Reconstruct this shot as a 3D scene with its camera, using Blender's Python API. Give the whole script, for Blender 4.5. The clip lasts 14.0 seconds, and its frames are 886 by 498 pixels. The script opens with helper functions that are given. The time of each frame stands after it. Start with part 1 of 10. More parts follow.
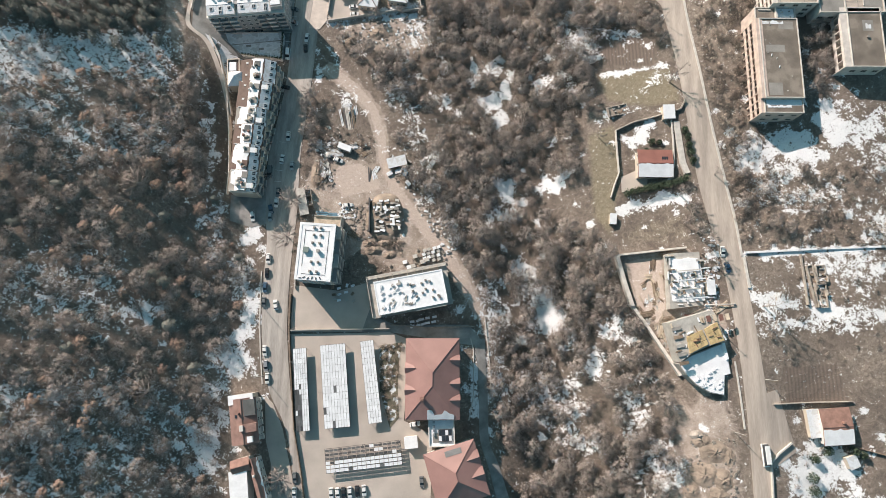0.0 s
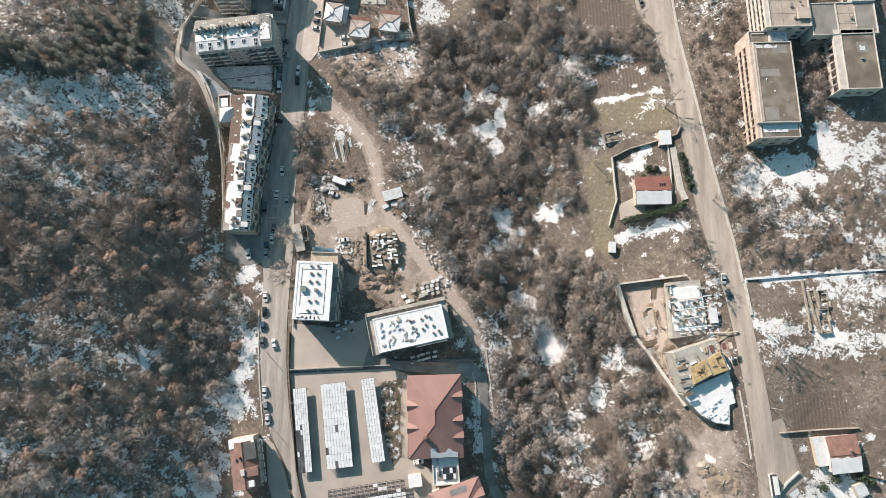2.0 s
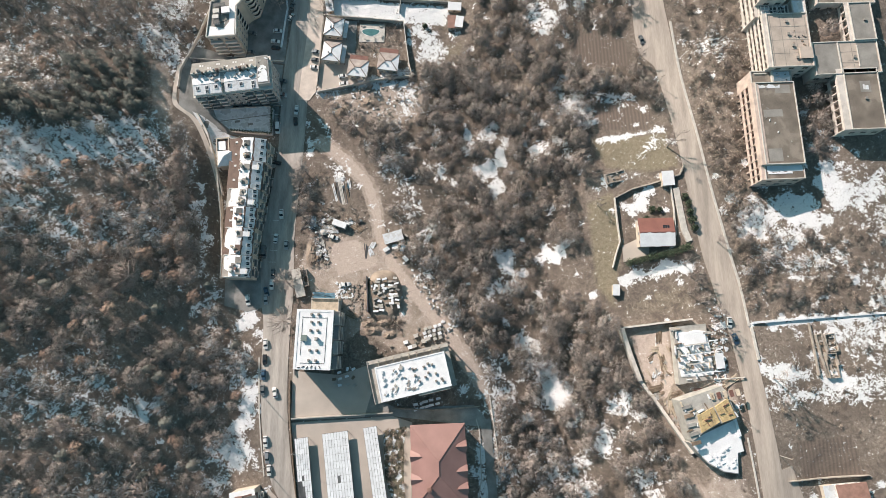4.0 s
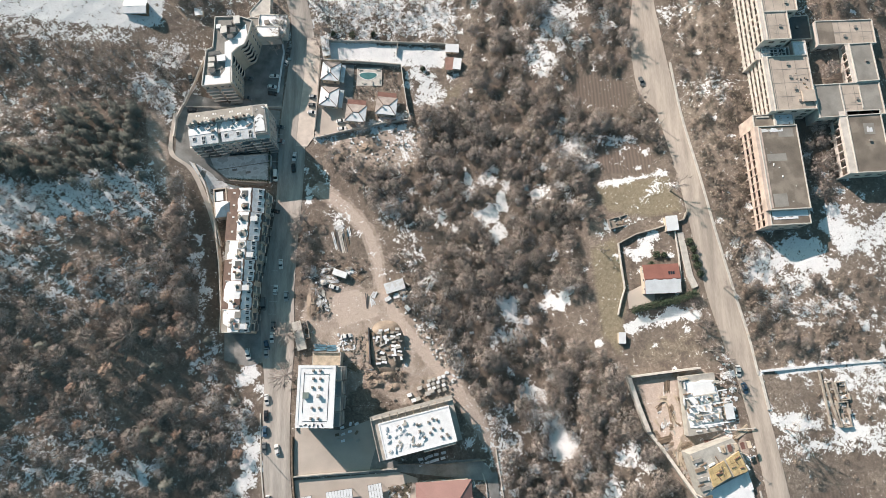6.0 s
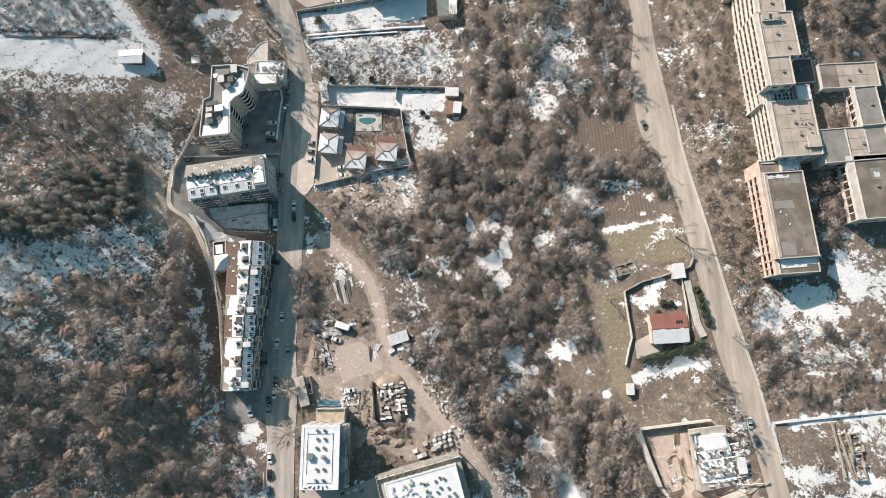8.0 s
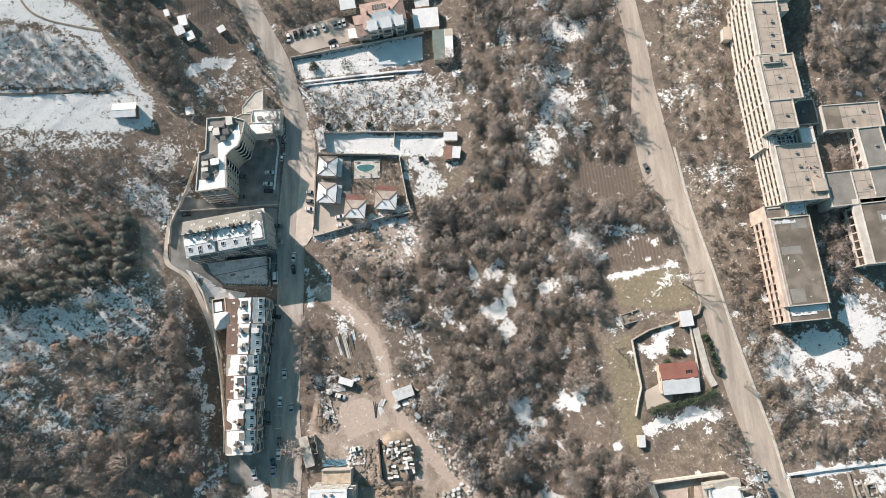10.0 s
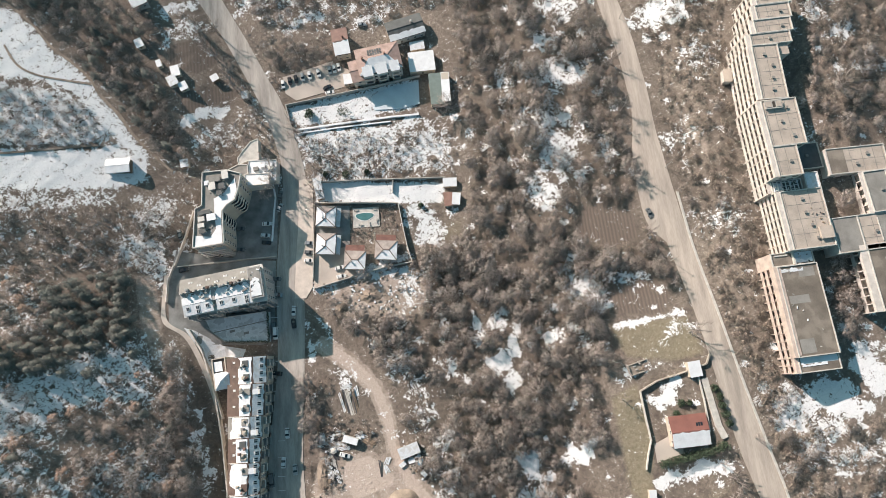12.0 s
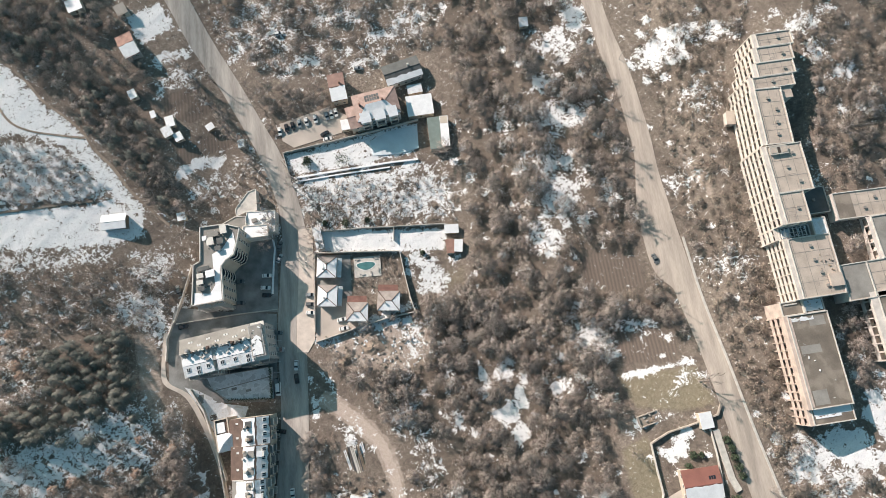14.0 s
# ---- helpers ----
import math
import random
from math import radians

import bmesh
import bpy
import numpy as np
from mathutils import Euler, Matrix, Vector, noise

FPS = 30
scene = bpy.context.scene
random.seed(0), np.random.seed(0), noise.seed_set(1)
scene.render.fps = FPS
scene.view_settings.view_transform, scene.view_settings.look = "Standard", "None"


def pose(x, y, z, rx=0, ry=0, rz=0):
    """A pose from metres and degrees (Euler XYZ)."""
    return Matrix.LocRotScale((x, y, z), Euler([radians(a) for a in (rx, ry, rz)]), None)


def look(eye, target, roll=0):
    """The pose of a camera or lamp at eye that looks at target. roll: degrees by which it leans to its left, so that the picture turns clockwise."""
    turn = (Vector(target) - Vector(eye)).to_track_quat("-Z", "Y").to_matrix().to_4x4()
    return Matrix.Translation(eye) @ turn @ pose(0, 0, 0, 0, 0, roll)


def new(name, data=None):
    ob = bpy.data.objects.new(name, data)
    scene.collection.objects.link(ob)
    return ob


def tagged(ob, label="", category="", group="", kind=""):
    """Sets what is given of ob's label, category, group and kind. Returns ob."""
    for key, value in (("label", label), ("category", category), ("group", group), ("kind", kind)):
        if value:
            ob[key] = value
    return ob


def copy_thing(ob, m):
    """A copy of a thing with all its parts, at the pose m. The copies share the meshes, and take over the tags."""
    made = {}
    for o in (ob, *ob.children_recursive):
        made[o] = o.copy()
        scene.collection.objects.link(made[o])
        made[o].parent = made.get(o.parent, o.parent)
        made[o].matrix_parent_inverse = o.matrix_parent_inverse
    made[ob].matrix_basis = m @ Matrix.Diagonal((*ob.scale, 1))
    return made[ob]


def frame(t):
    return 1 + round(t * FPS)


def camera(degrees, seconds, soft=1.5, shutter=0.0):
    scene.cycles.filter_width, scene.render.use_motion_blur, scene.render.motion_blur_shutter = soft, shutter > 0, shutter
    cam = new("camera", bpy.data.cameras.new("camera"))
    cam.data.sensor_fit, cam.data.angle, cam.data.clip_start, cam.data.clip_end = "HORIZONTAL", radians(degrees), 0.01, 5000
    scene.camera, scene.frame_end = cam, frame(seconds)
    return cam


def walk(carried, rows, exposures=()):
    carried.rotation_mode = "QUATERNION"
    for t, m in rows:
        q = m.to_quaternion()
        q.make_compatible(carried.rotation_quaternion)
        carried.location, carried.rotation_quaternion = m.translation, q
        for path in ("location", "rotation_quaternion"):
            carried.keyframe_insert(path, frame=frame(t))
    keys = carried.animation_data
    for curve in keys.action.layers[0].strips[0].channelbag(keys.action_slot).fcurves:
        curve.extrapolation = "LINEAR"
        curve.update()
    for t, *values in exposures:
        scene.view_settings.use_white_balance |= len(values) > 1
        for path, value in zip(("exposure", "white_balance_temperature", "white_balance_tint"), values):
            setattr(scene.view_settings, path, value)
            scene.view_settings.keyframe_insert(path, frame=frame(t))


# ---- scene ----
cam = camera(74.5, 14.0, soft=0.6)
PATH = [
    (0, (1.199, -3.389, 244.498), (1.2, -3.064, 242.525), 0.5),
    (0.5, (1.117, -0.65, 244.521), (1.121, -0.325, 242.547), 0.6),
    (1, (1.0, 2.352, 244.515), (1.006, 2.681, 242.543), 0.6),
    (1.5, (0.807, 5.773, 244.447), (0.817, 6.104, 242.475), 0.7),
    (2, (0.562, 9.623, 244.377), (0.575, 9.956, 242.405), 0.9),
    (2.5, (0.452, 13.646, 244.38), (0.465, 13.982, 242.409), 0.8),
    (3, (0.378, 17.804, 244.393), (0.391, 18.143, 242.422), 0.6),
    (5.5, (-0.437, 39.445, 244.129), (-0.416, 39.812, 242.163), 0.5),
    (6, (-0.567, 43.966, 244.069), (-0.545, 44.339, 242.105), 0.3),
    (6.5, (-0.628, 48.563, 244.049), (-0.606, 48.942, 242.085), 0.0),
    (7, (-0.703, 53.244, 244.066), (-0.679, 53.628, 242.103), -0.2),
    (7.5, (-0.894, 57.958, 244.107), (-0.869, 58.347, 242.145), -0.2),
    (8, (-1.042, 62.742, 244.154), (-1.016, 63.136, 242.193), -0.3),
    (10.5, (-1.773, 87.4, 244.247), (-1.732, 87.815, 242.291), -0.3),
    (11, (-1.767, 92.542, 244.37), (-1.723, 92.96, 242.415), -0.2),
    (11.5, (-1.562, 97.803, 244.522), (-1.516, 98.223, 242.567), -0.5),
    (12, (-1.366, 103.145, 244.654), (-1.318, 103.566, 242.699), -0.6),
    (12.5, (-1.217, 108.458, 244.761), (-1.167, 108.88, 242.807), -0.6),
    (13, (-1.108, 113.697, 244.923), (-1.057, 114.121, 242.969), -0.8),
    (13.5, (-1.02, 118.845, 245.086), (-0.965, 119.271, 243.133), -0.8),
    (14, (-0.922, 123.963, 245.229), (-0.864, 124.391, 243.277), -0.8),
]
walk(cam, [(t, look(eye, target, roll)) for t, eye, target, roll in PATH], [(0.0, 0.49, 6400, 9), (14.0, 0.53, 6400, 9)])

# ---- sky and sun ----
SUN_WAY = Vector((0.66 * math.cos(radians(26)), -0.751 * math.cos(radians(26)), -math.sin(radians(26))))
world = bpy.data.worlds.new("winter_sky")
scene.world = world
world.use_nodes = True
wn = world.node_tree.nodes
sky = wn.new("ShaderNodeTexSky")
sky.sky_type = "NISHITA"
sky.sun_disc = False
sky.sun_elevation, sky.sun_rotation = radians(26), radians(-41.3)
sky.air_density, sky.dust_density, sky.ozone_density = 1.0, 1.6, 1.0
wn["Background"].inputs["Strength"].default_value = 0.088
haze = wn.new("ShaderNodeMix")
haze.data_type, haze.blend_type = "RGBA", "MULTIPLY"
haze.inputs["Factor"].default_value, haze.inputs["B"].default_value = 1.0, (0.72, 1.05, 0.91, 1)
world.node_tree.links.new(sky.outputs["Color"], haze.inputs["A"])
world.node_tree.links.new(haze.outputs["Result"], wn["Background"].inputs["Color"])
sun = new("sun", bpy.data.lights.new("sun", "SUN"))
sun.data.energy, sun.data.angle, sun.data.color = 5.0, radians(0.6), (1.0, 0.825, 0.735)
sun.matrix_world = look((0, 0, 400), Vector((0, 0, 400)) + SUN_WAY)


# ---- materials ----
def mat(name, col, rough=0.85, var=0.18, scale=0.35, fine=4.0, bump=0.03, metal=0.0, rnd=0.0, spot=None, spots=0.0, stretch=(1, 1, 1)):
    """A weathered surface: broad stains, fine grain and relief; rnd: how far single pieces differ; spot: a second colour in patches."""
    m = bpy.data.materials.new(name)
    m.use_nodes = True
    n, link = m.node_tree.nodes, m.node_tree.links.new
    bs = n["Principled BSDF"]
    geo = n.new("ShaderNodeNewGeometry")
    mapp = n.new("ShaderNodeMapping")
    mapp.inputs["Scale"].default_value = stretch
    link(geo.outputs["Position"], mapp.inputs["Vector"])
    broad, grain = n.new("ShaderNodeTexNoise"), n.new("ShaderNodeTexNoise")
    broad.inputs["Scale"].default_value, broad.inputs["Detail"].default_value = scale, 5
    grain.inputs["Scale"].default_value, grain.inputs["Detail"].default_value = fine, 4
    for t in (broad, grain):
        link(mapp.outputs["Vector"], t.inputs["Vector"])
    add = n.new("ShaderNodeMath")
    add.operation = "MULTIPLY_ADD"
    add.inputs[1].default_value = 0.45
    link(grain.outputs["Fac"], add.inputs[0])
    link(broad.outputs["Fac"], add.inputs[2])
    ramp = n.new("ShaderNodeMapRange")
    ramp.inputs["From Min"].default_value, ramp.inputs["From Max"].default_value = 0.5, 0.95
    ramp.inputs["To Min"].default_value, ramp.inputs["To Max"].default_value = 1 - 1.6 * var, 1 + 1.2 * var
    link(add.outputs["Value"], ramp.inputs["Value"])
    last = ramp.outputs["Result"]
    if rnd:
        info = n.new("ShaderNodeObjectInfo")
        each = n.new("ShaderNodeMapRange")
        each.inputs["To Min"].default_value, each.inputs["To Max"].default_value = 1 - rnd, 1 + rnd
        link(info.outputs["Random"], each.inputs["Value"])
        both = n.new("ShaderNodeMath")
        both.operation = "MULTIPLY"
        link(last, both.inputs[0])
        link(each.outputs["Result"], both.inputs[1])
        last = both.outputs["Value"]
    tint = n.new("ShaderNodeMix")
    tint.data_type, tint.blend_type = "RGBA", "MULTIPLY"
    tint.inputs["Factor"].default_value = 1.0
    tint.inputs["A"].default_value = (*col, 1)
    if spot:
        patch = n.new("ShaderNodeMapRange")
        patch.inputs["From Min"].default_value, patch.inputs["From Max"].default_value = 0.62 - spots * 0.3, 0.66 - spots * 0.3
        link(broad.outputs["Fac"], patch.inputs["Value"])
        two = n.new("ShaderNodeMix")
        two.data_type = "RGBA"
        two.inputs["A"].default_value, two.inputs["B"].default_value = (*col, 1), (*spot, 1)
        link(patch.outputs["Result"], two.inputs["Factor"])
        link(two.outputs["Result"], tint.inputs["A"])
    link(last, tint.inputs["B"])
    link(tint.outputs["Result"], bs.inputs["Base Color"])
    bs.inputs["Roughness"].default_value, bs.inputs["Metallic"].default_value = rough, metal
    if bump:
        bp = n.new("ShaderNodeBump")
        bp.inputs["Strength"].default_value, bp.inputs["Distance"].default_value = 0.6, bump
        link(grain.outputs["Fac"], bp.inputs["Height"])
        link(bp.outputs["Normal"], bs.inputs["Normal"])
    return m


SNOW = mat("snow", (0.80, 0.81, 0.83), 0.6, 0.06, 0.4, 2.5, 0.10)
OLDSNOW = mat("thin_snow", (0.72, 0.74, 0.77), 0.7, 0.10, 0.5, 2.0, 0.08, spot=(0.58, 0.58, 0.58), spots=0.3)
DECK = mat("snowy_deck_concrete", (0.74, 0.745, 0.75), 0.8, 0.16, 0.3, 4, 0.02, spot=(0.5, 0.5, 0.5), spots=0.3)
ASPHALT = mat("asphalt", (0.27, 0.268, 0.26), 0.9, 0.24, 0.22, 5, 0.01)
STREET = mat("street_asphalt", (0.40, 0.367, 0.338), 0.92, 0.20, 0.45, 4, 0.01, stretch=(1.0, 0.10, 1.0))
PALEROAD = mat("worn_asphalt", (0.385, 0.335, 0.295), 0.92, 0.17, 0.45, 4, 0.01, stretch=(1.0, 0.10, 1.0))
# pale concrete; on the street strip its brightness also stands in for sunshine
PALEPAVE = mat("pale_concrete_and_sunlit_pavement", (0.60, 0.53, 0.47), 0.9, 0.12, 0.3, 4, 0.01)
PAVING = mat("concrete_paving", (0.47, 0.415, 0.37), 0.9, 0.10, 0.12, 5, 0.01)
KERB = mat("pale_concrete", (0.55, 0.52, 0.48), 0.85, 0.12, 0.6, 6, 0.02)
CONCRETE = mat("raw_concrete", (0.42, 0.40, 0.37), 0.88, 0.16, 0.4, 5, 0.02)
FELT = mat("roof_felt", (0.20, 0.17, 0.143), 0.93, 0.22, 0.14, 4, 0.02, spot=(0.232, 0.20, 0.168), spots=0.30)
PALEFELT = mat("pale_roof_slabs", (0.47, 0.40, 0.345), 0.93, 0.13, 0.2, 4, 0.02)
TARPALE = mat("grey_roof_felt", (0.28, 0.265, 0.245), 0.9, 0.15, 0.25, 4, 0.02)
REDROOF = mat("red_sheet_roof", (0.318, 0.184, 0.165), 0.55, 0.10, 0.15, 3, 0.01)
CLAYTILE = mat("clay_tiles", (0.295, 0.172, 0.138), 0.8, 0.18, 0.5, 5, 0.04)
BRICKRED = mat("red_tin_roof", (0.27, 0.118, 0.095), 0.6, 0.10, 0.3, 4, 0.01)
ROSETILE = mat("pale_rose_tiles", (0.40, 0.285, 0.25), 0.8, 0.16, 0.4, 5, 0.03)
REDTILE = mat("faded_red_tiles", (0.265, 0.165, 0.14), 0.8, 0.15, 0.4, 5, 0.03)
GREYTILE = mat("frosted_grey_brown_tiles", (0.40, 0.345, 0.315), 0.85, 0.2, 0.5, 5, 0.03)
BROWNROOF = mat("brown_roof_tiles", (0.14, 0.095, 0.078), 0.8, 0.18, 0.4, 5, 0.03)
GREYROOF = mat("dark_grey_roof", (0.10, 0.105, 0.105), 0.7, 0.15, 0.4, 5, 0.03)
GREENROOF = mat("green_grey_sheet", (0.20, 0.245, 0.225), 0.5, 0.10, 0.4, 5, 0.01)
RENDERW = mat("white_render", (0.66, 0.63, 0.59), 0.85, 0.08, 0.3, 5, 0.01)
RENDERB = mat("beige_render", (0.56, 0.49, 0.41), 0.85, 0.08, 0.3, 5, 0.01)
RENDERG = mat("grey_render", (0.40, 0.39, 0.38), 0.85, 0.08, 0.3, 5, 0.01)
PINKWALL = mat("pink_weathered_panels", (0.57, 0.462, 0.405), 0.88, 0.16, 0.35, 5, 0.02)
CREAMWALL = mat("cream_weathered_panels", (0.62, 0.565, 0.52), 0.88, 0.14, 0.35, 5, 0.02)
LOGGIA = mat("stained_loggia_wall", (0.64, 0.57, 0.51), 0.9, 0.25, 0.3, 4, 0.01)
GLASS = mat("window_glass", (0.035, 0.045, 0.055), 0.12, 0.2, 0.5, 3, 0.0)
VOID = mat("dark_opening", (0.07, 0.058, 0.05), 0.9, 0.3, 0.5, 3, 0.0)
FRAMEW = mat("white_frame", (0.75, 0.74, 0.72), 0.6, 0.05, 0.5, 5, 0.0)
METAL = mat("galvanised_steel", (0.45, 0.46, 0.47), 0.45, 0.15, 0.5, 5, 0.0, metal=0.7)
DARKMETAL = mat("dark_steel", (0.08, 0.08, 0.085), 0.5, 0.2, 0.5, 5, 0.0, metal=0.3)
SOLAR = mat("snowy_panel", (0.74, 0.76, 0.79), 0.45, 0.07, 0.4, 3, 0.01, rnd=0.06)
SOLARBARE = mat("bare_dark_panel", (0.11, 0.112, 0.115), 0.4, 0.15, 0.4, 3, 0.0, rnd=0.4)
TIMBER = mat("weathered_timber", (0.25, 0.19, 0.14), 0.88, 0.25, 0.6, 8, 0.02, rnd=0.3)
PALETIMBER = mat("pale_sawn_timber", (0.50, 0.42, 0.33), 0.85, 0.2, 0.6, 8, 0.02, rnd=0.3)
YELLOWPLY = mat("yellow_shuttering_board", (0.54, 0.41, 0.22), 0.6, 0.15, 0.5, 6, 0.01, rnd=0.12)
BEDSOIL = mat("bed_soil", (0.17, 0.155, 0.115), 0.95, 0.3, 0.45, 3, 0.1, spot=(0.62, 0.64, 0.66), spots=0.22)
EARTH = mat("dug_earth", (0.29, 0.235, 0.19), 0.95, 0.25, 0.25, 3, 0.12)
STONE = mat("rubble_stone", (0.36, 0.32, 0.28), 0.9, 0.25, 0.5, 4, 0.05, rnd=0.25)
RUSTRED = mat("rust_red_paint", (0.19, 0.095, 0.078), 0.8, 0.2, 0.6, 5, 0.01)
BLUETARP = mat("blue_sheet", (0.14, 0.27, 0.36), 0.6, 0.2, 0.5, 4, 0.03, rnd=0.2)
POOLWATER = mat("pool_water", (0.085, 0.20, 0.205), 0.08, 0.1, 0.5, 2, 0.02)
# bluish ice on roofs; behind the guest house its tone imitates shaded snow
ICESHADE = mat("roof_ice_and_shaded_snow", (0.62, 0.68, 0.72), 0.5, 0.06, 0.2, 2, 0.02)
RUBBER = mat("rubber", (0.02, 0.02, 0.02), 0.9, 0.2, 1, 8, 0.0)
HEDGE = mat("evergreen_leaves", (0.06, 0.085, 0.05), 0.8, 0.35, 0.8, 6, 0.0)
PAINTS = {
    "white": mat("white_car_paint", (0.75, 0.75, 0.74), 0.3, 0.04, 0.5, 5, 0.0),
    "silver": mat("silver_car_paint", (0.42, 0.43, 0.44), 0.35, 0.05, 0.5, 5, 0.0, metal=0.5),
    "black": mat("black_car_paint", (0.03, 0.03, 0.033), 0.3, 0.1, 0.5, 5, 0.0),
    "blue": mat("blue_car_paint", (0.05, 0.10, 0.16), 0.35, 0.1, 0.5, 5, 0.0),
    "grey": mat("grey_car_paint", (0.16, 0.17, 0.175), 0.35, 0.1, 0.5, 5, 0.0),
    "red": mat("red_car_paint", (0.30, 0.06, 0.05), 0.35, 0.1, 0.5, 5, 0.0),
}


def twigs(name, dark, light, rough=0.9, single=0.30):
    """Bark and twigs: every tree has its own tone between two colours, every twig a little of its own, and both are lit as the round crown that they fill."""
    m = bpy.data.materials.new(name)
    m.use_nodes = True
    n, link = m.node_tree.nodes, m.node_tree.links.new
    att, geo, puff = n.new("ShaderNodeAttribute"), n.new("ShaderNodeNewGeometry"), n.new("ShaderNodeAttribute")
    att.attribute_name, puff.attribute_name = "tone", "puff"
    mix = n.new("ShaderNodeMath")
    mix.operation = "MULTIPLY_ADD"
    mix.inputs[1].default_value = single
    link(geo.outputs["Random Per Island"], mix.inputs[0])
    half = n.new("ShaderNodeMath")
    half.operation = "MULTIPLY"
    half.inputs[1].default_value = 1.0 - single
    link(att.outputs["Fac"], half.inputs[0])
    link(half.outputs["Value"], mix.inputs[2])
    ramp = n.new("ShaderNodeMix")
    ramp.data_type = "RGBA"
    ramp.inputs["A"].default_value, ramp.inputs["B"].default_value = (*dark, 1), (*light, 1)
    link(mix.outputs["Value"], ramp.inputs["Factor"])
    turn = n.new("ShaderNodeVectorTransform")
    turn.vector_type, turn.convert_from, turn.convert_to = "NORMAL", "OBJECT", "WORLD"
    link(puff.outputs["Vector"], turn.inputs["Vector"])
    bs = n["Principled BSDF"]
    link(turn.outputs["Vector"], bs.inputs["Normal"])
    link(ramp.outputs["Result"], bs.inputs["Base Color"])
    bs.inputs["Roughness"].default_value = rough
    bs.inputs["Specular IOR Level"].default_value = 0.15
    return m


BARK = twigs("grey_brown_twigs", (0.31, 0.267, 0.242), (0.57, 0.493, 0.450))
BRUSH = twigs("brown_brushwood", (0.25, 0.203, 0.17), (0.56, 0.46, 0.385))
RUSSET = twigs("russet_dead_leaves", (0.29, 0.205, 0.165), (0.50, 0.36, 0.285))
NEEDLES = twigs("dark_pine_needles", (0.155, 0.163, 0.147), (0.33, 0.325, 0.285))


# ---- mesh helpers ----
class Build:
    """Collects corners and faces of one part."""

    def __init__(self):
        self.v, self.f, self.n = [], [], []

    def face(self, *pts):
        k = len(self.v)
        self.v += [tuple(p) for p in pts]
        self.f.append(tuple(range(k, k + len(pts))))
        return self

    def prism(self, poly, z0, z1):
        k, n = len(self.v), len(poly)
        if sum(a[0] * b[1] - b[0] * a[1] for a, b in zip(poly, poly[1:] + poly[:1])) < 0:
            poly = poly[::-1]
        self.v += [(x, y, z0) for x, y in poly] + [(x, y, z1) for x, y in poly]
        self.f += [tuple(range(k + n - 1, k - 1, -1)), tuple(range(k + n, k + 2 * n))]
        self.f += [(k + i, k + (i + 1) % n, k + n + (i + 1) % n, k + n + i) for i in range(n)]
        return self

    def box(self, cx, cy, z0, sx, sy, sz, ang=0.0):
        c, s = math.cos(radians(ang)), math.sin(radians(ang))
        q = [(cx + c * x * sx / 2 - s * y * sy / 2, cy + s * x * sx / 2 + c * y * sy / 2) for x, y in ((-1, -1), (1, -1), (1, 1), (-1, 1))]
        return self.prism(q, z0, z0 + sz)

    def tube(self, a, b, r0, r1, n=5):
        a, b = Vector(a), Vector(b)
        u = (b - a).orthogonal().normalized()
        w = (b - a).cross(u).normalized()
        k = len(self.v)
        for p, r in ((a, r0), (b, r1)):
            self.v += [tuple(p + r * (math.cos(2 * math.pi * i / n) * u + math.sin(2 * math.pi * i / n) * w)) for i in range(n)]
        self.f += [(k + i, k + (i + 1) % n, k + n + (i + 1) % n, k + n + i) for i in range(n)] + [tuple(range(k + n, k + 2 * n))]
        return self

    def slab(self, top, thick):
        """A plate with the given upper corners (counter-clockwise from above)."""
        k, n = len(self.v), len(top)
        self.v += [tuple(p) for p in top] + [(p[0], p[1], p[2] - thick) for p in top]
        self.f += [tuple(range(k, k + n)), tuple(range(k + 2 * n - 1, k + n - 1, -1))]
        self.f += [(k + (i + 1) % n, k + i, k + n + i, k + n + (i + 1) % n) for i in range(n)]
        return self

    def mesh(self, name, material):
        me = bpy.data.meshes.new(name)
        me.from_pydata(self.v, [], self.f)
        me.materials.append(material)
        me.update()
        return me


def part(name, shape, material, parent, label="", m=None):
    """Links a shape, or a mesh that others share, as one part under its thing."""
    ob = new(name, shape.mesh(name, material) if isinstance(shape, Build) else shape)
    ob.parent = parent
    if m is not None:
        ob.matrix_basis = m
    if label:
        ob["label"] = label
    return ob


def thing(name, x, y, ang, label, category, group="", z=None, kind=""):
    """An Empty at the base of a thing, on the ground unless z is given."""
    ob = new(name)
    ob.matrix_basis = pose(x, y, float(ground(x, y)) if z is None else z, 0, 0, ang)
    return tagged(ob, label, category, group, kind)


def sst(a, b, v):
    """Smooth step from 0 at a to 1 at b, for numbers and arrays."""
    u = np.clip((v - a) / (b - a), 0.0, 1.0)
    return u * u * (3 - 2 * u)


def ground(x, y):
    """Height of the land: a valley that falls northwards, a wooded hill on its west, a long rise on its east."""
    base = 2.6 - 14.5 * sst(0, 180, y)
    slope = 0.43 - 0.01 * sst(20, 110, y) - 0.20 * sst(120, 180, y)
    d = np.clip(-86 + 8 * sst(150, 190, y) - x, 0.0, 150.0)
    west = slope * d * sst(0, 9 + 17 * sst(110, 150, y), d)
    bench = 1 - sst(30, 75, y)
    west = west * (1 - bench) + bench * (4.0 * sst(4, 44, d) + 0.34 * d)
    east = -5 + 11 * sst(32, 76, x) + 9.5 * sst(66, 122, x) + 7 * sst(112, 175, x)
    east = east + 5 * sst(60, 105, x) * (1 - sst(-15, 60, y)) * (1 - sst(118, 150, x))
    east = east + 6 * sst(130, 175, x) * sst(110, 190, y) - 4 * sst(90, 150, y) * sst(50, 70, x) * (1 - sst(108, 125, x))
    m = sst(4, 52, x)
    return (base + west) * (1 - m) + east * m


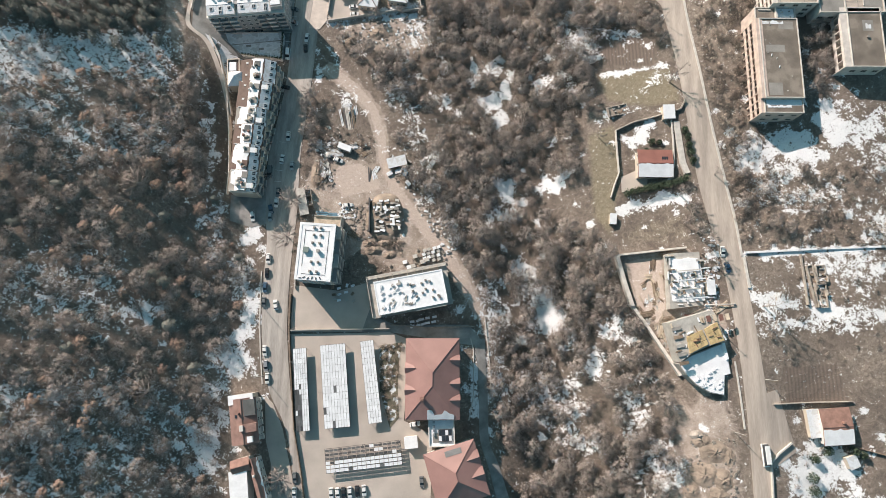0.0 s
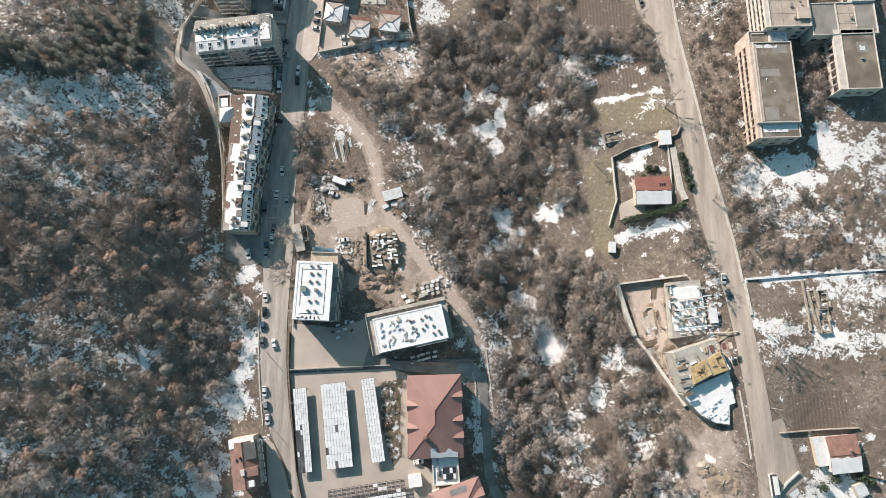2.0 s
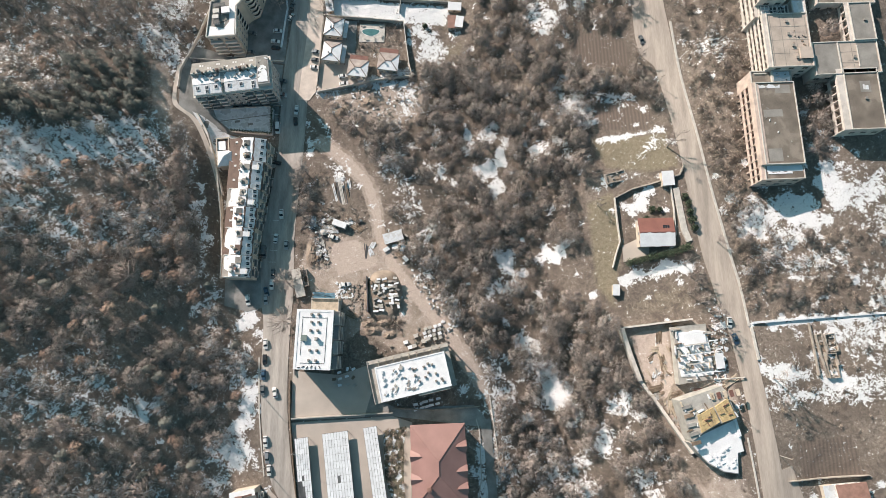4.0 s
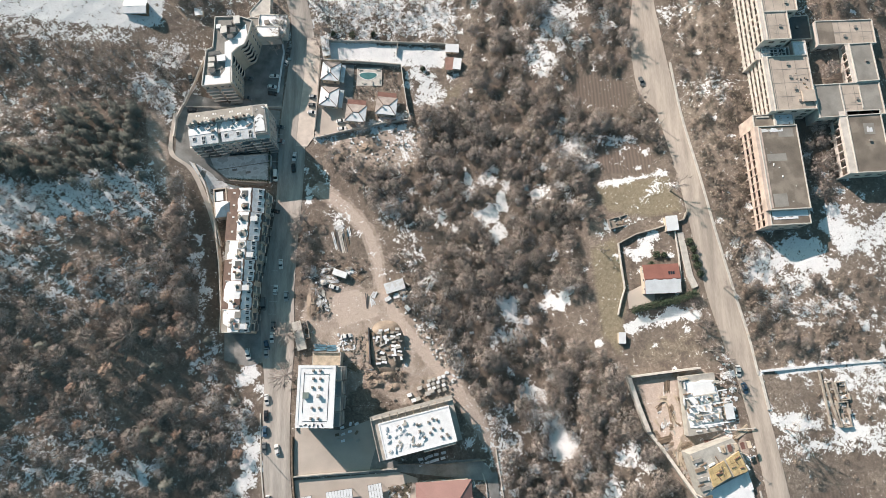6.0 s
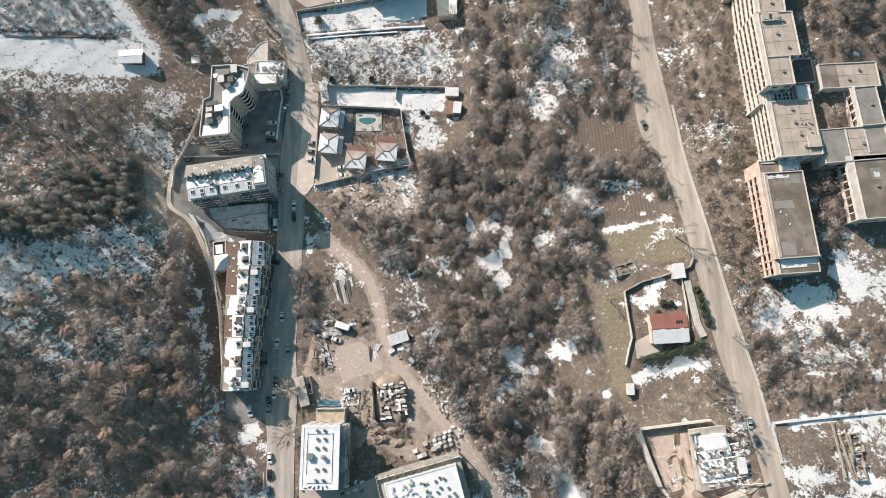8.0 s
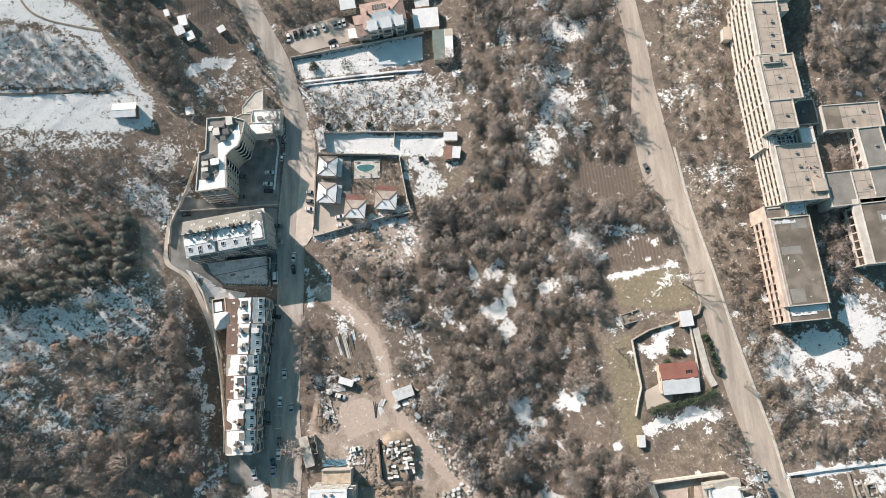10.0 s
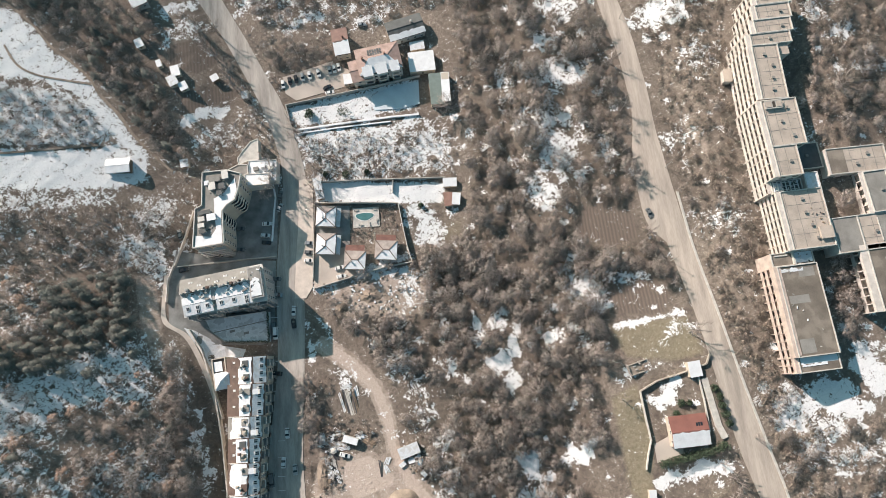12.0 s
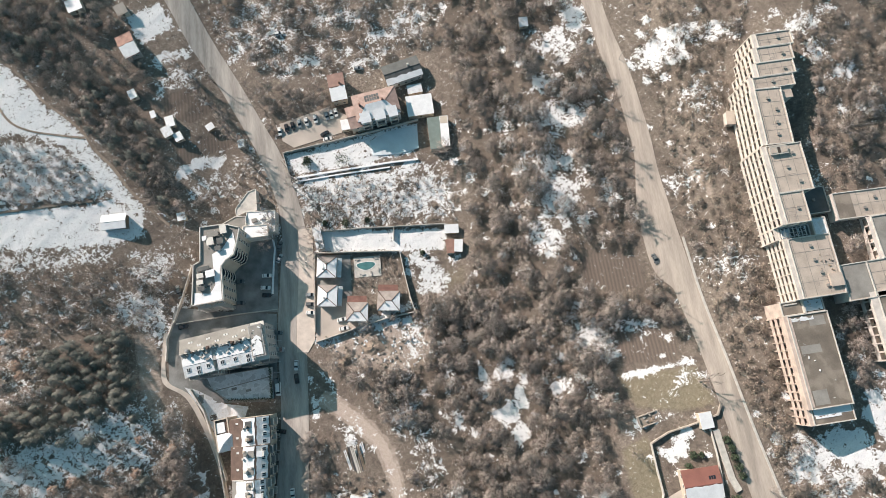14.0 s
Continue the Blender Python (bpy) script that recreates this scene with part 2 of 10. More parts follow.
# ---- open land ----
CLEAR = []  # outlines that no wild tree stands in


def inside(poly, xs, ys):
    hit = np.zeros(np.shape(xs), bool)
    for (x0, y0), (x1, y1) in zip(poly, poly[1:] + poly[:1]):
        if y0 != y1:
            hit ^= ((y0 > ys) != (y1 > ys)) & (xs < (x1 - x0) * (ys - y0) / (y1 - y0) + x0)
    return hit


def edge_distance(poly, xs, ys):
    best = np.full(np.shape(xs), 1e9)
    for (x0, y0), (x1, y1) in zip(poly, poly[1:] + poly[:1]):
        dx, dy = x1 - x0, y1 - y0
        u = np.clip(((xs - x0) * dx + (ys - y0) * dy) / (dx * dx + dy * dy + 1e-9), 0, 1)
        best = np.minimum(best, np.hypot(xs - x0 - u * dx, ys - y0 - u * dy))
    return np.where(inside(poly, xs, ys), -best, best)


gx = np.concatenate([[-2600, -1500, -900, -600, -430, -340, -290, -262], np.arange(-246, 236, 1.25), [250, 280, 330, 420, 600, 900, 1500, 2600]])
gy = np.concatenate([[-2600, -1500, -900, -500, -300, -210, -160, -130, -112], np.arange(-100, 345, 1.25), [360, 400, 480, 650, 950, 1600, 2600]])
GX, GY = np.meshgrid(gx, gy)
lumps = np.zeros_like(GX)
for k, (fx, fy, amp) in enumerate(((0.21, 0.17, 0.16), (0.47, -0.39, 0.10), (0.83, 0.71, 0.07), (-0.35, 0.9, 0.07), (1.3, -1.1, 0.04))):
    lumps += amp * np.sin(fx * GX + 1.7 * k) * np.sin(fy * GY + 0.9 * k)
WOBBLE = sum(np.sin(a * GX + b * GY + c) for a, b, c in ((0.31, 0.22, 0.3), (-0.27, 0.43, 1.9), (0.58, -0.36, 4.0), (0.12, 0.83, 2.2), (0.91, 0.49, 5.1))) / 2.2
# shrub: darkened wood floor, with the shade under trees in its colour
PAINT = {key: np.zeros_like(GX) for key in ("snow", "dirt", "grass", "plough", "shrub")}


def paint(key, poly, value=1.0, soft=3.0):
    """Marks a kind of soil, snow, or darkened wood floor inside an outline."""
    d = edge_distance(poly, GX, GY)
    PAINT[key] = np.maximum(PAINT[key], value * np.clip(0.5 - d / soft, 0, 1))


def wipe(key, poly, soft=3.0):
    PAINT[key] *= np.clip(0.5 + edge_distance(poly, GX, GY) / soft, 0, 1)


def blot(x, y, rx, ry, value=1.0, ang=0):
    """A patch of snow left lying."""
    c, s = math.cos(radians(ang)), math.sin(radians(ang))
    u, v = (c * (GX - x) + s * (GY - y)) / rx, (-s * (GX - x) + c * (GY - y)) / ry
    PAINT["snow"] = np.maximum(PAINT["snow"], value * np.clip(1.5 - np.hypot(u, v) * (1 + 0.45 * WOBBLE), 0, 1))
# where the woods, scrub and gardens lie
FOREST_TRACK = [(-128.1, 161.2), (-119.5, 160.8), (-117.1, 149.7), (-114.2, 132.0), (-122.1, 132.5), (-125.1, 147.5)]
HILL_BANK = [(-108.4, 128.0), (-104.0, 127.6), (-98.2, 108.3), (-93.8, 95.7), (-92.4, 80.8), (-92.4, 61.2), (-97.2, 62.5), (-98.2, 82.0), (-101.2, 99.8), (-106.0, 113.9)]
HILL = [(-198.7, 109.2), (-118.9, 130.3), (-109.8, 124.0), (-101.6, 110.0), (-95.5, 83.8), (-90.1, 45.1), (-86.8, 38.2), (-77.7, 26.3), (-77.5, 7.7), (-81.4, -1.4), (-92.8, -9.9), (-92.9, -22.7), (-87.4, -27.9), (-84.2, -78.2), (-174.9, -68.6)]
PINES = [(-157.1, 162.7), (-142.4, 160.7), (-125.5, 160.8), (-121.1, 139.5), (-122.9, 122.6), (-137.4, 119.2), (-152.1, 120.1), (-187.0, 126.9), (-190.7, 138.4), (-156.0, 136.6), (-152.6, 144.3), (-156.4, 153.5)]
NORTHDARK = [(-211.9, 336.1), (-141.4, 337.8), (-124.4, 307.4), (-119.0, 289.5), (-116.7, 274.9), (-115.5, 256.4), (-110.6, 235.4), (-105.0, 221.5), (-104.3, 207.7), (-110.6, 208.8), (-123.4, 225.6), (-130.2, 236.1), (-137.9, 247.4), (-150.0, 263.5), (-157.7, 271.2), (-165.5, 283.3), (-178.2, 292.8), (-210.5, 302.1)]
WOOD = [(-7.2, 161.4), (94.6, 150.1), (96.8, 119.3), (69.3, 118.2), (65.6, 115.8), (63.2, 88.2), (62.7, 70.7), (42.0, 65.0), (53.1, 46.8), (69.3, 41.0), (71.1, 31.5), (76.4, 8.4), (86.4, -9.2), (90.4, -24.0), (84.1, -75.3), (25.4, -79.3), (23.4, -49.7), (20.4, -23.4), (22.0, -0.8), (16.8, 8.4), (15.7, 22.4), (5.1, 39.1), (-13.2, 64.2), (-21.0, 80.1), (-21.6, 99.4), (-31.1, 116.5), (-24.1, 140.1)]
WOODN = [(-7.3, 151.4), (7.6, 159.3), (18.1, 170.3), (19.7, 188.3), (23.9, 214.5), (19.6, 223.9), (23.1, 257.6), (23.1, 287.9), (18.5, 324.3), (79.5, 304.0), (83.8, 272.5), (90.2, 236.4), (89.1, 201.8), (88.0, 174.0), (87.8, 156.9), (93.7, 143.8), (72.5, 138.1), (70.5, 129.0), (65.3, 116.1), (58.4, 103.7), (-9.0, 113.4)]
EASTBRUSH = [(109.3, 138.3), (132.5, 147.6), (127.7, 84.5), (128.6, 67.6), (149.4, 66.7), (157.8, 68.7), (188.3, 68.5), (184.0, 34.5), (119.1, 35.0), (118.2, 46.6), (112.8, 92.5)]
EASTN = [(105.3, 296.8), (156.4, 276.7), (145.7, 247.7), (133.7, 214.1), (128.3, 182.4), (133.0, 157.4), (129.7, 119.4), (130.0, 85.4), (136.8, 70.3), (129.9, 46.0), (120.4, 47.1), (117.5, 72.9), (107.9, 160.5), (104.1, 188.6), (106.7, 222.0)]
FAREAST = [(175.2, 270.9), (227.4, 263.0), (196.4, 168.5), (158.8, 174.9), (158.5, 206.5), (162.9, 241.3)]
NORTHWEST = [(-76.3, 281.1), (-63.3, 273.0), (-41.7, 269.8), (-37.2, 260.1), (-59.4, 254.6), (-66.0, 241.1), (-75.2, 259.9)]
NORTHTOP = [(-96.2, 342.0), (15.9, 326.6), (18.8, 287.3), (9.4, 280.2), (-30.2, 274.1), (-65.5, 279.4), (-78.6, 287.5), (-90.6, 307.1)]
GAPWOOD = [(-204.3, 173.5), (-158.5, 165.6), (-156.6, 162.6), (-156.4, 153.5), (-152.6, 144.3), (-156.0, 136.6), (-190.6, 138.0)]
MIDNW = [(-208.6, 202.9), (-145.1, 192.6), (-112.7, 189.1), (-104.7, 214.4), (-70.5, 250.5), (-66.4, 235.5), (-62.4, 220.8), (-83.5, 218.4), (-102.8, 206.3), (-112.6, 166.7), (-116.8, 157.5), (-162.8, 166.0), (-206.9, 171.9)]
GARDENN = [(-49.3, 220.2), (16.2, 215.6), (14.0, 192.7), (-48.8, 199.6)]
SLOPE = [(-210.9, 257.1), (-163.8, 250.6), (-152.0, 246.7), (-142.3, 233.3), (-135.9, 223.6), (-141.4, 221.7), (-209.4, 221.8)]
LOTSCRUB = [(-60.4, 114.4), (-53.4, 114.4), (-35.5, 91.7), (-33.9, 83.4), (-54.9, 86.0), (-55.5, 72.5), (-57.7, 64.5), (-52.8, 53.7), (-56.8, 51.6), (-60.1, 60.6), (-59.2, 86.0)]
EASTGARDEN = [(129.5, 32.6), (184.0, 34.5), (179.6, -0.1), (162.1, -8.6), (124.5, -8.9)]
SOUTHEAST = [(127.0, -41.6), (151.3, -39.5), (150.6, -47.5), (130.5, -61.3)]
RAVINE = [(-20.8, 153.6), (-8.5, 151.7), (-6.4, 131.7), (-18.3, 114.7), (-34.2, 121.7), (-54.4, 138.9), (-43.8, 147.1)]

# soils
# dark litter under the woods; its colour also carries the shade between crowns
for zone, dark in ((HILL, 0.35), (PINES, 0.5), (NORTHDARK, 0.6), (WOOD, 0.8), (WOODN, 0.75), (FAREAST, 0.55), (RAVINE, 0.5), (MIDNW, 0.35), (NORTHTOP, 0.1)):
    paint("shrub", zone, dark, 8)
paint("dirt", [(-49.9, 121.8), (-47.4, 124.7), (-32.4, 110.2), (-25.1, 98.8), (-23.4, 78.0), (-14.6, 64.8), (-2.1, 49.4), (5.1, 39.5), (13.5, 22.6), (20.5, 7.4), (19.3, -0.8), (13.5, 17.8), (2.8, 27.2), (-18.5, 27.1), (-33.1, 36.8), (-42.4, 29.4), (-43.3, 49.2), (-53.2, 51.6), (-58.9, 64.5), (-55.0, 80.6), (-34.6, 72.6), (-27.8, 76.7), (-27.5, 94.6), (-34.8, 105.9), (-47.0, 117.4)], 1.0, 3)
paint("dirt", [(90.2, -22.1), (109.3, -21.5), (112.3, -33.7), (112.5, -58.0), (109.9, -67.5), (85.9, -69.8), (89.1, -43.1)], 0.75, 10)
paint("dirt", [(76.5, 31.5), (90.0, 33.0), (90.0, 11.0), (87.0, 4.0), (80.0, 10.5)], 1.4, 2)
paint("dirt", [(73.2, 32.9), (99.3, 35.5), (105.8, 28.3), (110.8, 8.2), (109.4, -19.4), (99.6, -21.8), (90.9, -9.2)], 1.02, 3)
paint("dirt", [(-53.7, 148.6), (-33.2, 155.5), (-19.6, 143.5), (-23.5, 131.9), (-38.2, 131.7), (-47.3, 137.9)], 0.8, 8)
paint("dirt", [(-126.2, 158.8), (-121.6, 158.2), (-115.7, 134.1), (-112.6, 120.4), (-117.2, 119.1), (-122.5, 135.2)], 0.62, 4)
CLEAR.append([(-126.2, 158.8), (-121.6, 158.2), (-115.7, 134.1), (-112.6, 120.4), (-117.2, 119.1), (-122.5, 135.2)])
CLEAR.append(FOREST_TRACK)
CLEAR.append(HILL_BANK)
paint("dirt", FOREST_TRACK, 0.7, 2)
# track and bank darkened in colour too, in place of their shade
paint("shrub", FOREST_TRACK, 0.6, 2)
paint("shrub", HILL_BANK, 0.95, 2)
paint("grass", [(67.2, 115.3), (98.2, 114.7), (101.3, 98.5), (89.2, 97.1), (72.3, 101.2)], 0.9, 5)
paint("grass", [(63.6, 86.4), (74.1, 90.6), (76.7, 70.3), (75.1, 60.5), (71.0, 41.3), (64.7, 51.3), (64.3, 71.1)], 0.95, 6)
paint("grass", [(72.3, 46.1), (100.7, 52.0), (103.7, 37.7), (73.0, 36.5)], 0.45, 6)
paint("dirt", [(80.0, 45.8), (100.7, 52.0), (103.7, 37.7), (77.3, 36.3)], 0.35, 6)
paint("dirt", [(109.5, 208.4), (111.2, 207.9), (116.0, 193.6), (122.8, 192.8), (119.0, 177.0), (117.3, 181.4), (113.7, 194.4)], 0.85, 3)
paint("grass", [(1.7, 170.8), (17.5, 173.4), (14.2, 161.0), (2.7, 160.3)], 0.5, 4)
paint("grass", [(109.5, 162.6), (120.2, 157.5), (117.8, 121.3), (123.1, 86.3), (118.1, 82.9), (112.2, 122.3)], 0.3, 12)
paint("plough", [(129.8, -10.9), (150.4, -9.8), (153.8, -23.6), (130.8, -24.4)], 1.0, 2)
paint("plough", [(70.4, 129.1), (91.2, 123.9), (90.7, 118.4), (69.9, 120.6)], 0.8, 3)
paint("plough", [(73.2, 128.7), (93.2, 125.4), (90.7, 115.6), (71.9, 118.5)], 0.8, 3)
paint("plough", [(65.4, 168.9), (83.2, 164.3), (84.8, 150.5), (67.1, 153.7)], 0.55, 5)
paint("plough", [(-112.8, 270.5), (-94.7, 276.4), (-89.3, 264.5), (-100.4, 255.7), (-112.0, 260.4)], 0.9, 2)
paint("plough", [(-107.9, 246.1), (-88.9, 251.4), (-81.6, 244.9), (-108.4, 233.6)], 0.7, 2)
paint("plough", [(123.9, 30.4), (142.1, 31.4), (140.9, 19.2), (123.3, 16.9)], 0.35, 3)
paint("dirt", [(-56.4, 121.7), (-44.1, 111.6), (-33.3, 100.2), (-29.2, 86.2), (-27.8, 75.3), (-21.9, 60.8), (-10.6, 45.6), (0.4, 32.1), (11.1, 15.4), (17.0, 5.0), (19.8, 8.5), (14.2, 22.6), (4.7, 38.2), (-5.8, 50.7), (-15.8, 63.5), (-22.8, 76.7), (-23.7, 89.0), (-27.8, 103.0), (-37.9, 116.0), (-51.5, 126.2)], 1.35, 2.5)
paint("plough", [(-55.9, 89.9), (-45.7, 90.4), (-33.7, 84.7), (-31.4, 78.4), (-33.8, 78.6), (-45.8, 81.8), (-47.1, 65.1), (-53.0, 65.5), (-54.2, 76.3)], 0.55, 3)
paint("plough", [(-30.7, 59.4), (-29.5, 60.0), (-29.6, 42.3), (-20.9, 42.8), (-17.3, 46.0), (-15.8, 43.6), (-17.7, 37.1), (-29.1, 39.0)], 0.6, 3)
paint("plough", [(-16.3, 66.6), (-12.9, 64.0), (0.1, 47.1), (8.2, 32.1), (5.4, 31.2), (-6.7, 48.7)], 0.4, 4)
for field in ([(63.7, 165.1), (73.7, 167.8), (87.3, 159.7), (88.1, 148.4), (74.7, 147.5), (62.9, 153.9)], [(72.0, 131.6), (87.4, 132.3), (94.6, 125.6), (92.1, 116.7), (70.3, 119.9)]):
    paint("plough", field, 0.75, 3)
    CLEAR.append(field)
paint("dirt", [(-47.0, 75.0), (-35.0, 77.0), (-27.0, 71.0), (-24.0, 62.0), (-33.0, 60.5), (-43.0, 58.0), (-47.5, 66.0)], 1.35, 4)
bank = [(-48.4, 144.8), (-24.5, 150.4), (-3.1, 151.8), (-1.6, 137.0), (-12.0, 126.4), (-24.0, 130.8), (-37.3, 133.7)]
paint("dirt", bank, 0.8, 6)
paint("snow", bank, 0.32, 8)
CLEAR.append([(-40.5, 145.8), (-24.5, 148.9), (-8.4, 147.5), (-9.5, 133.9), (-21.4, 132.3), (-34.7, 135.2)])
TRACK = [(-56.4, 121.7), (-44.1, 111.6), (-33.3, 100.2), (-29.2, 86.2), (-27.8, 75.3), (-21.9, 60.8), (-10.6, 45.6), (0.4, 32.1), (11.1, 15.4), (17.0, 5.0), (19.8, 8.5), (14.2, 22.6), (4.7, 38.2), (-5.8, 50.7), (-15.8, 63.5), (-22.8, 76.7), (-23.7, 89.0), (-27.8, 103.0), (-37.9, 116.0), (-51.5, 126.2)]
CLEAR.append(TRACK)
CLEAR.append([(-55.3, 84.7), (-34.6, 72.6), (-22.2, 72.7), (-12.0, 59.6), (5.2, 37.0), (13.5, 22.6), (2.8, 27.2), (-18.5, 27.1), (-33.1, 36.8), (-42.4, 29.4), (-43.3, 49.2), (-53.2, 51.6), (-57.7, 64.5)])
# snow that lies in shade, on north-facing slopes and beside walls
for x, y, rx, ry, v, a in (
    (24.0, 105.5, 5.5, 4.5, 0.95, 30), (29.5, 108.5, 3.5, 3, 0.95, 0), (26.4, 98.5, 3, 4.5, 0.85, 0), (15.2, 123.6, 2.2, 4.5, 0.85, 0), (23.7, 122.0, 5, 3, 0.85, -15), (29.3, 114.9, 2.2, 2.6, 0.9, 0), (15.8, 117.6, 2.6, 2.2, 0.85, 0), (28.8, 63.0, 5, 5, 0.85, -30), (27.0, 53.0, 6, 5, 0.6, 0), (44.9, 113.9, 4, 3.2, 1.0, 0), (54.5, 69.8, 1.6, 1.8, 0.9, 0), (49.4, 84.5, 0.9, 3.2, 0.8, -20), (-5.6, 76.0, 4, 3.5, 0.6, 0), (3.0, 104.5, 6, 3, 0.6, -50), (1.0, 122.0, 2, 8, 0.5, 0),
    (48.2, 65.2, 5.0, 3.4, 1.0, 15), (44.6, 10.0, 7, 12, 0.85, 10), (36.2, 28.5, 6, 3, 0.8, -40), (60.8, 131.3, 8, 10, 0.6, 0), (77.8, 132.6, 14, 3, 0.55, -15),
    (63.7, -9.6, 3, 7, 0.65, 0), (70.4, 1.7, 6, 5, 0.6, 0), (53.7, -23.4, 5, 10, 0.5, 0), (55.4, -41.0, 9, 5, 0.55, -30), (85.1, -49.6, 9, 9, 0.55, 0),
    (77.4, -26.9, 5, 12, 0.5, 0), (42.8, -23.7, 8, 12, 0.42, 0), (23.9, -21.3, 6, 14, 0.45, 0), (20.6, 8.5, 8, 14, 0.5, 0), (38.9, 18.4, 6, 6, 0.55, 0),
    (59.5, 195.6, 12, 15, 0.66, 0), (52.0, 175.0, 8, 9, 0.62, 0), (58.3, 209.1, 11, 9, 0.66, 0), (67.5, 230.7, 13, 9, 0.64, 0), (65.8, 249.4, 8, 5, 0.5, 0),
    (72.8, 266.5, 10, 8, 0.68, 0), (82.8, 278.6, 6, 12, 0.7, 0), (113.6, 249.9, 9, 9, 0.8, 0), (122.2, 254.7, 14, 5, 0.6, 0), (135.5, 251.2, 12, 4, 0.55, 0),
    (168.1, 245.1, 10, 5, 0.6, 15), (169.0, 231.7, 5, 7, 0.5, 0), (177.1, 219.9, 5, 5, 0.6, 0), (185.0, 203.6, 8, 4, 0.5, 0), (156.9, 175.4, 4, 10, 0.4, 0),
    (-0.8, 171.2, 6, 11, 0.75, 30), (1.0, 165.7, 8, 5, 0.7, 0), (-26.2, 215.4, 30, 7, 0.66, 4), (-6.2, 206.8, 22, 8, 0.64, 4), (-46.9, 218.5, 10, 6, 0.7, 8),
    (-15.1, 219.3, 26, 3, 0.62, 5), (-33.2, 200.0, 32, 5, 0.5, 5), (-13.5, 141.1, 6, 9, 0.55, 0), (-25.9, 153.2, 14, 3, 0.7, 15), (-48.9, 147.9, 9, 4, 0.55, 15),
    (-21.6, 147.4, 8, 3, 0.5, 0), (-32.6, 150.0, 16, 1.6, 0.6, 9), (-49.9, 129.4, 1.3, 6, 0.7, 28), (-56.8, 120.9, 1.6, 4, 0.75, 0), (-42.6, 105.8, 4, 6, 0.5, 0),
    (42.5, 232.8, 5, 10, 0.4, 0), (-18.7, 278.5, 12, 3, 0.6, 20), (-75.4, 293.2, 12, 5, 0.5, 30), (-65.4, 313.7, 16, 5, 0.5, 0), (-55.4, 299.5, 14, 5, 0.6, 20), (-26.8, 304.7, 12, 4, 0.6, 0), (-3.1, 291.6, 14, 5, 0.58, 15), (-45.9, 282.6, 12, 4, 0.55, 20), (11.9, 298.5, 8, 6, 0.6, 0),
    (-99.1, 234.6, 16, 3, 0.8, 18), (-95.1, 224.8, 14, 8, 0.4, 18), (-108.3, 291.1, 12, 3, 0.75, 20), (-106.4, 279.1, 14, 5, 0.5, 18),
    (129.2, 74.8, 8, 10, 0.75, -30), (136.0, 67.3, 10, 7, 0.6, -30), (130.2, 60.5, 8, 7, 0.5, 0), (157.5, 87.7, 6, 12, 0.85, 0), (167.6, 82.6, 14, 7, 0.7, 0),
    (144.0, 76.5, 9, 8, 0.95, 0), (175.1, 70.8, 8, 10, 0.45, 0), (146.3, 55.2, 14, 6, 0.5, 0), (171.9, 43.3, 8, 10, 0.5, 0), (129.4, 13.7, 12, 4, 0.85, -5),
    (143.7, 5.1, 12, 4, 0.55, 0), (156.0, 8.3, 16, 7, 0.52, 0), (129.5, 6.1, 12, 6, 0.42, 0), (161.9, 27.8, 16, 8, 0.55, 0), (148.4, 33.6, 30, 1.6, 0.9, 2),
    (148.2, 9.4, 9, 2.5, 1.0, 3), (147.9, 28.0, 6, 3, 0.8, 0), (141.6, -47.7, 12, 10, 0.85, 0), (135.8, -51.6, 8, 8, 0.9, 0),
    (90.2, 55.7, 11.5, 2.6, 1.0, 12), (82.1, 54.7, 5, 2.2, 0.8, 15), (85.5, 84.8, 4.6, 3.6, 1.0, 40), (81.5, 82.2, 2.0, 3.4, 0.9, -20), (83.5, 115.0, 15, 1.2, 0.9, 3), (92.0, 109.5, 5, 2.5, 0.6, 20),
    (76.6, 95.6, 6, 3, 0.5, 10), (-84.6, -9.4, 8, 7, 0.8, 0), (-78.8, 7.9, 4, 14, 0.75, -10), (-82.5, 26.7, 6, 12, 0.5, 0), (-80.2, 41.4, 5, 4, 0.9, 0),
    (-91.6, -42.5, 6, 14, 0.75, 0), (-88.8, -21.4, 6, 6, 0.5, 0), (-98.2, 70.7, 1.6, 22, 0.6, 0), (-94.0, 45.2, 2.5, 18, 0.45, 0),
    (-105.5, 156.1, 6, 14, 0.4, 20), (-108.9, 115.4, 3, 20, 0.4, 10), (40.3, -32.8, 5, 4, 0.4, 0), (-20.1, -10.1, 3, 14, 0.5, 0), (14.5, -19.0, 2.5, 16, 0.7, 0),
    (-126.5, 173.4, 7, 6, 0.6, 0), (-118.0, 167.4, 4, 12, 0.45, 20), (-119.2, 192.4, 10, 5, 0.4, 0), (55.9, 110.7, 4, 5, 0.5, 0), (62.2, 130.5, 9, 9, 0.7, 0),
    (81.4, 189.9, 2.5, 8, 0.6, 0), (124.5, 224.1, 8, 8, 0.4, 0), (111.0, 189.5, 8, 6, 0.42, 0), (120.6, 150.4, 7, 5, 0.42, 0), (115.4, 152.5, 8, 6, 0.4, 0),
    (19.4, 236.2, 4, 8, 0.3, 0), (-18.7, 112.4, 6, 12, 0.45, 0), (-12.7, 91.9, 6, 14, 0.42, 0), (-4.7, 64.8, 4, 8, 0.5, 0), (5.1, 46.9, 3, 8, 0.5, 20),
):
    blot(x, y, rx, ry, v, a)
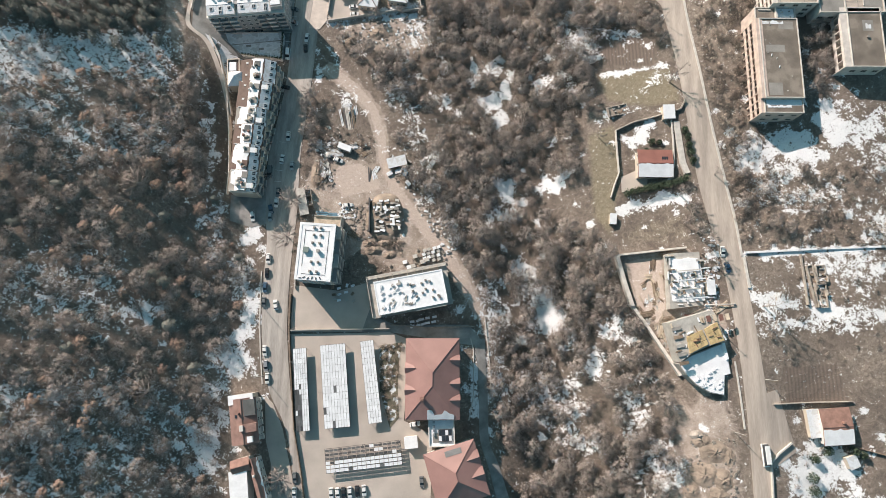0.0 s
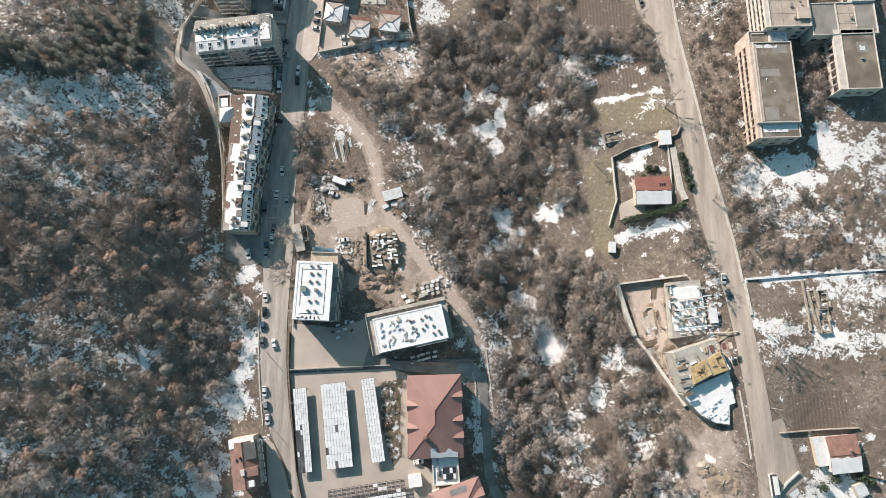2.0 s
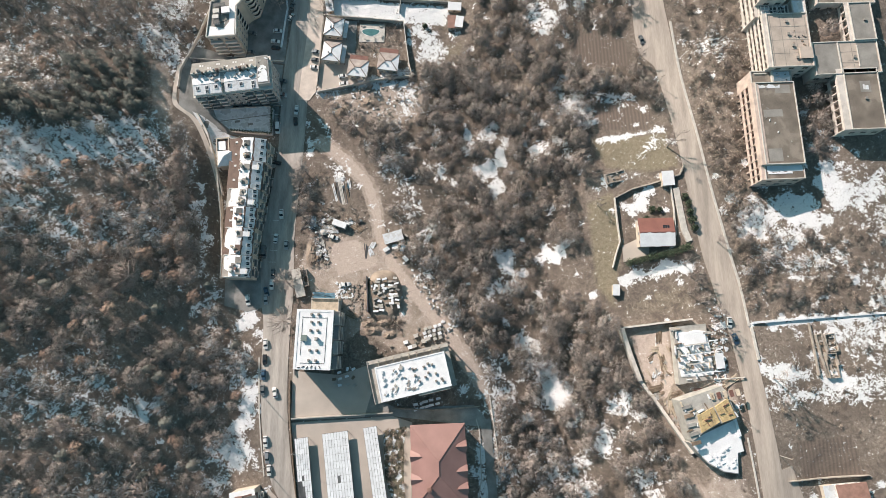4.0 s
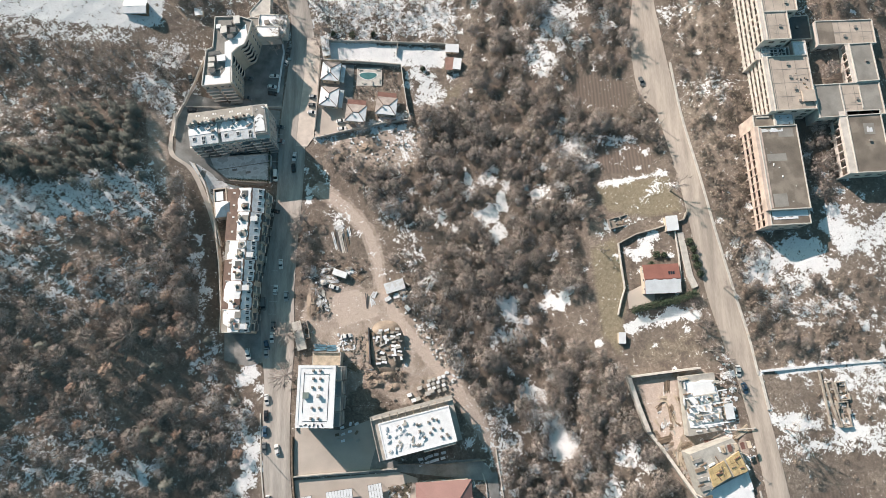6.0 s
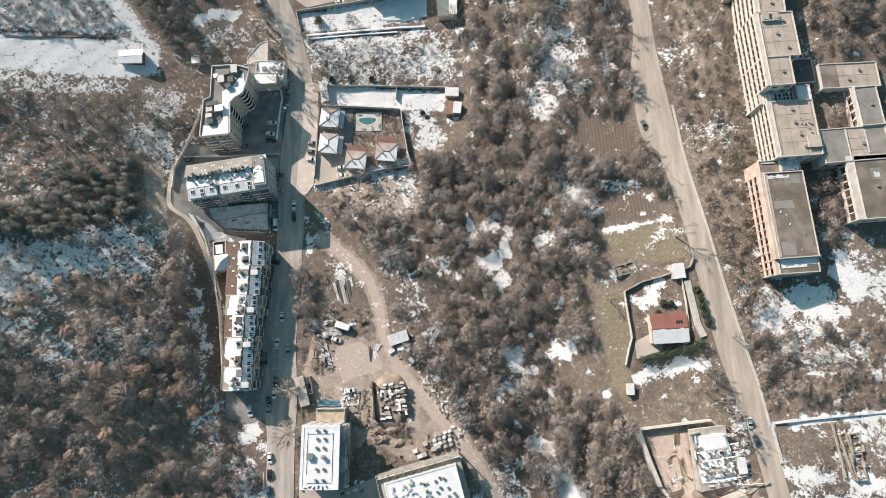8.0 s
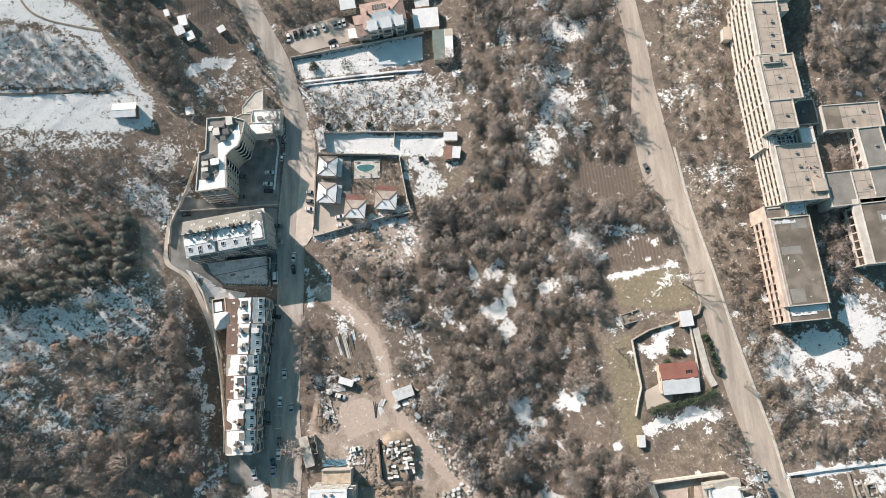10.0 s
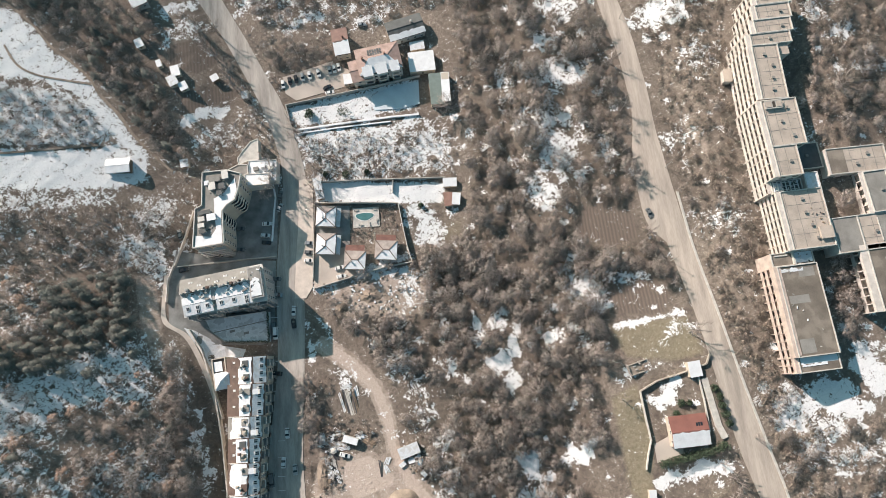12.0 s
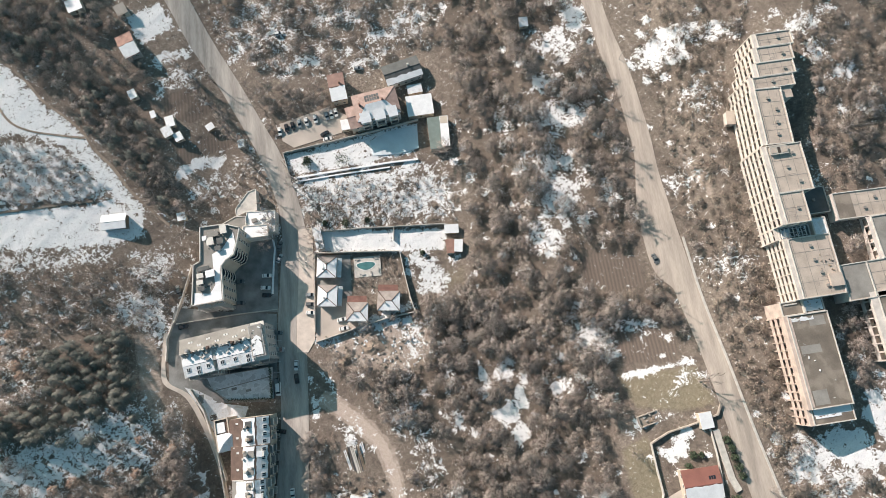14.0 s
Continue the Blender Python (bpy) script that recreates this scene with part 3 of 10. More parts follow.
# glades in the valley wood, where the snow lies open
for x, y, rx, ry in ((24.0, 105.5, 5.5, 4.5), (29.5, 108.5, 3.2, 2.6), (26.4, 98.0, 2.8, 4.5), (15.2, 123.6, 2.2, 4.5), (23.7, 122.0, 4.5, 2.6), (29.3, 114.9, 2.0, 2.4), (44.9, 113.9, 3.4, 2.8), (28.8, 63.0, 4.5, 4.5), (48.2, 65.2, 5.5, 4.0), (74.3, 267.6, 6, 8), (61.5, 247.3, 2.6, 4.5), (69.4, 227.5, 8, 3), (64.8, 197.3, 7, 6), (52.2, 182.7, 3, 5.5), (60.2, 179.9, 3, 3)):
    blot(x, y, rx * 0.9, ry * 0.9, 0.72)
    CLEAR.append([(x + rx * math.cos(k * math.pi / 5), y + ry * math.sin(k * math.pi / 5)) for k in range(10)])
paint("snow", [(-197.3, 123.0), (-156.5, 123.9), (-141.5, 129.8), (-125.1, 134.7), (-122.8, 121.9), (-124.9, 112.0), (-144.2, 106.8), (-193.3, 99.7)], 0.62, 10)
paint("snow", [(-103.4, 103.4), (-101.9, 103.5), (-99.8, 83.9), (-96.4, 64.2), (-98.3, 64.3), (-101.7, 83.9)], 0.4, 2)
paint("snow", [(-98.9, 124.4), (-97.7, 124.5), (-95.1, 106.2), (-95.8, 101.1)], 0.55, 2)
paint("snow", [(-121.1, 148.6), (-119.9, 148.5), (-115.6, 129.7), (-112.6, 118.2), (-114.4, 118.6), (-118.1, 130.1)], 0.6, 2)
# thin snow between the trees of the hill, and the open slope beyond it
paint("snow", [(-203.7, 108.5), (-164.3, 124.2), (-149.2, 120.1), (-121.4, 130.3), (-115.9, 120.1), (-116.1, 103.5), (-145.2, 105.2), (-149.3, 96.5), (-199.1, 88.0)], 0.60, 12)
paint("snow", [(-199.1, 88.0), (-149.7, 99.0), (-152.8, 85.6), (-156.0, 75.1), (-195.7, 66.5)], 0.55, 14)
paint("snow", [(-186.5, -18.1), (-120.9, -12.0), (-96.1, -22.4), (-94.7, -49.4), (-116.3, -67.6), (-180.7, -63.3)], 0.37, 18)
blot(-146.0, -22.7, 16, 2.4, 0.62)
blot(-145.0, -36.3, 12, 4, 0.58)
blot(-118.0, 9.0, 9, 4, 0.6)
paint("snow", [(-193.1, 28.2), (-129.0, 32.3), (-115.2, 6.9), (-125.5, -1.8), (-190.5, 12.4)], 0.38, 16)
paint("snow", [(-161.4, 86.4), (-115.2, 95.6), (-108.6, 73.2), (-148.1, 64.8)], 0.42, 14)
paint("snow", [(-215.0, 220.9), (-141.5, 219.6), (-133.8, 222.1), (-122.5, 211.2), (-123.3, 203.0), (-134.3, 200.3), (-151.3, 200.7), (-214.3, 204.7)], 0.88, 4)
paint("snow", [(-214.4, 207.1), (-136.4, 201.2), (-133.4, 192.6), (-155.5, 191.3), (-213.7, 191.9)], 0.52, 6)
paint("snow", [(-135.4, 172.5), (-129.5, 180.3), (-115.6, 174.5), (-114.8, 164.6), (-116.1, 154.6), (-124.2, 160.9)], 0.66, 4)
paint("snow", [(-129.1, 190.9), (-109.7, 195.2), (-112.7, 180.9), (-126.1, 183.1)], 0.58, 4)
paint("snow", [(-218.6, 298.6), (-176.9, 289.0), (-168.2, 280.3), (-160.6, 269.0), (-153.0, 261.7), (-145.3, 252.9), (-141.0, 244.7), (-133.5, 234.8), (-127.9, 225.1), (-120.2, 215.2), (-123.0, 209.4), (-133.8, 222.1), (-142.3, 233.3), (-152.0, 246.7), (-163.8, 252.0), (-216.8, 258.7)], 0.80, 4)
paint("snow", [(-216.7, 257.5), (-163.8, 250.6), (-152.0, 246.7), (-142.3, 233.3), (-135.9, 223.6), (-141.4, 221.7), (-215.1, 221.8)], 0.72, 4)
paint("snow", MIDNW, 0.22, 10)
paint("snow", NORTHDARK, 0.34, 10)
paint("snow", NORTHTOP, 0.26, 10)
paint("snow", GAPWOOD, 0.33, 10)
paint("snow", [(-170.8, 333.4), (-135.9, 334.0), (-121.7, 323.3), (-131.7, 309.4), (-150.4, 297.7), (-163.9, 315.4)], 0.34, 16)
paint("snow", [(-89.0, 313.5), (-76.6, 315.4), (-63.7, 300.8), (-56.0, 293.4), (-73.4, 283.7), (-83.4, 297.4)], 0.42, 10)
paint("snow", [(-49.1, 197.0), (9.6, 189.4), (7.0, 180.5), (-9.6, 181.7), (-50.0, 187.8)], 0.97, 2)
paint("snow", [(-59.8, 235.9), (-45.0, 237.4), (-23.2, 240.4), (4.2, 243.6), (0.7, 228.2), (-24.9, 226.4), (-58.1, 225.2)], 0.80, 3)
paint("snow", [(-49.2, 221.6), (16.4, 216.9), (14.2, 194.0), (-48.8, 199.6)], 0.50, 5)
paint("snow", [(-131.7, 309.4), (-112.0, 320.2), (-105.1, 307.8), (-120.1, 297.3)], 0.9, 3)
paint("snow", [(163.0, -0.2), (168.7, -0.2), (171.4, -33.1), (159.6, -33.3)], 0.0, 3)
for poly in (FOREST_TRACK, HILL_BANK, NORTHDARK, [(129.8, -10.9), (150.4, -9.8), (153.8, -23.6), (130.8, -24.4)], [(129.9, -0.4), (163.3, 1.9), (166.1, -8.6), (131.1, -9.9)]):
    wipe("snow", poly)
wipe("snow", [(-40.0, 147.0), (-24.0, 149.0), (-16.0, 146.0), (-17.0, 134.0), (-26.0, 131.5), (-41.0, 136.0)])
blot(-13.0, 142.0, 4, 8, 0.6)
blot(-18.0, 150.5, 9, 1.6, 0.9, 8)
# a thin line of snow along the foot of the hill
for x, y, rx, ry, a in ((-104.6, 111.0, 0.5, 5, 20), (-100.6, 97.5, 0.6, 6, 14), (-98.4, 83.0, 0.6, 7, 5), (-98.0, 68.5, 0.5, 5, 0), (-95.6, 76.0, 0.4, 5, 0), (-103.0, 92.5, 2.5, 2.0, 0)):
    blot(x, y, rx, ry, 0.72, a)

def quick_mesh(name, v, f, material, attributes=()):
    """A mesh straight from arrays; all faces have as many corners."""
    me = bpy.data.meshes.new(name)
    n = f.shape[1]
    me.vertices.add(len(v))
    me.vertices.foreach_set("co", np.ascontiguousarray(v, np.float32).ravel())
    me.loops.add(f.size)
    me.loops.foreach_set("vertex_index", np.ascontiguousarray(f, np.int32).ravel())
    me.polygons.add(len(f))
    me.polygons.foreach_set("loop_start", np.arange(0, f.size, n, dtype=np.int32))
    for key, values in attributes:
        way = "vector" if np.ndim(values) == 2 and np.shape(values)[1] == 3 else "value"
        me.attributes.new(key, "FLOAT_VECTOR" if way == "vector" else "FLOAT", "POINT").data.foreach_set(way, np.ascontiguousarray(values, np.float32).ravel())
    me.materials.append(material)
    me.update(calc_edges=True)
    if n == 4:
        me.shade_flat()
    return me


def land_material():
    """Leaf litter and dry grass, bare earth, turf, ploughland and old snow, mixed by where each lies; woodland shade is
    put into the litter's colour.
    """
    m = bpy.data.materials.new("winter_land")
    m.use_nodes = True
    n, link = m.node_tree.nodes, m.node_tree.links.new
    bs = n["Principled BSDF"]
    geo = n.new("ShaderNodeNewGeometry")

    def noise_at(scale, detail=6.0, rough=0.6, distort=0.0):
        t = n.new("ShaderNodeTexNoise")
        t.inputs["Scale"].default_value, t.inputs["Detail"].default_value = scale, detail
        t.inputs["Roughness"].default_value, t.inputs["Distortion"].default_value = rough, distort
        link(geo.outputs["Position"], t.inputs["Vector"])
        return t.outputs["Fac"]

    def ramp(value, a, b, lo=0.0, hi=1.0):
        r = n.new("ShaderNodeMapRange")
        r.inputs["From Min"].default_value, r.inputs["From Max"].default_value = a, b
        r.inputs["To Min"].default_value, r.inputs["To Max"].default_value = lo, hi
        link(value, r.inputs["Value"])
        return r.outputs["Result"]

    def mix(fac, a, b, blend="MIX"):
        x = n.new("ShaderNodeMix")
        x.data_type, x.blend_type = "RGBA", blend
        for key, val in (("Factor", fac), ("A", a), ("B", b)):
            if isinstance(val, tuple):
                x.inputs[key].default_value = (*val, 1)
            elif isinstance(val, float):
                x.inputs[key].default_value = val
            else:
                link(val, x.inputs[key])
        return x.outputs["Result"]

    def plus(a, b, times):
        x = n.new("ShaderNodeMath")
        x.operation = "MULTIPLY_ADD"
        x.inputs[1].default_value = times
        link(b, x.inputs[0])
        link(a, x.inputs[2])
        return x.outputs["Value"]

    def attr(key):
        a = n.new("ShaderNodeAttribute")
        a.attribute_name = key
        return a.outputs["Fac"]

    wide, mid, fine, tiny = noise_at(0.05), noise_at(0.28, 8, 0.65, 0.6), noise_at(0.85, 6, 0.7, 0.8), noise_at(3.2, 3, 0.7)
    litter = mix(ramp(mid, 0.35, 0.65), (0.15, 0.12, 0.10), (0.305, 0.25, 0.21))
    litter = mix(ramp(wide, 0.42, 0.62), litter, mix(ramp(fine, 0.35, 0.65), (0.23, 0.187, 0.155), (0.40, 0.335, 0.28)))
    litter = mix(ramp(fine, 0.3, 0.7), mix(0.62, litter, (0.06, 0.05, 0.043)), litter)
    dirt = mix(ramp(mid, 0.35, 0.65), (0.37, 0.305, 0.262), (0.53, 0.452, 0.40))
    dirt = mix(ramp(fine, 0.3, 0.7, 0.0, 0.35), dirt, (0.24, 0.195, 0.16))
    dirt = mix(ramp(noise_at(0.5, 8, 0.75, 2.5), 0.5, 0.68, 0.0, 0.65), dirt, (0.24, 0.18, 0.145))
    dirt = mix(ramp(noise_at(2.2, 5, 0.8, 0.5), 0.56, 0.66, 0.0, 0.55), dirt, (0.62, 0.54, 0.48))
    dirt = mix(ramp(noise_at(0.09, 5, 0.6, 1.2), 0.48, 0.64, 0.0, 0.7), dirt, (0.235, 0.19, 0.15))
    turf = mix(ramp(fine, 0.32, 0.68), (0.17, 0.147, 0.10), (0.31, 0.263, 0.195))
    wave = n.new("ShaderNodeTexWave")
    wave.inputs["Scale"].default_value, wave.inputs["Distortion"].default_value, wave.bands_direction = 0.22, 1.5, "X"
    link(geo.outputs["Position"], wave.inputs["Vector"])
    soil = mix(wave.outputs["Fac"], (0.135, 0.107, 0.090), (0.19, 0.152, 0.128))
    soil = mix(ramp(fine, 0.35, 0.7, 0.0, 0.5), soil, (0.17, 0.137, 0.115))
    col = litter
    # litter goes near-black where tree shade is painted into the floor
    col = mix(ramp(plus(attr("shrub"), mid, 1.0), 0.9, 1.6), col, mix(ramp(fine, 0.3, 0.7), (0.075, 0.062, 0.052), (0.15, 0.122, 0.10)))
    for key, tone in (("grass", turf), ("dirt", dirt), ("plough", soil)):
        mask = ramp(plus(attr(key), plus(mid, fine, 0.7), 0.8), 1.05, 1.35)
        col = mix(mask, col, tone)
    worn = mix(ramp(fine, 0.3, 0.7), (0.43, 0.352, 0.305), (0.55, 0.46, 0.405))
    col = mix(ramp(plus(attr("dirt"), mid, 0.35), 1.25, 1.4), col, worn)
    flake = plus(plus(mid, fine, 1.3), tiny, 0.35)
    lie = ramp(plus(attr("snow"), flake, 2.0), 3.09, 3.19)
    white = mix(ramp(fine, 0.3, 0.7), (0.74, 0.75, 0.77), (0.84, 0.845, 0.855))
    col = mix(lie, col, white)
    grainy = mix(ramp(tiny, 0.3, 0.7), (0.80, 0.80, 0.80), (1.1, 1.1, 1.1))
    link(mix(1.0, col, grainy, "MULTIPLY"), bs.inputs["Base Color"])
    bs.inputs["Roughness"].default_value = 0.95
    bp = n.new("ShaderNodeBump")
    bp.inputs["Strength"].default_value, bp.inputs["Distance"].default_value = 1.0, 0.35
    link(plus(fine, tiny, 0.35), bp.inputs["Height"])
    link(bp.outputs["Normal"], bs.inputs["Normal"])
    return m


# ---- roads, yards, kerbs ----
def spline(pts, step=3.0):
    """Points at even steps along a smooth line through the given ones."""
    p = [Vector(q) for q in ([pts[0]] + list(pts) + [pts[-1]])]
    out = []
    for a, b, c, d in zip(p, p[1:], p[2:], p[3:]):
        k = max(1, int((c - b).length / step))
        for i in range(k):
            t = i / k
            out.append(0.5 * ((2 * b) + (c - a) * t + (2 * a - 5 * b + 4 * c - d) * t * t + (3 * b - a - 3 * c + d) * t ** 3))
    return out + [p[-1]]


def resample(pts, n):
    line = [Vector(q) for q in spline(pts, 1.0)]
    run = np.concatenate([[0], np.cumsum([(b - a).length for a, b in zip(line, line[1:])])])
    at = np.linspace(0, run[-1], n)
    return np.stack([np.interp(at, run, [q[i] for q in line]) for i in (0, 1)], -1)


def ribbon(name, west, east, material, label, lift=0.14, n=120, across=6):
    """A road between its two edge lines, laid over the land with a thickness."""
    a, b = resample(west, n), resample(east, n)
    u = np.linspace(0, 1, across)[None, :, None]
    grid = a[:, None] * (1 - u) + b[:, None] * u
    z = ground(grid[..., 0], grid[..., 1]) + lift
    z[:, 0] -= 0.5
    z[:, -1] -= 0.5
    v = np.concatenate([grid, z[..., None]], -1)
    first, last = v[:, :1].copy(), v[:, -1:].copy()
    first[..., 2] += 0.5
    last[..., 2] += 0.5
    v = np.concatenate([v[:, :1], first, v[:, 1:-1], last, v[:, -1:]], 1)
    k = v.shape[1]
    i = np.arange(n * k).reshape(n, k)
    f = np.stack([i[:-1, :-1], i[:-1, 1:], i[1:, 1:], i[1:, :-1]], -1).reshape(-1, 4)
    CLEAR.append([tuple(q) for q in a] + [tuple(q) for q in b[::-1]])
    return tagged(new(name, quick_mesh(name, v.reshape(-1, 3), f, material)), label, "road", kind="structure")


def strip(name, pts, width, height, material, label, category="kerb", base=0.0, n=None, kind="structure", sink=0.6):
    """A kerb or wall of one height along a line over the land."""
    line = spline([Vector(q) for q in pts], 2.5) if n is None else [Vector(q) for q in pts]
    b = Build()
    rows = []
    for i, q in enumerate(line):
        d = (line[min(i + 1, len(line) - 1)] - line[max(i - 1, 0)]).normalized()
        s = Vector((-d.y, d.x)) * width / 2
        g = float(ground(q.x, q.y)) + base
        rows.append([(q.x + s.x, q.y + s.y, g - sink), (q.x + s.x, q.y + s.y, g + height), (q.x - s.x, q.y - s.y, g + height), (q.x - s.x, q.y - s.y, g - sink)])
    b.v = [p for r in rows for p in r]
    for i in range(len(rows) - 1):
        k = 4 * i
        b.f += [(k + j, k + 4 + j, k + 5 + j, k + 1 + j) for j in range(3)]
    k = 4 * (len(rows) - 1)
    b.f += [(0, 1, 2, 3), (k + 3, k + 2, k + 1, k)]
    return tagged(new(name, b.mesh(name, material)), label, category, kind=kind)


def drape(name, poly, material, label, lift=0.12, cell=4.0, category="pavement", clear=True, kind="structure"):
    """A paved or surfaced area cut to an outline, laid over the land, with a rim."""
    bm = bmesh.new()
    if sum(a[0] * b[1] - b[0] * a[1] for a, b in zip(poly, poly[1:] + poly[:1])) < 0:
        poly = poly[::-1]
    bm.faces.new([bm.verts.new((x, y, 0)) for x, y in poly])
    for axis in (0, 1):
        lo, hi = min(p[axis] for p in poly), max(p[axis] for p in poly)
        q = lo + cell
        while q < hi:
            co, no = [0, 0, 0], [0, 0, 0]
            co[axis], no[axis] = q, 1
            bmesh.ops.bisect_plane(bm, geom=bm.verts[:] + bm.edges[:] + bm.faces[:], plane_co=co, plane_no=no)
            q += cell
    for v in bm.verts:
        v.co.z = float(ground(v.co.x, v.co.y)) + lift
    rim = [e for e in bm.edges if e.is_boundary]
    made = bmesh.ops.extrude_edge_only(bm, edges=rim)["geom"]
    for v in made:
        if isinstance(v, bmesh.types.BMVert):
            v.co.z -= lift + 0.4
    me = bpy.data.meshes.new(name)
    bm.to_mesh(me)
    bm.free()
    me.materials.append(material)
    if clear:
        CLEAR.append(list(poly))
    return tagged(new(name, me), label, category, kind=kind)


LSW = [(-50, -110), (-56, -63), (-61.4, -37), (-69, -21), (-72.8, 0), (-73.6, 22), (-73.5, 40), (-75, 52), (-76, 78), (-73.5, 97), (-71, 118), (-70.5, 145), (-69.5, 161), (-67.5, 176), (-64.5, 202), (-67.6, 221.6), (-72.8, 239), (-80.7, 258), (-88.6, 276), (-98.5, 295), (-107, 316), (-115, 335)]
LSE = [(-45, -110), (-53.5, -63), (-56, -45), (-59.7, -24), (-62.4, 0), (-62.8, 22), (-62.2, 41), (-61.5, 54), (-62, 77), (-61, 97), (-59.5, 118), (-58.5, 140), (-58, 159), (-55, 179), (-54, 200), (-57.3, 220), (-62.3, 238), (-70, 256), (-78, 275), (-88.6, 298), (-97, 319), (-104, 338)]
RRW = [(115.2, -110), (115.2, -73), (115.2, -34), (114.1, -5), (112, 26), (108.5, 47), (105.5, 65), (103, 92), (100.8, 119.5), (98, 141), (97, 146), (92.8, 151.5), (90.8, 160), (90.6, 176), (91.4, 187), (94.2, 203), (94.4, 217), (93.4, 235), (90, 258), (88.2, 279), (82, 315), (79, 335)]
RRE = [(122.6, -110), (122.6, -73), (123, -30), (121.7, -5), (120, 20), (118, 47), (115.3, 65), (111.3, 92.5), (109, 117), (106.6, 141.5), (104.3, 166), (103, 184), (102.2, 197), (102.4, 210), (101.9, 221), (101, 237.6), (99.5, 251), (97.4, 264), (95.8, 279), (94, 315), (91, 335)]
ribbon("road", LSW, LSE, STREET, "grey asphalt street with parked cars beside apartment blocks", n=220)
ribbon("road", RRW, RRE, PALEROAD, "pale worn asphalt road along the hillside", n=220)
ribbon("road", [(14.1, -0.8), (15.7, -12.2), (16.3, -28.0), (16.7, -41.2), (20.8, -54.3), (25.6, -73.7)], [(18.8, -0.8), (19.2, -12.3), (20.0, -28.0), (20.4, -41.3), (24.7, -52.3), (31.4, -74.0)], ASPHALT, "narrow dark asphalt lane beside the red-roofed hotel", n=60)
ribbon("path", [(-115.8, 159.8), (-116.2, 147.9), (-115.0, 138.5), (-107.2, 131.6), (-100.9, 118.1), (-95.9, 101.7), (-93.6, 86.5)], [(-114.3, 159.6), (-114.8, 147.7), (-113.2, 138.9), (-105.4, 132.2), (-99.2, 118.6), (-94.5, 102.3), (-92.3, 86.2)], PALEPAVE, "narrow pale concrete path above a retaining wall", n=60, across=3)
ribbon("path", [(-189.8, 296.8), (-176.9, 289.3), (-168.2, 280.6), (-160.6, 269.2), (-153.0, 262.0), (-145.3, 253.4), (-141.0, 245.0), (-133.5, 235.1), (-127.9, 225.3), (-120.1, 215.5), (-111.9, 206.6)], [(-189.4, 297.9), (-176.3, 290.4), (-167.6, 281.4), (-159.9, 270.0), (-152.3, 262.8), (-144.7, 254.2), (-140.1, 245.8), (-132.5, 235.8), (-127.0, 226.1), (-119.4, 216.2), (-111.4, 207.6)], EARTH, "trodden track across a snowy slope", n=60, across=3)
ribbon("path", [(-178.8, 270.2), (-173.6, 260.3), (-165.9, 255.3), (-155.2, 252.6), (-144.3, 250.4)], [(-178.2, 270.7), (-173.0, 261.0), (-165.7, 256.1), (-155.0, 253.4), (-143.8, 251.4)], EARTH, "narrow trodden path across a snowy slope", n=40, across=3)
drape("pavement", [(-61.1, 0.6), (-20.3, 1.7), (-12.8, -1.0), (-13.9, -33.5), (-2.6, -38.9), (-3.3, -79.1), (-50.5, -79.3), (-54.1, -63.1), (-56.7, -41.3)], PAVING, "pale concrete hotel car park")
drape("pavement", [(-60.8, 20.9), (-41.9, 18.6), (-29.8, 22.3), (-28.7, 11.6), (-31.9, 1.7), (-61.2, 1.5)], PAVING, "pale concrete yard beside a new block", lift=0.10)
drape("pavement", [(-28.7, 11.6), (-27.0, 8.2), (-18.1, 4.7), (12.2, 4.9), (16.9, -0.8), (14.1, -3.6), (-20.3, 1.7), (-31.9, 1.7)], ASPHALT, "dark paved yard round two new blocks", lift=0.10)
drape("pavement", [(-87.1, 184.1), (-80.0, 196.3), (-66.7, 202.3), (-69.5, 163.0), (-87.3, 164.7), (-93.0, 169.5)], ASPHALT, "asphalt car park beside a curved block")
drape("pavement", [(-111.4, 170.3), (-70.1, 162.1), (-72.3, 127.3), (-77.3, 125.3), (-104.5, 128.9), (-113.0, 138.2), (-114.5, 157.2)], ASPHALT, "paved ground between apartment blocks", lift=0.08)
drape("pavement", [(-107.6, 136.0), (-103.6, 134.4), (-93.7, 127.0), (-84.5, 124.5), (-87.1, 118.0), (-97.1, 116.2), (-101.7, 126.1)], OLDSNOW, "ground corner under thin snow", lift=0.10)
drape("pavement", [(-90.3, 59.9), (-74.2, 68.1), (-72.1, 77.5), (-67.3, 77.2), (-62.3, 53.4), (-73.7, 47.4), (-80.6, 45.7), (-89.8, 48.5)], ASPHALT, "asphalt forecourt at the end of a terrace", lift=0.10)
drape("pavement", [(-70.2, -24.0), (-66.8, -27.0), (-62.4, -37.0), (-57.6, -56.0), (-55.0, -66.0), (-65.5, -68.0), (-66.5, -50.0), (-69.0, -41.0)], PAVING, "pale apron between houses and the street", lift=0.10)
drape("pavement", [(-52.4, 164.6), (-36.4, 164.6), (-36.9, 156.1), (-33.7, 150.6), (-53.9, 146.7)], PAVING, "paved villa courtyard with parked cars")
drape("pavement", [(-50.2, 186.0), (-35.1, 183.7), (-36.4, 164.8), (-52.3, 164.8)], ASPHALT, "dark paved ground between villas")
# pavement and sunlit street edge in one strip, sun brightness put into its colour
drape("pavement", [(-62.6, 144.0), (-61.2, 160.0), (-59.2, 176.0), (-57.6, 190.0), (-57.2, 199.0), (-51.0, 199.0), (-51.4, 186.6), (-52.6, 173.6), (-53.8, 158.4), (-54.4, 148.0), (-57.5, 143.5)], PALEPAVE, "broad pale pavement and sunlit edge of the street", lift=0.19)
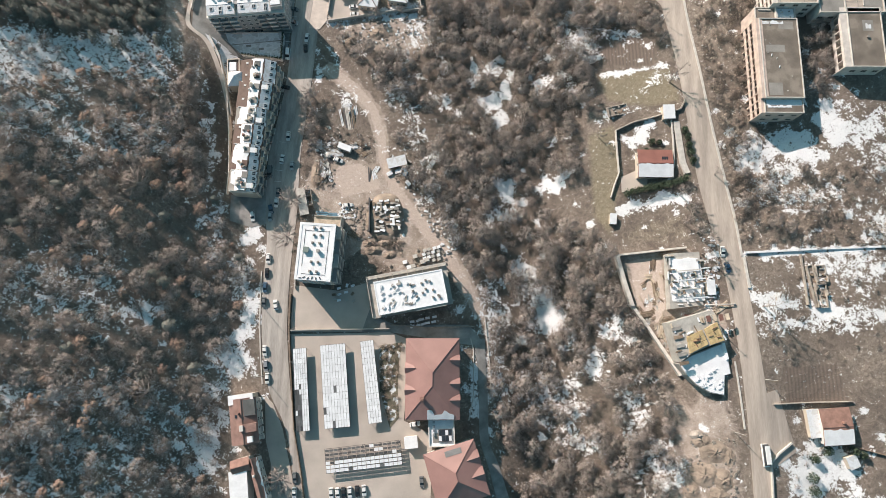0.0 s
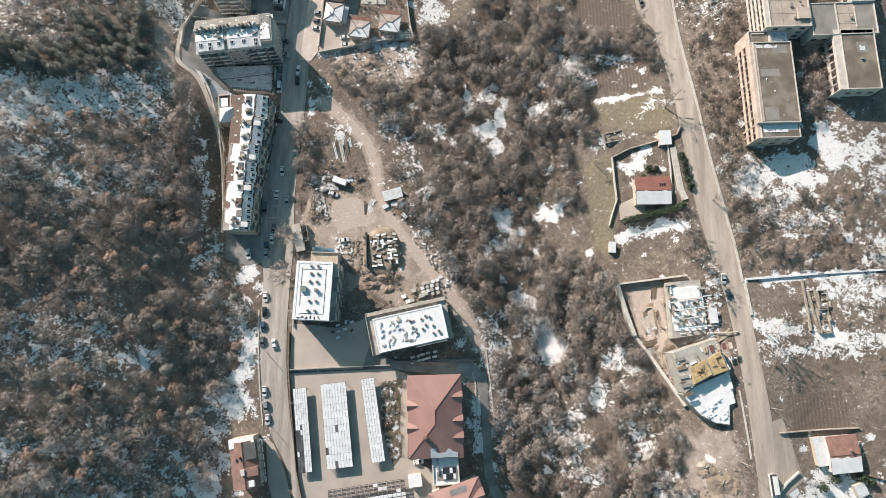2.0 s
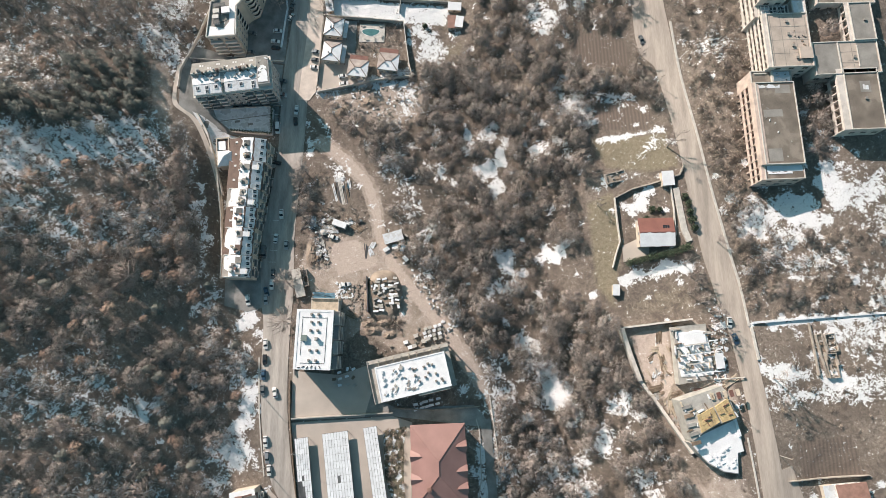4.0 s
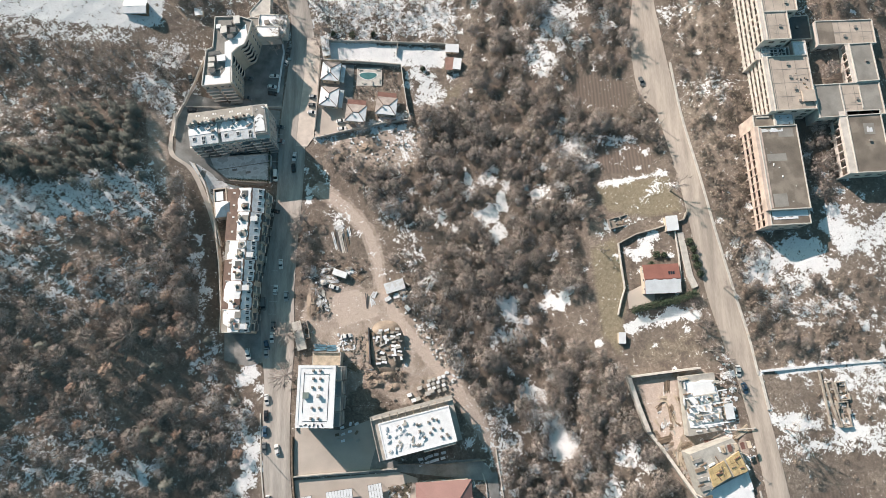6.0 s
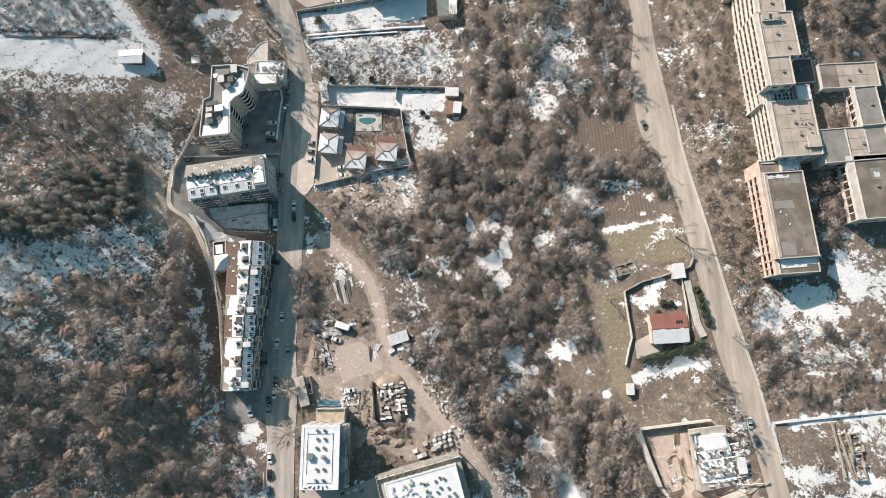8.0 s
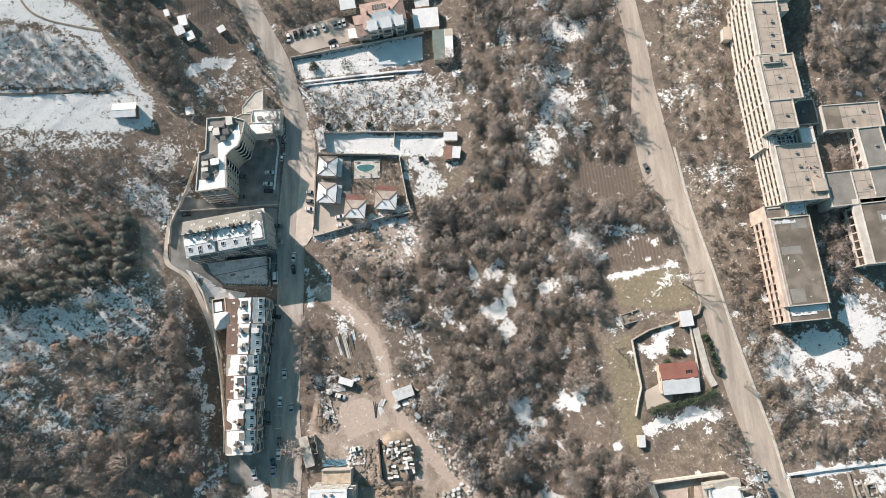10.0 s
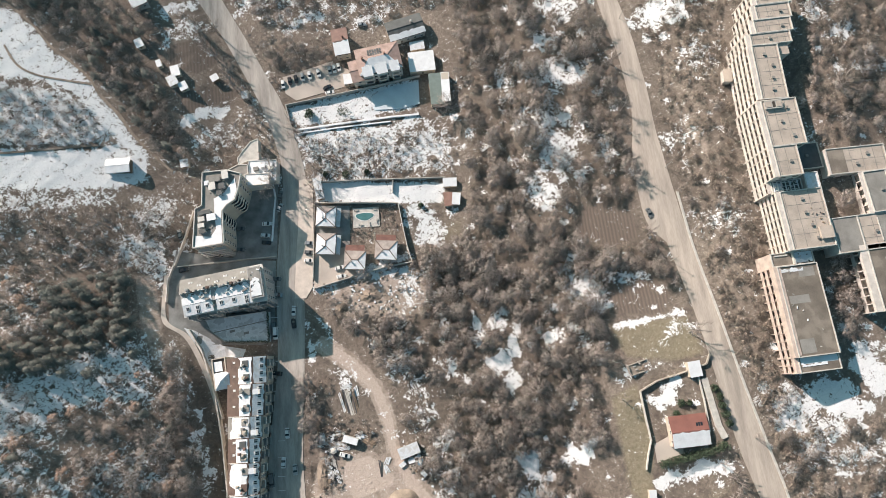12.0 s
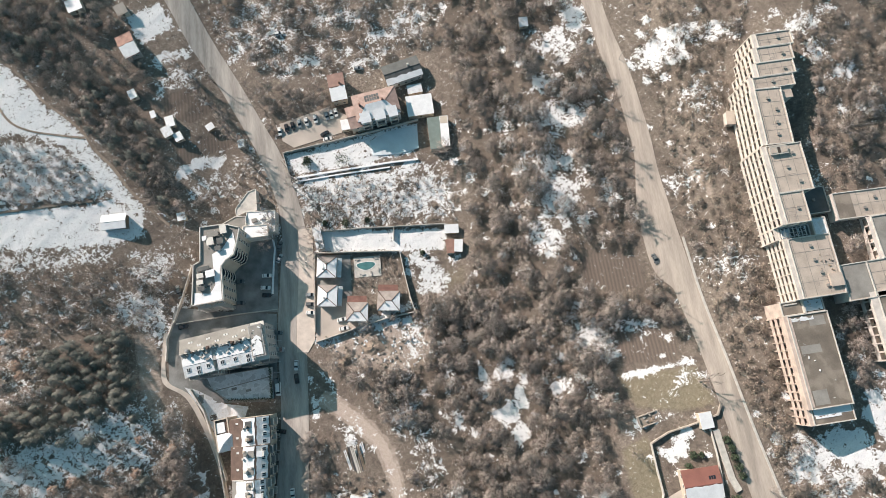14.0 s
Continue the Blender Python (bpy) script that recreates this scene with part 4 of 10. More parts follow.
drape("pavement", [(-60.4, 243.2), (-61.0, 251.9), (-37.5, 257.2), (-28.7, 251.4), (-32.3, 243.2), (-55.5, 239.0)], PAVING, "gravel parking strip beside a large house")
drape("pavement", [(76.3, 66.9), (83.0, 69.8), (86.7, 66.0), (86.3, 62.7), (76.3, 60.1)], PAVING, "paved terrace behind a cottage")
drape("pavement", [(120.2, -21.3), (126.8, -19.2), (132.4, -41.6), (123.2, -47.5), (119.7, -39.6)], PALEROAD, "gravel turning beside a country road")
strip("trim", [(119.2, 32), (118.3, 47), (115.6, 65), (111.6, 92.5), (109.3, 117), (106.9, 141.5), (105.4, 166)], 0.9, 0.35, KERB, "long white concrete kerb along the road")
strip("trim", [(119.9, 31.5), (120.5, 19.1)], 1.0, 0.5, KERB, "short white concrete kerb along the road")
strip("trim", [(112.2, -8.9), (113.2, -21.4), (113.9, -33.7)], 0.6, 0.3, KERB, "thin white kerb along the road")
for a, b in ([(-71.8, 85.5), (-69.1, 85.3)], [(-72.1, 79.2), (-69.2, 79.0)], [(-72.4, 72.0), (-69.3, 71.8)], [(-72.5, 66.8), (-69.5, 66.6)], [(-73.2, 136.9), (-70.3, 136.5)], [(-72.9, 141.7), (-69.8, 141.3)], [(-72.9, 150.5), (-68.9, 150.2)]):
    strip("road_marking", [a, b], 0.16, 0.012, FRAMEW, "worn white parking bay line on asphalt", "road marking", base=0.145, n=1, sink=0.1)
strip("trim", [(-74.7, 26.8), (-74.1, 7.9), (-73.1, -5.9), (-71.6, -19.4)], 0.5, 0.2, KERB, "grey kerb beside parked cars")

calm = np.ones_like(GX)
for outline in CLEAR:
    calm = np.minimum(calm, np.clip(edge_distance(outline, GX, GY) / 4.0 - 0.2, 0, 1))
verts = np.stack([GX, GY, ground(GX, GY) + lumps * (1 - 0.6 * PAINT["dirt"]) * calm - 0.05], -1).reshape(-1, 3)
ny, nx = GX.shape
ids = np.arange(nx * ny).reshape(ny, nx)
quads = np.stack([ids[:-1, :-1], ids[:-1, 1:], ids[1:, 1:], ids[1:, :-1]], -1).reshape(-1, 4)


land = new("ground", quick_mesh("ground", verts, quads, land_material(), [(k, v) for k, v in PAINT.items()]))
land.data.shade_smooth()
tagged(land, "brown winter ground with dry grass, earth and patches of old snow", "ground", kind="structure")


# ---- buildings ----
MESHES = {}


def shared(key, make):
    if key not in MESHES:
        MESHES[key] = make()
    return MESHES[key]


def window_at(parent, x, y, z, ang, w=1.3, h=1.4, frame_mat=None, glass=None, name="window"):
    """A window: a proud frame with its pane inside, on a wall that faces -y turned by ang."""
    frame_mat, glass = frame_mat or FRAMEW, glass or GLASS
    f = 0.09

    def rim():
        b = Build()
        for cx, cz, sx, sz in ((0, 0, w, f), (0, h - f, w, f), (-w / 2 + f / 2, f, f, h - 2 * f), (w / 2 - f / 2, f, f, h - 2 * f), (0, f, f * 0.7, h - 2 * f)):
            b.box(cx, -0.04, cz, sx, 0.12, sz)
        return b.mesh("frame", frame_mat)

    ob = part(name, shared((w, h, frame_mat.name, "rim"), rim), None, parent, m=pose(x, y, z, 0, 0, ang))
    part("pane", shared((w, h, glass.name, "pane"), lambda: Build().box(0, -0.012, f, w - f, 0.03, h - 2 * f).mesh("pane", glass)), None, ob)
    return ob


def facade(parent, w, d, h, storeys, sides="SENW", gap=3.2, size=(1.4, 1.45), base=0.9, frame_mat=None, glass=None, cx=0, cy=0):
    """Rows of windows on the chosen walls of a box w by d."""
    lift = h / storeys
    for side in sides:
        run, ang, off = {"S": (w, 0, d / 2), "N": (w, 180, d / 2), "E": (d, 90, w / 2), "W": (d, -90, w / 2)}[side]
        n = max(1, int(run / gap))
        a = radians(ang)
        for s in range(storeys):
            for i in range(n):
                u = (i + 0.5) * run / n - run / 2
                window_at(parent, cx + math.cos(a) * u + math.sin(a) * off, cy + math.sin(a) * u - math.cos(a) * off, s * lift + base, ang, *size, frame_mat, glass)


def balcony(parent, x, y, z, ang, w=3.0, out=1.2, material=None):
    def make():
        b = Build().box(0, -out / 2, 0, w, out, 0.18)
        b.box(0, -out + 0.05, 0.18, w, 0.1, 0.95)
        for s in (-1, 1):
            b.box(s * (w / 2 - 0.05), -out / 2, 0.18, 0.1, out, 0.95)
        return b.mesh("balcony", material or RENDERW)
    return part("balcony", shared((w, out, (material or RENDERW).name, "balcony"), make), None, parent, m=pose(x, y, z, 0, 0, ang))


def chimney(parent, x, y, z, h=1.2, s=0.7, material=None):
    b = Build().box(0, 0, -0.6, s, s, h + 0.6).box(0, 0, h, s * 1.3, s * 1.3, 0.14).box(0, 0, h + 0.14, s * 0.7, s * 0.7, 0.2)
    return part("chimney", shared((h, s, (material or RENDERW).name, "chimney"), lambda: b.mesh("chimney", material or RENDERW)), None, parent, m=pose(x, y, z))


def walls(parent, w, d, h, material, cx=0, cy=0, sink=5.0, name="wall", label=""):
    b = Build().box(cx, cy, -sink, w, d, h + sink).box(cx, cy, -sink, w + 0.16, d + 0.16, sink + 0.5)
    return part(name, b, material, parent, label)


def flat_roof(parent, w, d, h, material, cx=0, cy=0, rim=0.5, rim_w=0.35, rim_mat=None, snow=0.0, label=""):
    r = part("roof", Build().box(cx, cy, h, w - 0.1, d - 0.1, 0.2), material, parent, label)
    b = Build()
    for x, y, sx, sy in ((0, d / 2 - rim_w / 2, w + 0.1, rim_w + 0.1), (0, -d / 2 + rim_w / 2, w + 0.1, rim_w + 0.1), (w / 2 - rim_w / 2, 0, rim_w + 0.1, d - 2 * rim_w - 0.1), (-w / 2 + rim_w / 2, 0, rim_w + 0.1, d - 2 * rim_w - 0.1)):
        b.box(cx + x, cy + y, h + 0.004, sx, sy, rim + 0.2)
    part("parapet", b, rim_mat or KERB, r)
    return r


def rubbish(r, n, x0, x1, y0, y1, z, seed, materials):
    """Loose bits left lying on a roof."""
    rs = random.Random(seed)
    for i in range(n):
        part("debris", Build().box(rs.uniform(x0, x1), rs.uniform(y0, y1), z, rs.uniform(0.3, 1.3), rs.uniform(0.2, 0.5), rs.uniform(0.08, 0.3), rs.uniform(0, 180)), rs.choice(materials), r)


def ragged(b, x0, x1, y0, y1, z_of, thick=0.12, seed=0, step=1.2, wild=0.7):
    """A sheet of snow over a slope, with an uneven lower and upper edge."""
    r = random.Random(seed)
    n = max(2, int((x1 - x0) / step))
    xs = [x0 + (x1 - x0) * i / n for i in range(n + 1)]
    lo = [(x, y0 + r.uniform(0, 0.15)) for x in xs]
    hi = [(x, y1 - r.uniform(0, wild)) for x in xs]
    return snow_sheet(b, lo, hi, z_of, thick)


def snow_sheet(b, lo, hi, z_of, thick):
    """One connected sheet between two edge lines."""
    n, k = len(lo), len(b.v)
    for lift in (thick, 0.02):
        b.v += [(x, y, z_of(x, y) + lift) for x, y in lo] + [(x, y, z_of(x, y) + lift) for x, y in hi]
    for i in range(n - 1):
        b.f += [(k + i, k + i + 1, k + n + i + 1, k + n + i), (k + 2 * n + i + 1, k + 2 * n + i, k + 3 * n + i, k + 3 * n + i + 1)]
        b.f += [(k + 2 * n + i, k + 2 * n + i + 1, k + i + 1, k + i), (k + n + i, k + n + i + 1, k + 3 * n + i + 1, k + 3 * n + i)]
    b.f += [(k, k + n, k + 3 * n, k + 2 * n), (k + n - 1, k + 3 * n - 1, k + 4 * n - 1, k + 2 * n - 1)]
    return b


def gable_roof(parent, w, d, h, rise, material, over=0.5, snow=True, cx=0, cy=0, seed=0, snow_part=1.0, thick=0.22, label=""):
    """A saddle roof with its ridge along x; snow lies on the slope that faces -y."""
    W, D = w / 2 + over, d / 2 + over
    k = rise / (d / 2)
    lowz = h - over * k
    b = Build()
    b.slab([(cx - W, cy - D, lowz), (cx + W, cy - D, lowz), (cx + W, cy, h + rise), (cx - W, cy, h + rise)], thick)
    b.slab([(cx - W, cy, h + rise), (cx + W, cy, h + rise), (cx + W, cy + D, lowz), (cx - W, cy + D, lowz)], thick)
    roof = part("roof", b, material, parent, label)
    part("ridge", Build().box(cx, cy, h + rise - 0.02, 2 * W, 0.3, 0.14), material, roof)
    g = Build()
    for s in (-1, 1):
        x = cx + s * (w / 2 - 0.15)
        k0 = len(g.v)
        g.v += [(x - 0.14, cy - d / 2, h - 0.1), (x - 0.14, cy + d / 2, h - 0.1), (x - 0.14, cy, h + rise - 0.25), (x + 0.14, cy - d / 2, h - 0.1), (x + 0.14, cy + d / 2, h - 0.1), (x + 0.14, cy, h + rise - 0.25)]
        g.f += [(k0, k0 + 2, k0 + 1), (k0 + 3, k0 + 4, k0 + 5), (k0, k0 + 3, k0 + 5, k0 + 2), (k0 + 1, k0 + 2, k0 + 5, k0 + 4)]
    part("gable", g, RENDERW, parent)
    if snow:
        part("snow_cover", ragged(Build(), cx - W + 0.1, cx + W - 0.1, cy - D + 0.05, cy - D + D * snow_part, lambda x, y: h + rise - abs(y - cy) * k, 0.14, seed), SNOW, roof, "white snow lying on the shaded slope")
    return roof


def hip_roof(parent, w, d, h, rise, material, over=0.6, ridge=None, cx=0, cy=0, along="y", snow=False, seed=0, ribs=0.0, thick=0.2, label=""):
    """A hipped roof; ridge: its length along x or y."""
    W, D = w / 2 + over, d / 2 + over
    ridge = max(0.0, (d - w if along == "y" else w - d)) if ridge is None else ridge
    rx, ry = (0, ridge / 2) if along == "y" else (ridge / 2, 0)
    c = [(cx - W, cy - D, h), (cx + W, cy - D, h), (cx + W, cy + D, h), (cx - W, cy + D, h)]
    top = h + rise
    if along == "y":
        p, q = (cx, cy - ry, top), (cx, cy + ry, top)
        faces = [[c[0], c[1], p], [c[1], c[2], q, p], [c[2], c[3], q], [c[3], c[0], p, q]]
    else:
        p, q = (cx - rx, cy, top), (cx + rx, cy, top)
        faces = [[c[0], c[1], q, p], [c[1], c[2], q], [c[2], c[3], p, q], [c[3], c[0], p]]
    b = Build()
    for f in faces:
        f = [v for i, v in enumerate(f) if v != f[i - 1]]
        b.slab(f, thick)
    roof = part("roof", b, material, parent, label)
    hips = Build()
    for a, e in ((c[0], p), (c[3], p if along == "x" else q), (c[1], q if along == "x" else p), (c[2], q), (p, q)):
        if a != e:
            hips.tube(a, e, 0.14, 0.14, 4)
    part("hip_cap", hips, material, roof)
    if ribs:
        seams = Build()
        for f in faces:
            f = [Vector(v) for v in f]
            e0, e1 = f[0], f[1]
            run = (e1 - e0).length
            along_e = (e1 - e0).normalized()
            nrm = (f[1] - f[0]).cross(f[-1] - f[0]).normalized()
            up = nrm.cross(along_e).normalized()
            lim = [(v - e0) for v in f]
            s = ribs
            while s < run - 0.2:
                # how far up the slope this seam can go
                best = 0.0
                pts = [(v.dot(along_e), v.dot(up)) for v in lim]
                for (u0, v0), (u1, v1) in zip(pts, pts[1:] + pts[:1]):
                    if (u0 - s) * (u1 - s) < 0:
                        best = max(best, v0 + (v1 - v0) * (s - u0) / (u1 - u0))
                if best > 0.4:
                    a0 = e0 + along_e * s + nrm * 0.03
                    seams.tube(a0, a0 + up * best, 0.022, 0.022, 3)
                s += ribs
        part("seams", seams, material, roof)
    if snow:
        k = rise / (D - (ry if along == "y" else 0))
        b = Build()
        f = faces[0]
        n = Vector((0, 0, 0.13))
        if len(f) == 3:
            b.slab([Vector(c[0]) + n + Vector((0.2, 0.1, 0)), Vector(c[1]) + n + Vector((-0.2, 0.1, 0)), Vector(p) + n], 0.12)
        else:
            b.slab([Vector(c[0]) + n + Vector((0.2, 0.1, 0)), Vector(c[1]) + n + Vector((-0.2, 0.1, 0)), Vector(q) + n, Vector(p) + n], 0.12)
        part("snow_cover", b, SNOW, roof, "white snow lying on the shaded slope")
    return roof


def footprint(cx, cy, w, d, ang, m=1.0):
    c, s = math.cos(radians(ang)), math.sin(radians(ang))
    CLEAR.append([(cx + c * x * (w / 2 + m) - s * y * (d / 2 + m), cy + s * x * (w / 2 + m) + c * y * (d / 2 + m)) for x, y in ((-1, -1), (1, -1), (1, 1), (-1, 1))])
    return cx, cy, w, d, ang


# the tall new block with a white flat roof
cx, cy, w, d, ang = footprint(-49.4, 32.9, 14.3, 23.0, -3.8)
e = thing("apartment_block", cx, cy, ang, "new white apartment block with snowy flat roof and chimney pots", "apartment building", z=1.4)
walls(e, w, d, 14.5, RENDERG)
facade(e, w, d, 14.2, 5, "SNW", 2.9, (1.5, 1.6))
r = flat_roof(e, w, d, 14.5, SNOW, rim=0.14, rim_w=0.9, rim_mat=SNOW, label="flat roof under snow")
b = Build()
for x, y, sx, sy in ((0, d / 2 - 3.2, w - 5, 0.16), (0, -d / 2 + 2.4, w - 5, 0.16), (w / 2 - 2.4, 0, 0.16, d - 5.8), (-w / 2 + 2.4, 1.4, 0.16, d - 8)):
    b.box(x, y, 14.6, sx, sy, 0.2)
part("roof_upstand", b, DARKMETAL, r)
for i, y in enumerate((9.6, 6.6, 3.4, -4.2, -8.0)):
    for x in (-1.3, 1.4):
        chimney(r, x + 0.2 * (i % 2), y, 14.7, 0.5, 0.75, TARPALE)
chimney(r, 1.3, 0.2, 14.7, 1.2, 1.1, RENDERG)
part("roof_hatch", Build().box(-3.6, 0.4, 14.7, 2.0, 2.0, 1.0).box(-3.6, 0.4, 15.7, 2.3, 2.3, 0.12), GREENROOF, r, "grey-green metal roof hatch")
for i in range(6):
    part("debris", Build().box(-5.0 + 1.6 * i, -10.8 + 0.3 * (i % 2), 14.7, 1.1, 0.35, 0.35, 25 * i), DARKMETAL, r)
for s in range(5):
    for i in range(4):
        y = -d / 2 + (i + 0.5) * d / 4
        balcony(e, w / 2, y, s * 2.85 + 0.2, 90, 5.2, 2.0, RENDERW if (s + i) % 2 else RENDERG)
        window_at(e, w / 2, y, s * 2.85 + 0.6, 90, 2.4, 1.9)
part("terrace", Build().box(1.5, d / 2 + 2.7, -3, 11.5, 5.2, 7.4).box(1.5, d / 2 + 5.2, 4.4, 11.5, 0.3, 0.9).box(7.1, d / 2 + 2.6, 4.4, 0.3, 5.0, 0.9), CONCRETE, e, "bare concrete terrace slab")
part("terrace_floor", Build().box(1.4, d / 2 + 2.6, 4.404, 10.8, 4.8, 0.08), PALETIMBER, e)

# the unfinished block beside it
cx, cy, w, d, ang = footprint(-11.5, 17.3, 27.8, 13.5, 11.1)
e = thing("apartment_block", cx, cy, ang, "unfinished apartment block with snowy flat roof and bare concrete terraces", "apartment building", z=1.0)
walls(e, w, d, 11.5, CONCRETE)
facade(e, w, d, 11.2, 4, "SENW", 3.0, (1.8, 1.7), glass=VOID, frame_mat=CONCRETE)
r = flat_roof(e, w, d, 11.5, SNOW, rim=0.16, rim_w=0.4, rim_mat=SNOW, label="flat roof under snow")
for i in range(3):
    part("floor_slab", Build().box(-0.4, 1.3, 2.6 + 2.85 * i, w + 5.0, d + 3.4, 0.25), CONCRETE, e)
part("terrace", Build().box(-0.4, d / 2 + 1.6, 8.55, w + 5.0, 0.25, 1.0).box(-w / 2 - 2.8, 1.3, 8.55, 0.25, d + 3.4, 1.0), CONCRETE, e)
for i in range(9):
    part("partition", Build().box(-w / 2 + 1.5 + i * w / 9, d / 2 + 1.3, 8.5, 0.2, 2.4, 1.0), PALETIMBER if i % 3 else CONCRETE, e)
for i in range(8):
    part("column", Build().box(-w / 2 - 2.6 + i * (w + 4.4) / 7, d / 2 + 2.6, -3, 0.4, 0.4, 11.5), CONCRETE, e)
rr = random.Random(3)
for i in range(46):
    x, y = rr.uniform(-w / 2 + 2, w * 0.08), rr.uniform(-d / 2 + 2, d / 2 - 1.5)
    part("roof_bundle", Build().box(x, y, 11.7, rr.uniform(0.5, 1.8), rr.uniform(0.3, 0.9), rr.uniform(0.2, 0.6), rr.uniform(0, 90)), rr.choice((OLDSNOW, CONCRETE, TARPALE, SNOW)), r)
for i in range(12):
    x, y = rr.uniform(0, w / 2 - 2), rr.uniform(-d / 2 + 2, d / 2 - 1.5)
    chimney(r, x, y, 11.7, rr.uniform(0.3, 0.6), 0.7, TARPALE)
part("roof_parapet_step", Build().box(w / 4, -d / 2 - 0.5, 8.8, w / 2.2, 1.0, 2.6), CONCRETE, e)

# the hotel with red sheet roofs
cx, cy, w, d, ang = footprint(-2.5, -16.4, 19.7, 29.8, 0.3)
e = thing("hotel", cx, cy, ang, "hotel wing under a red hipped sheet-metal roof", "hotel", group="hotel wings", z=1.2)
walls(e, w - 1, d - 1, 11, RENDERB)
facade(e, w - 1, d - 1, 10.5, 3, "SENW", 3.4)
hip_roof(e, w, d, 11, 4.6, REDROOF, 0.7, ridge=5.0, label="red standing-seam metal roof")
for sx in (-1, 1):
    for y in ((d * 0.24, -d * 0.06, -d * 0.27) if sx > 0 else (d * 0.14, -d * 0.14)):
        dm = part("roof_bay", Build().slab([(sx * (w / 2 + 0.95), y - 2.1, 11.0), (sx * (w / 2 + 0.95), y, 12.6), (sx * (w / 2 - 3.4), y, 13.2), (sx * (w / 2 - 1.0), y - 2.4, 11.2)][::sx], 0.2)
                  .slab([(sx * (w / 2 + 0.95), y, 12.6), (sx * (w / 2 + 0.95), y + 2.1, 11.0), (sx * (w / 2 - 1.0), y + 2.4, 11.2), (sx * (w / 2 - 3.4), y, 13.2)][::sx], 0.2), REDROOF, e)
        part("bay_wall", Build().box(sx * (w / 2 - 0.1), y, -4, 1.6, 3.6, 15.2), RENDERB, e)
        window_at(e, sx * (w / 2 + 0.7), y, 8.0, 90 * sx, 1.6, 1.6)
chimney(e, -w / 2 + 6, -d / 2 + 7.5, 13.0, 2.2, 1.2, CLAYTILE)
b = ragged(Build(), -2.0, w / 2 - 1.5, -d / 2 - 0.5, -d / 2 + 3.6, lambda x, y: 11.0 + 4.6 * (y + d / 2 + 0.7) / (d / 2 - 4.5 + 0.7), 0.13, 4, 0.9, 2.6)
part("snow_cover", b, SNOW, e, "melting snow along the eaves")
cx, cy, w, d, ang = footprint(6.9, -52.0, 18.9, 20.0, 17.1)
e = thing("hotel", cx, cy, ang, "second hotel wing under a faded red hipped sheet-metal roof", "hotel", group="hotel wings", z=1.8)
walls(e, w - 1, d - 1 , 10.5, RENDERB)
facade(e, w - 1, d - 1, 10, 3, "EN", 3.4)
hip_roof(e, w, d, 10.5, 4.4, REDROOF, 0.7, ridge=3.0, label="red standing-seam metal roof")
for y in (d * 0.2, -d * 0.12):
    part("roof_bay", Build().slab([(w / 2 + 0.95, y - 2.6, 10.5), (w / 2 + 0.95, y, 12.1), (w / 2 - 5.0, y, 12.8), (w / 2 - 1.0, y - 3.4, 10.7)], 0.2)
         .slab([(w / 2 + 0.95, y, 12.1), (w / 2 + 0.95, y + 2.6, 10.5), (w / 2 - 1.0, y + 3.4, 10.7), (w / 2 - 5.0, y, 12.8)], 0.2), REDROOF, e)
    part("bay_wall", Build().box(w / 2 - 0.1, y, -4, 1.6, 3.6, 14.7), RENDERB, e)
part("solar_panel", Build().slab([(-2.0, d / 2 - 0.6, 11.35), (-2.0, d / 2 - 2.6, 12.2), (4.4, d / 2 - 2.6, 12.2), (4.4, d / 2 - 0.6, 11.35)], 0.1), SOLARBARE, e)
cx, cy, w, d, ang = footprint(1.1, -36.4, 10.1, 11.5, 2.7)
e = thing("hotel_link", cx, cy, ang, "flat-roofed hotel link with snow and a glazed rooflight", "hotel", z=1.5)
walls(e, w, d, 8, RENDERW)
facade(e, w, d, 7.8, 2, "EW", 3.0)
r = flat_roof(e, w, d, 8, SNOW, rim=0.6, rim_mat=RENDERW)
part("roof_bare_strip", Build().box(-w / 2 + 2.8, -2.5, 8.204, 2.4, d - 8, 0.06), TARPALE, r)
sk = part("rooflight", Build().box(1.4, -1.6, 8.2, 5.2, 4.6, 0.7), DARKMETAL, r, "dark glazed rooflight")
for i in range(4):
    for j in range(2):
        part("pane", Build().box(-0.55 + i * 1.3, -2.7 + j * 2.2, 8.904, 1.1, 1.9, 0.05), GLASS if (i + j) % 3 else SOLAR, sk)
for i in range(4):
    chimney(r, -w / 2 + 2.2, d / 2 - 2.2 - i * 1.6, 8.2, 0.6, 0.7, METAL)

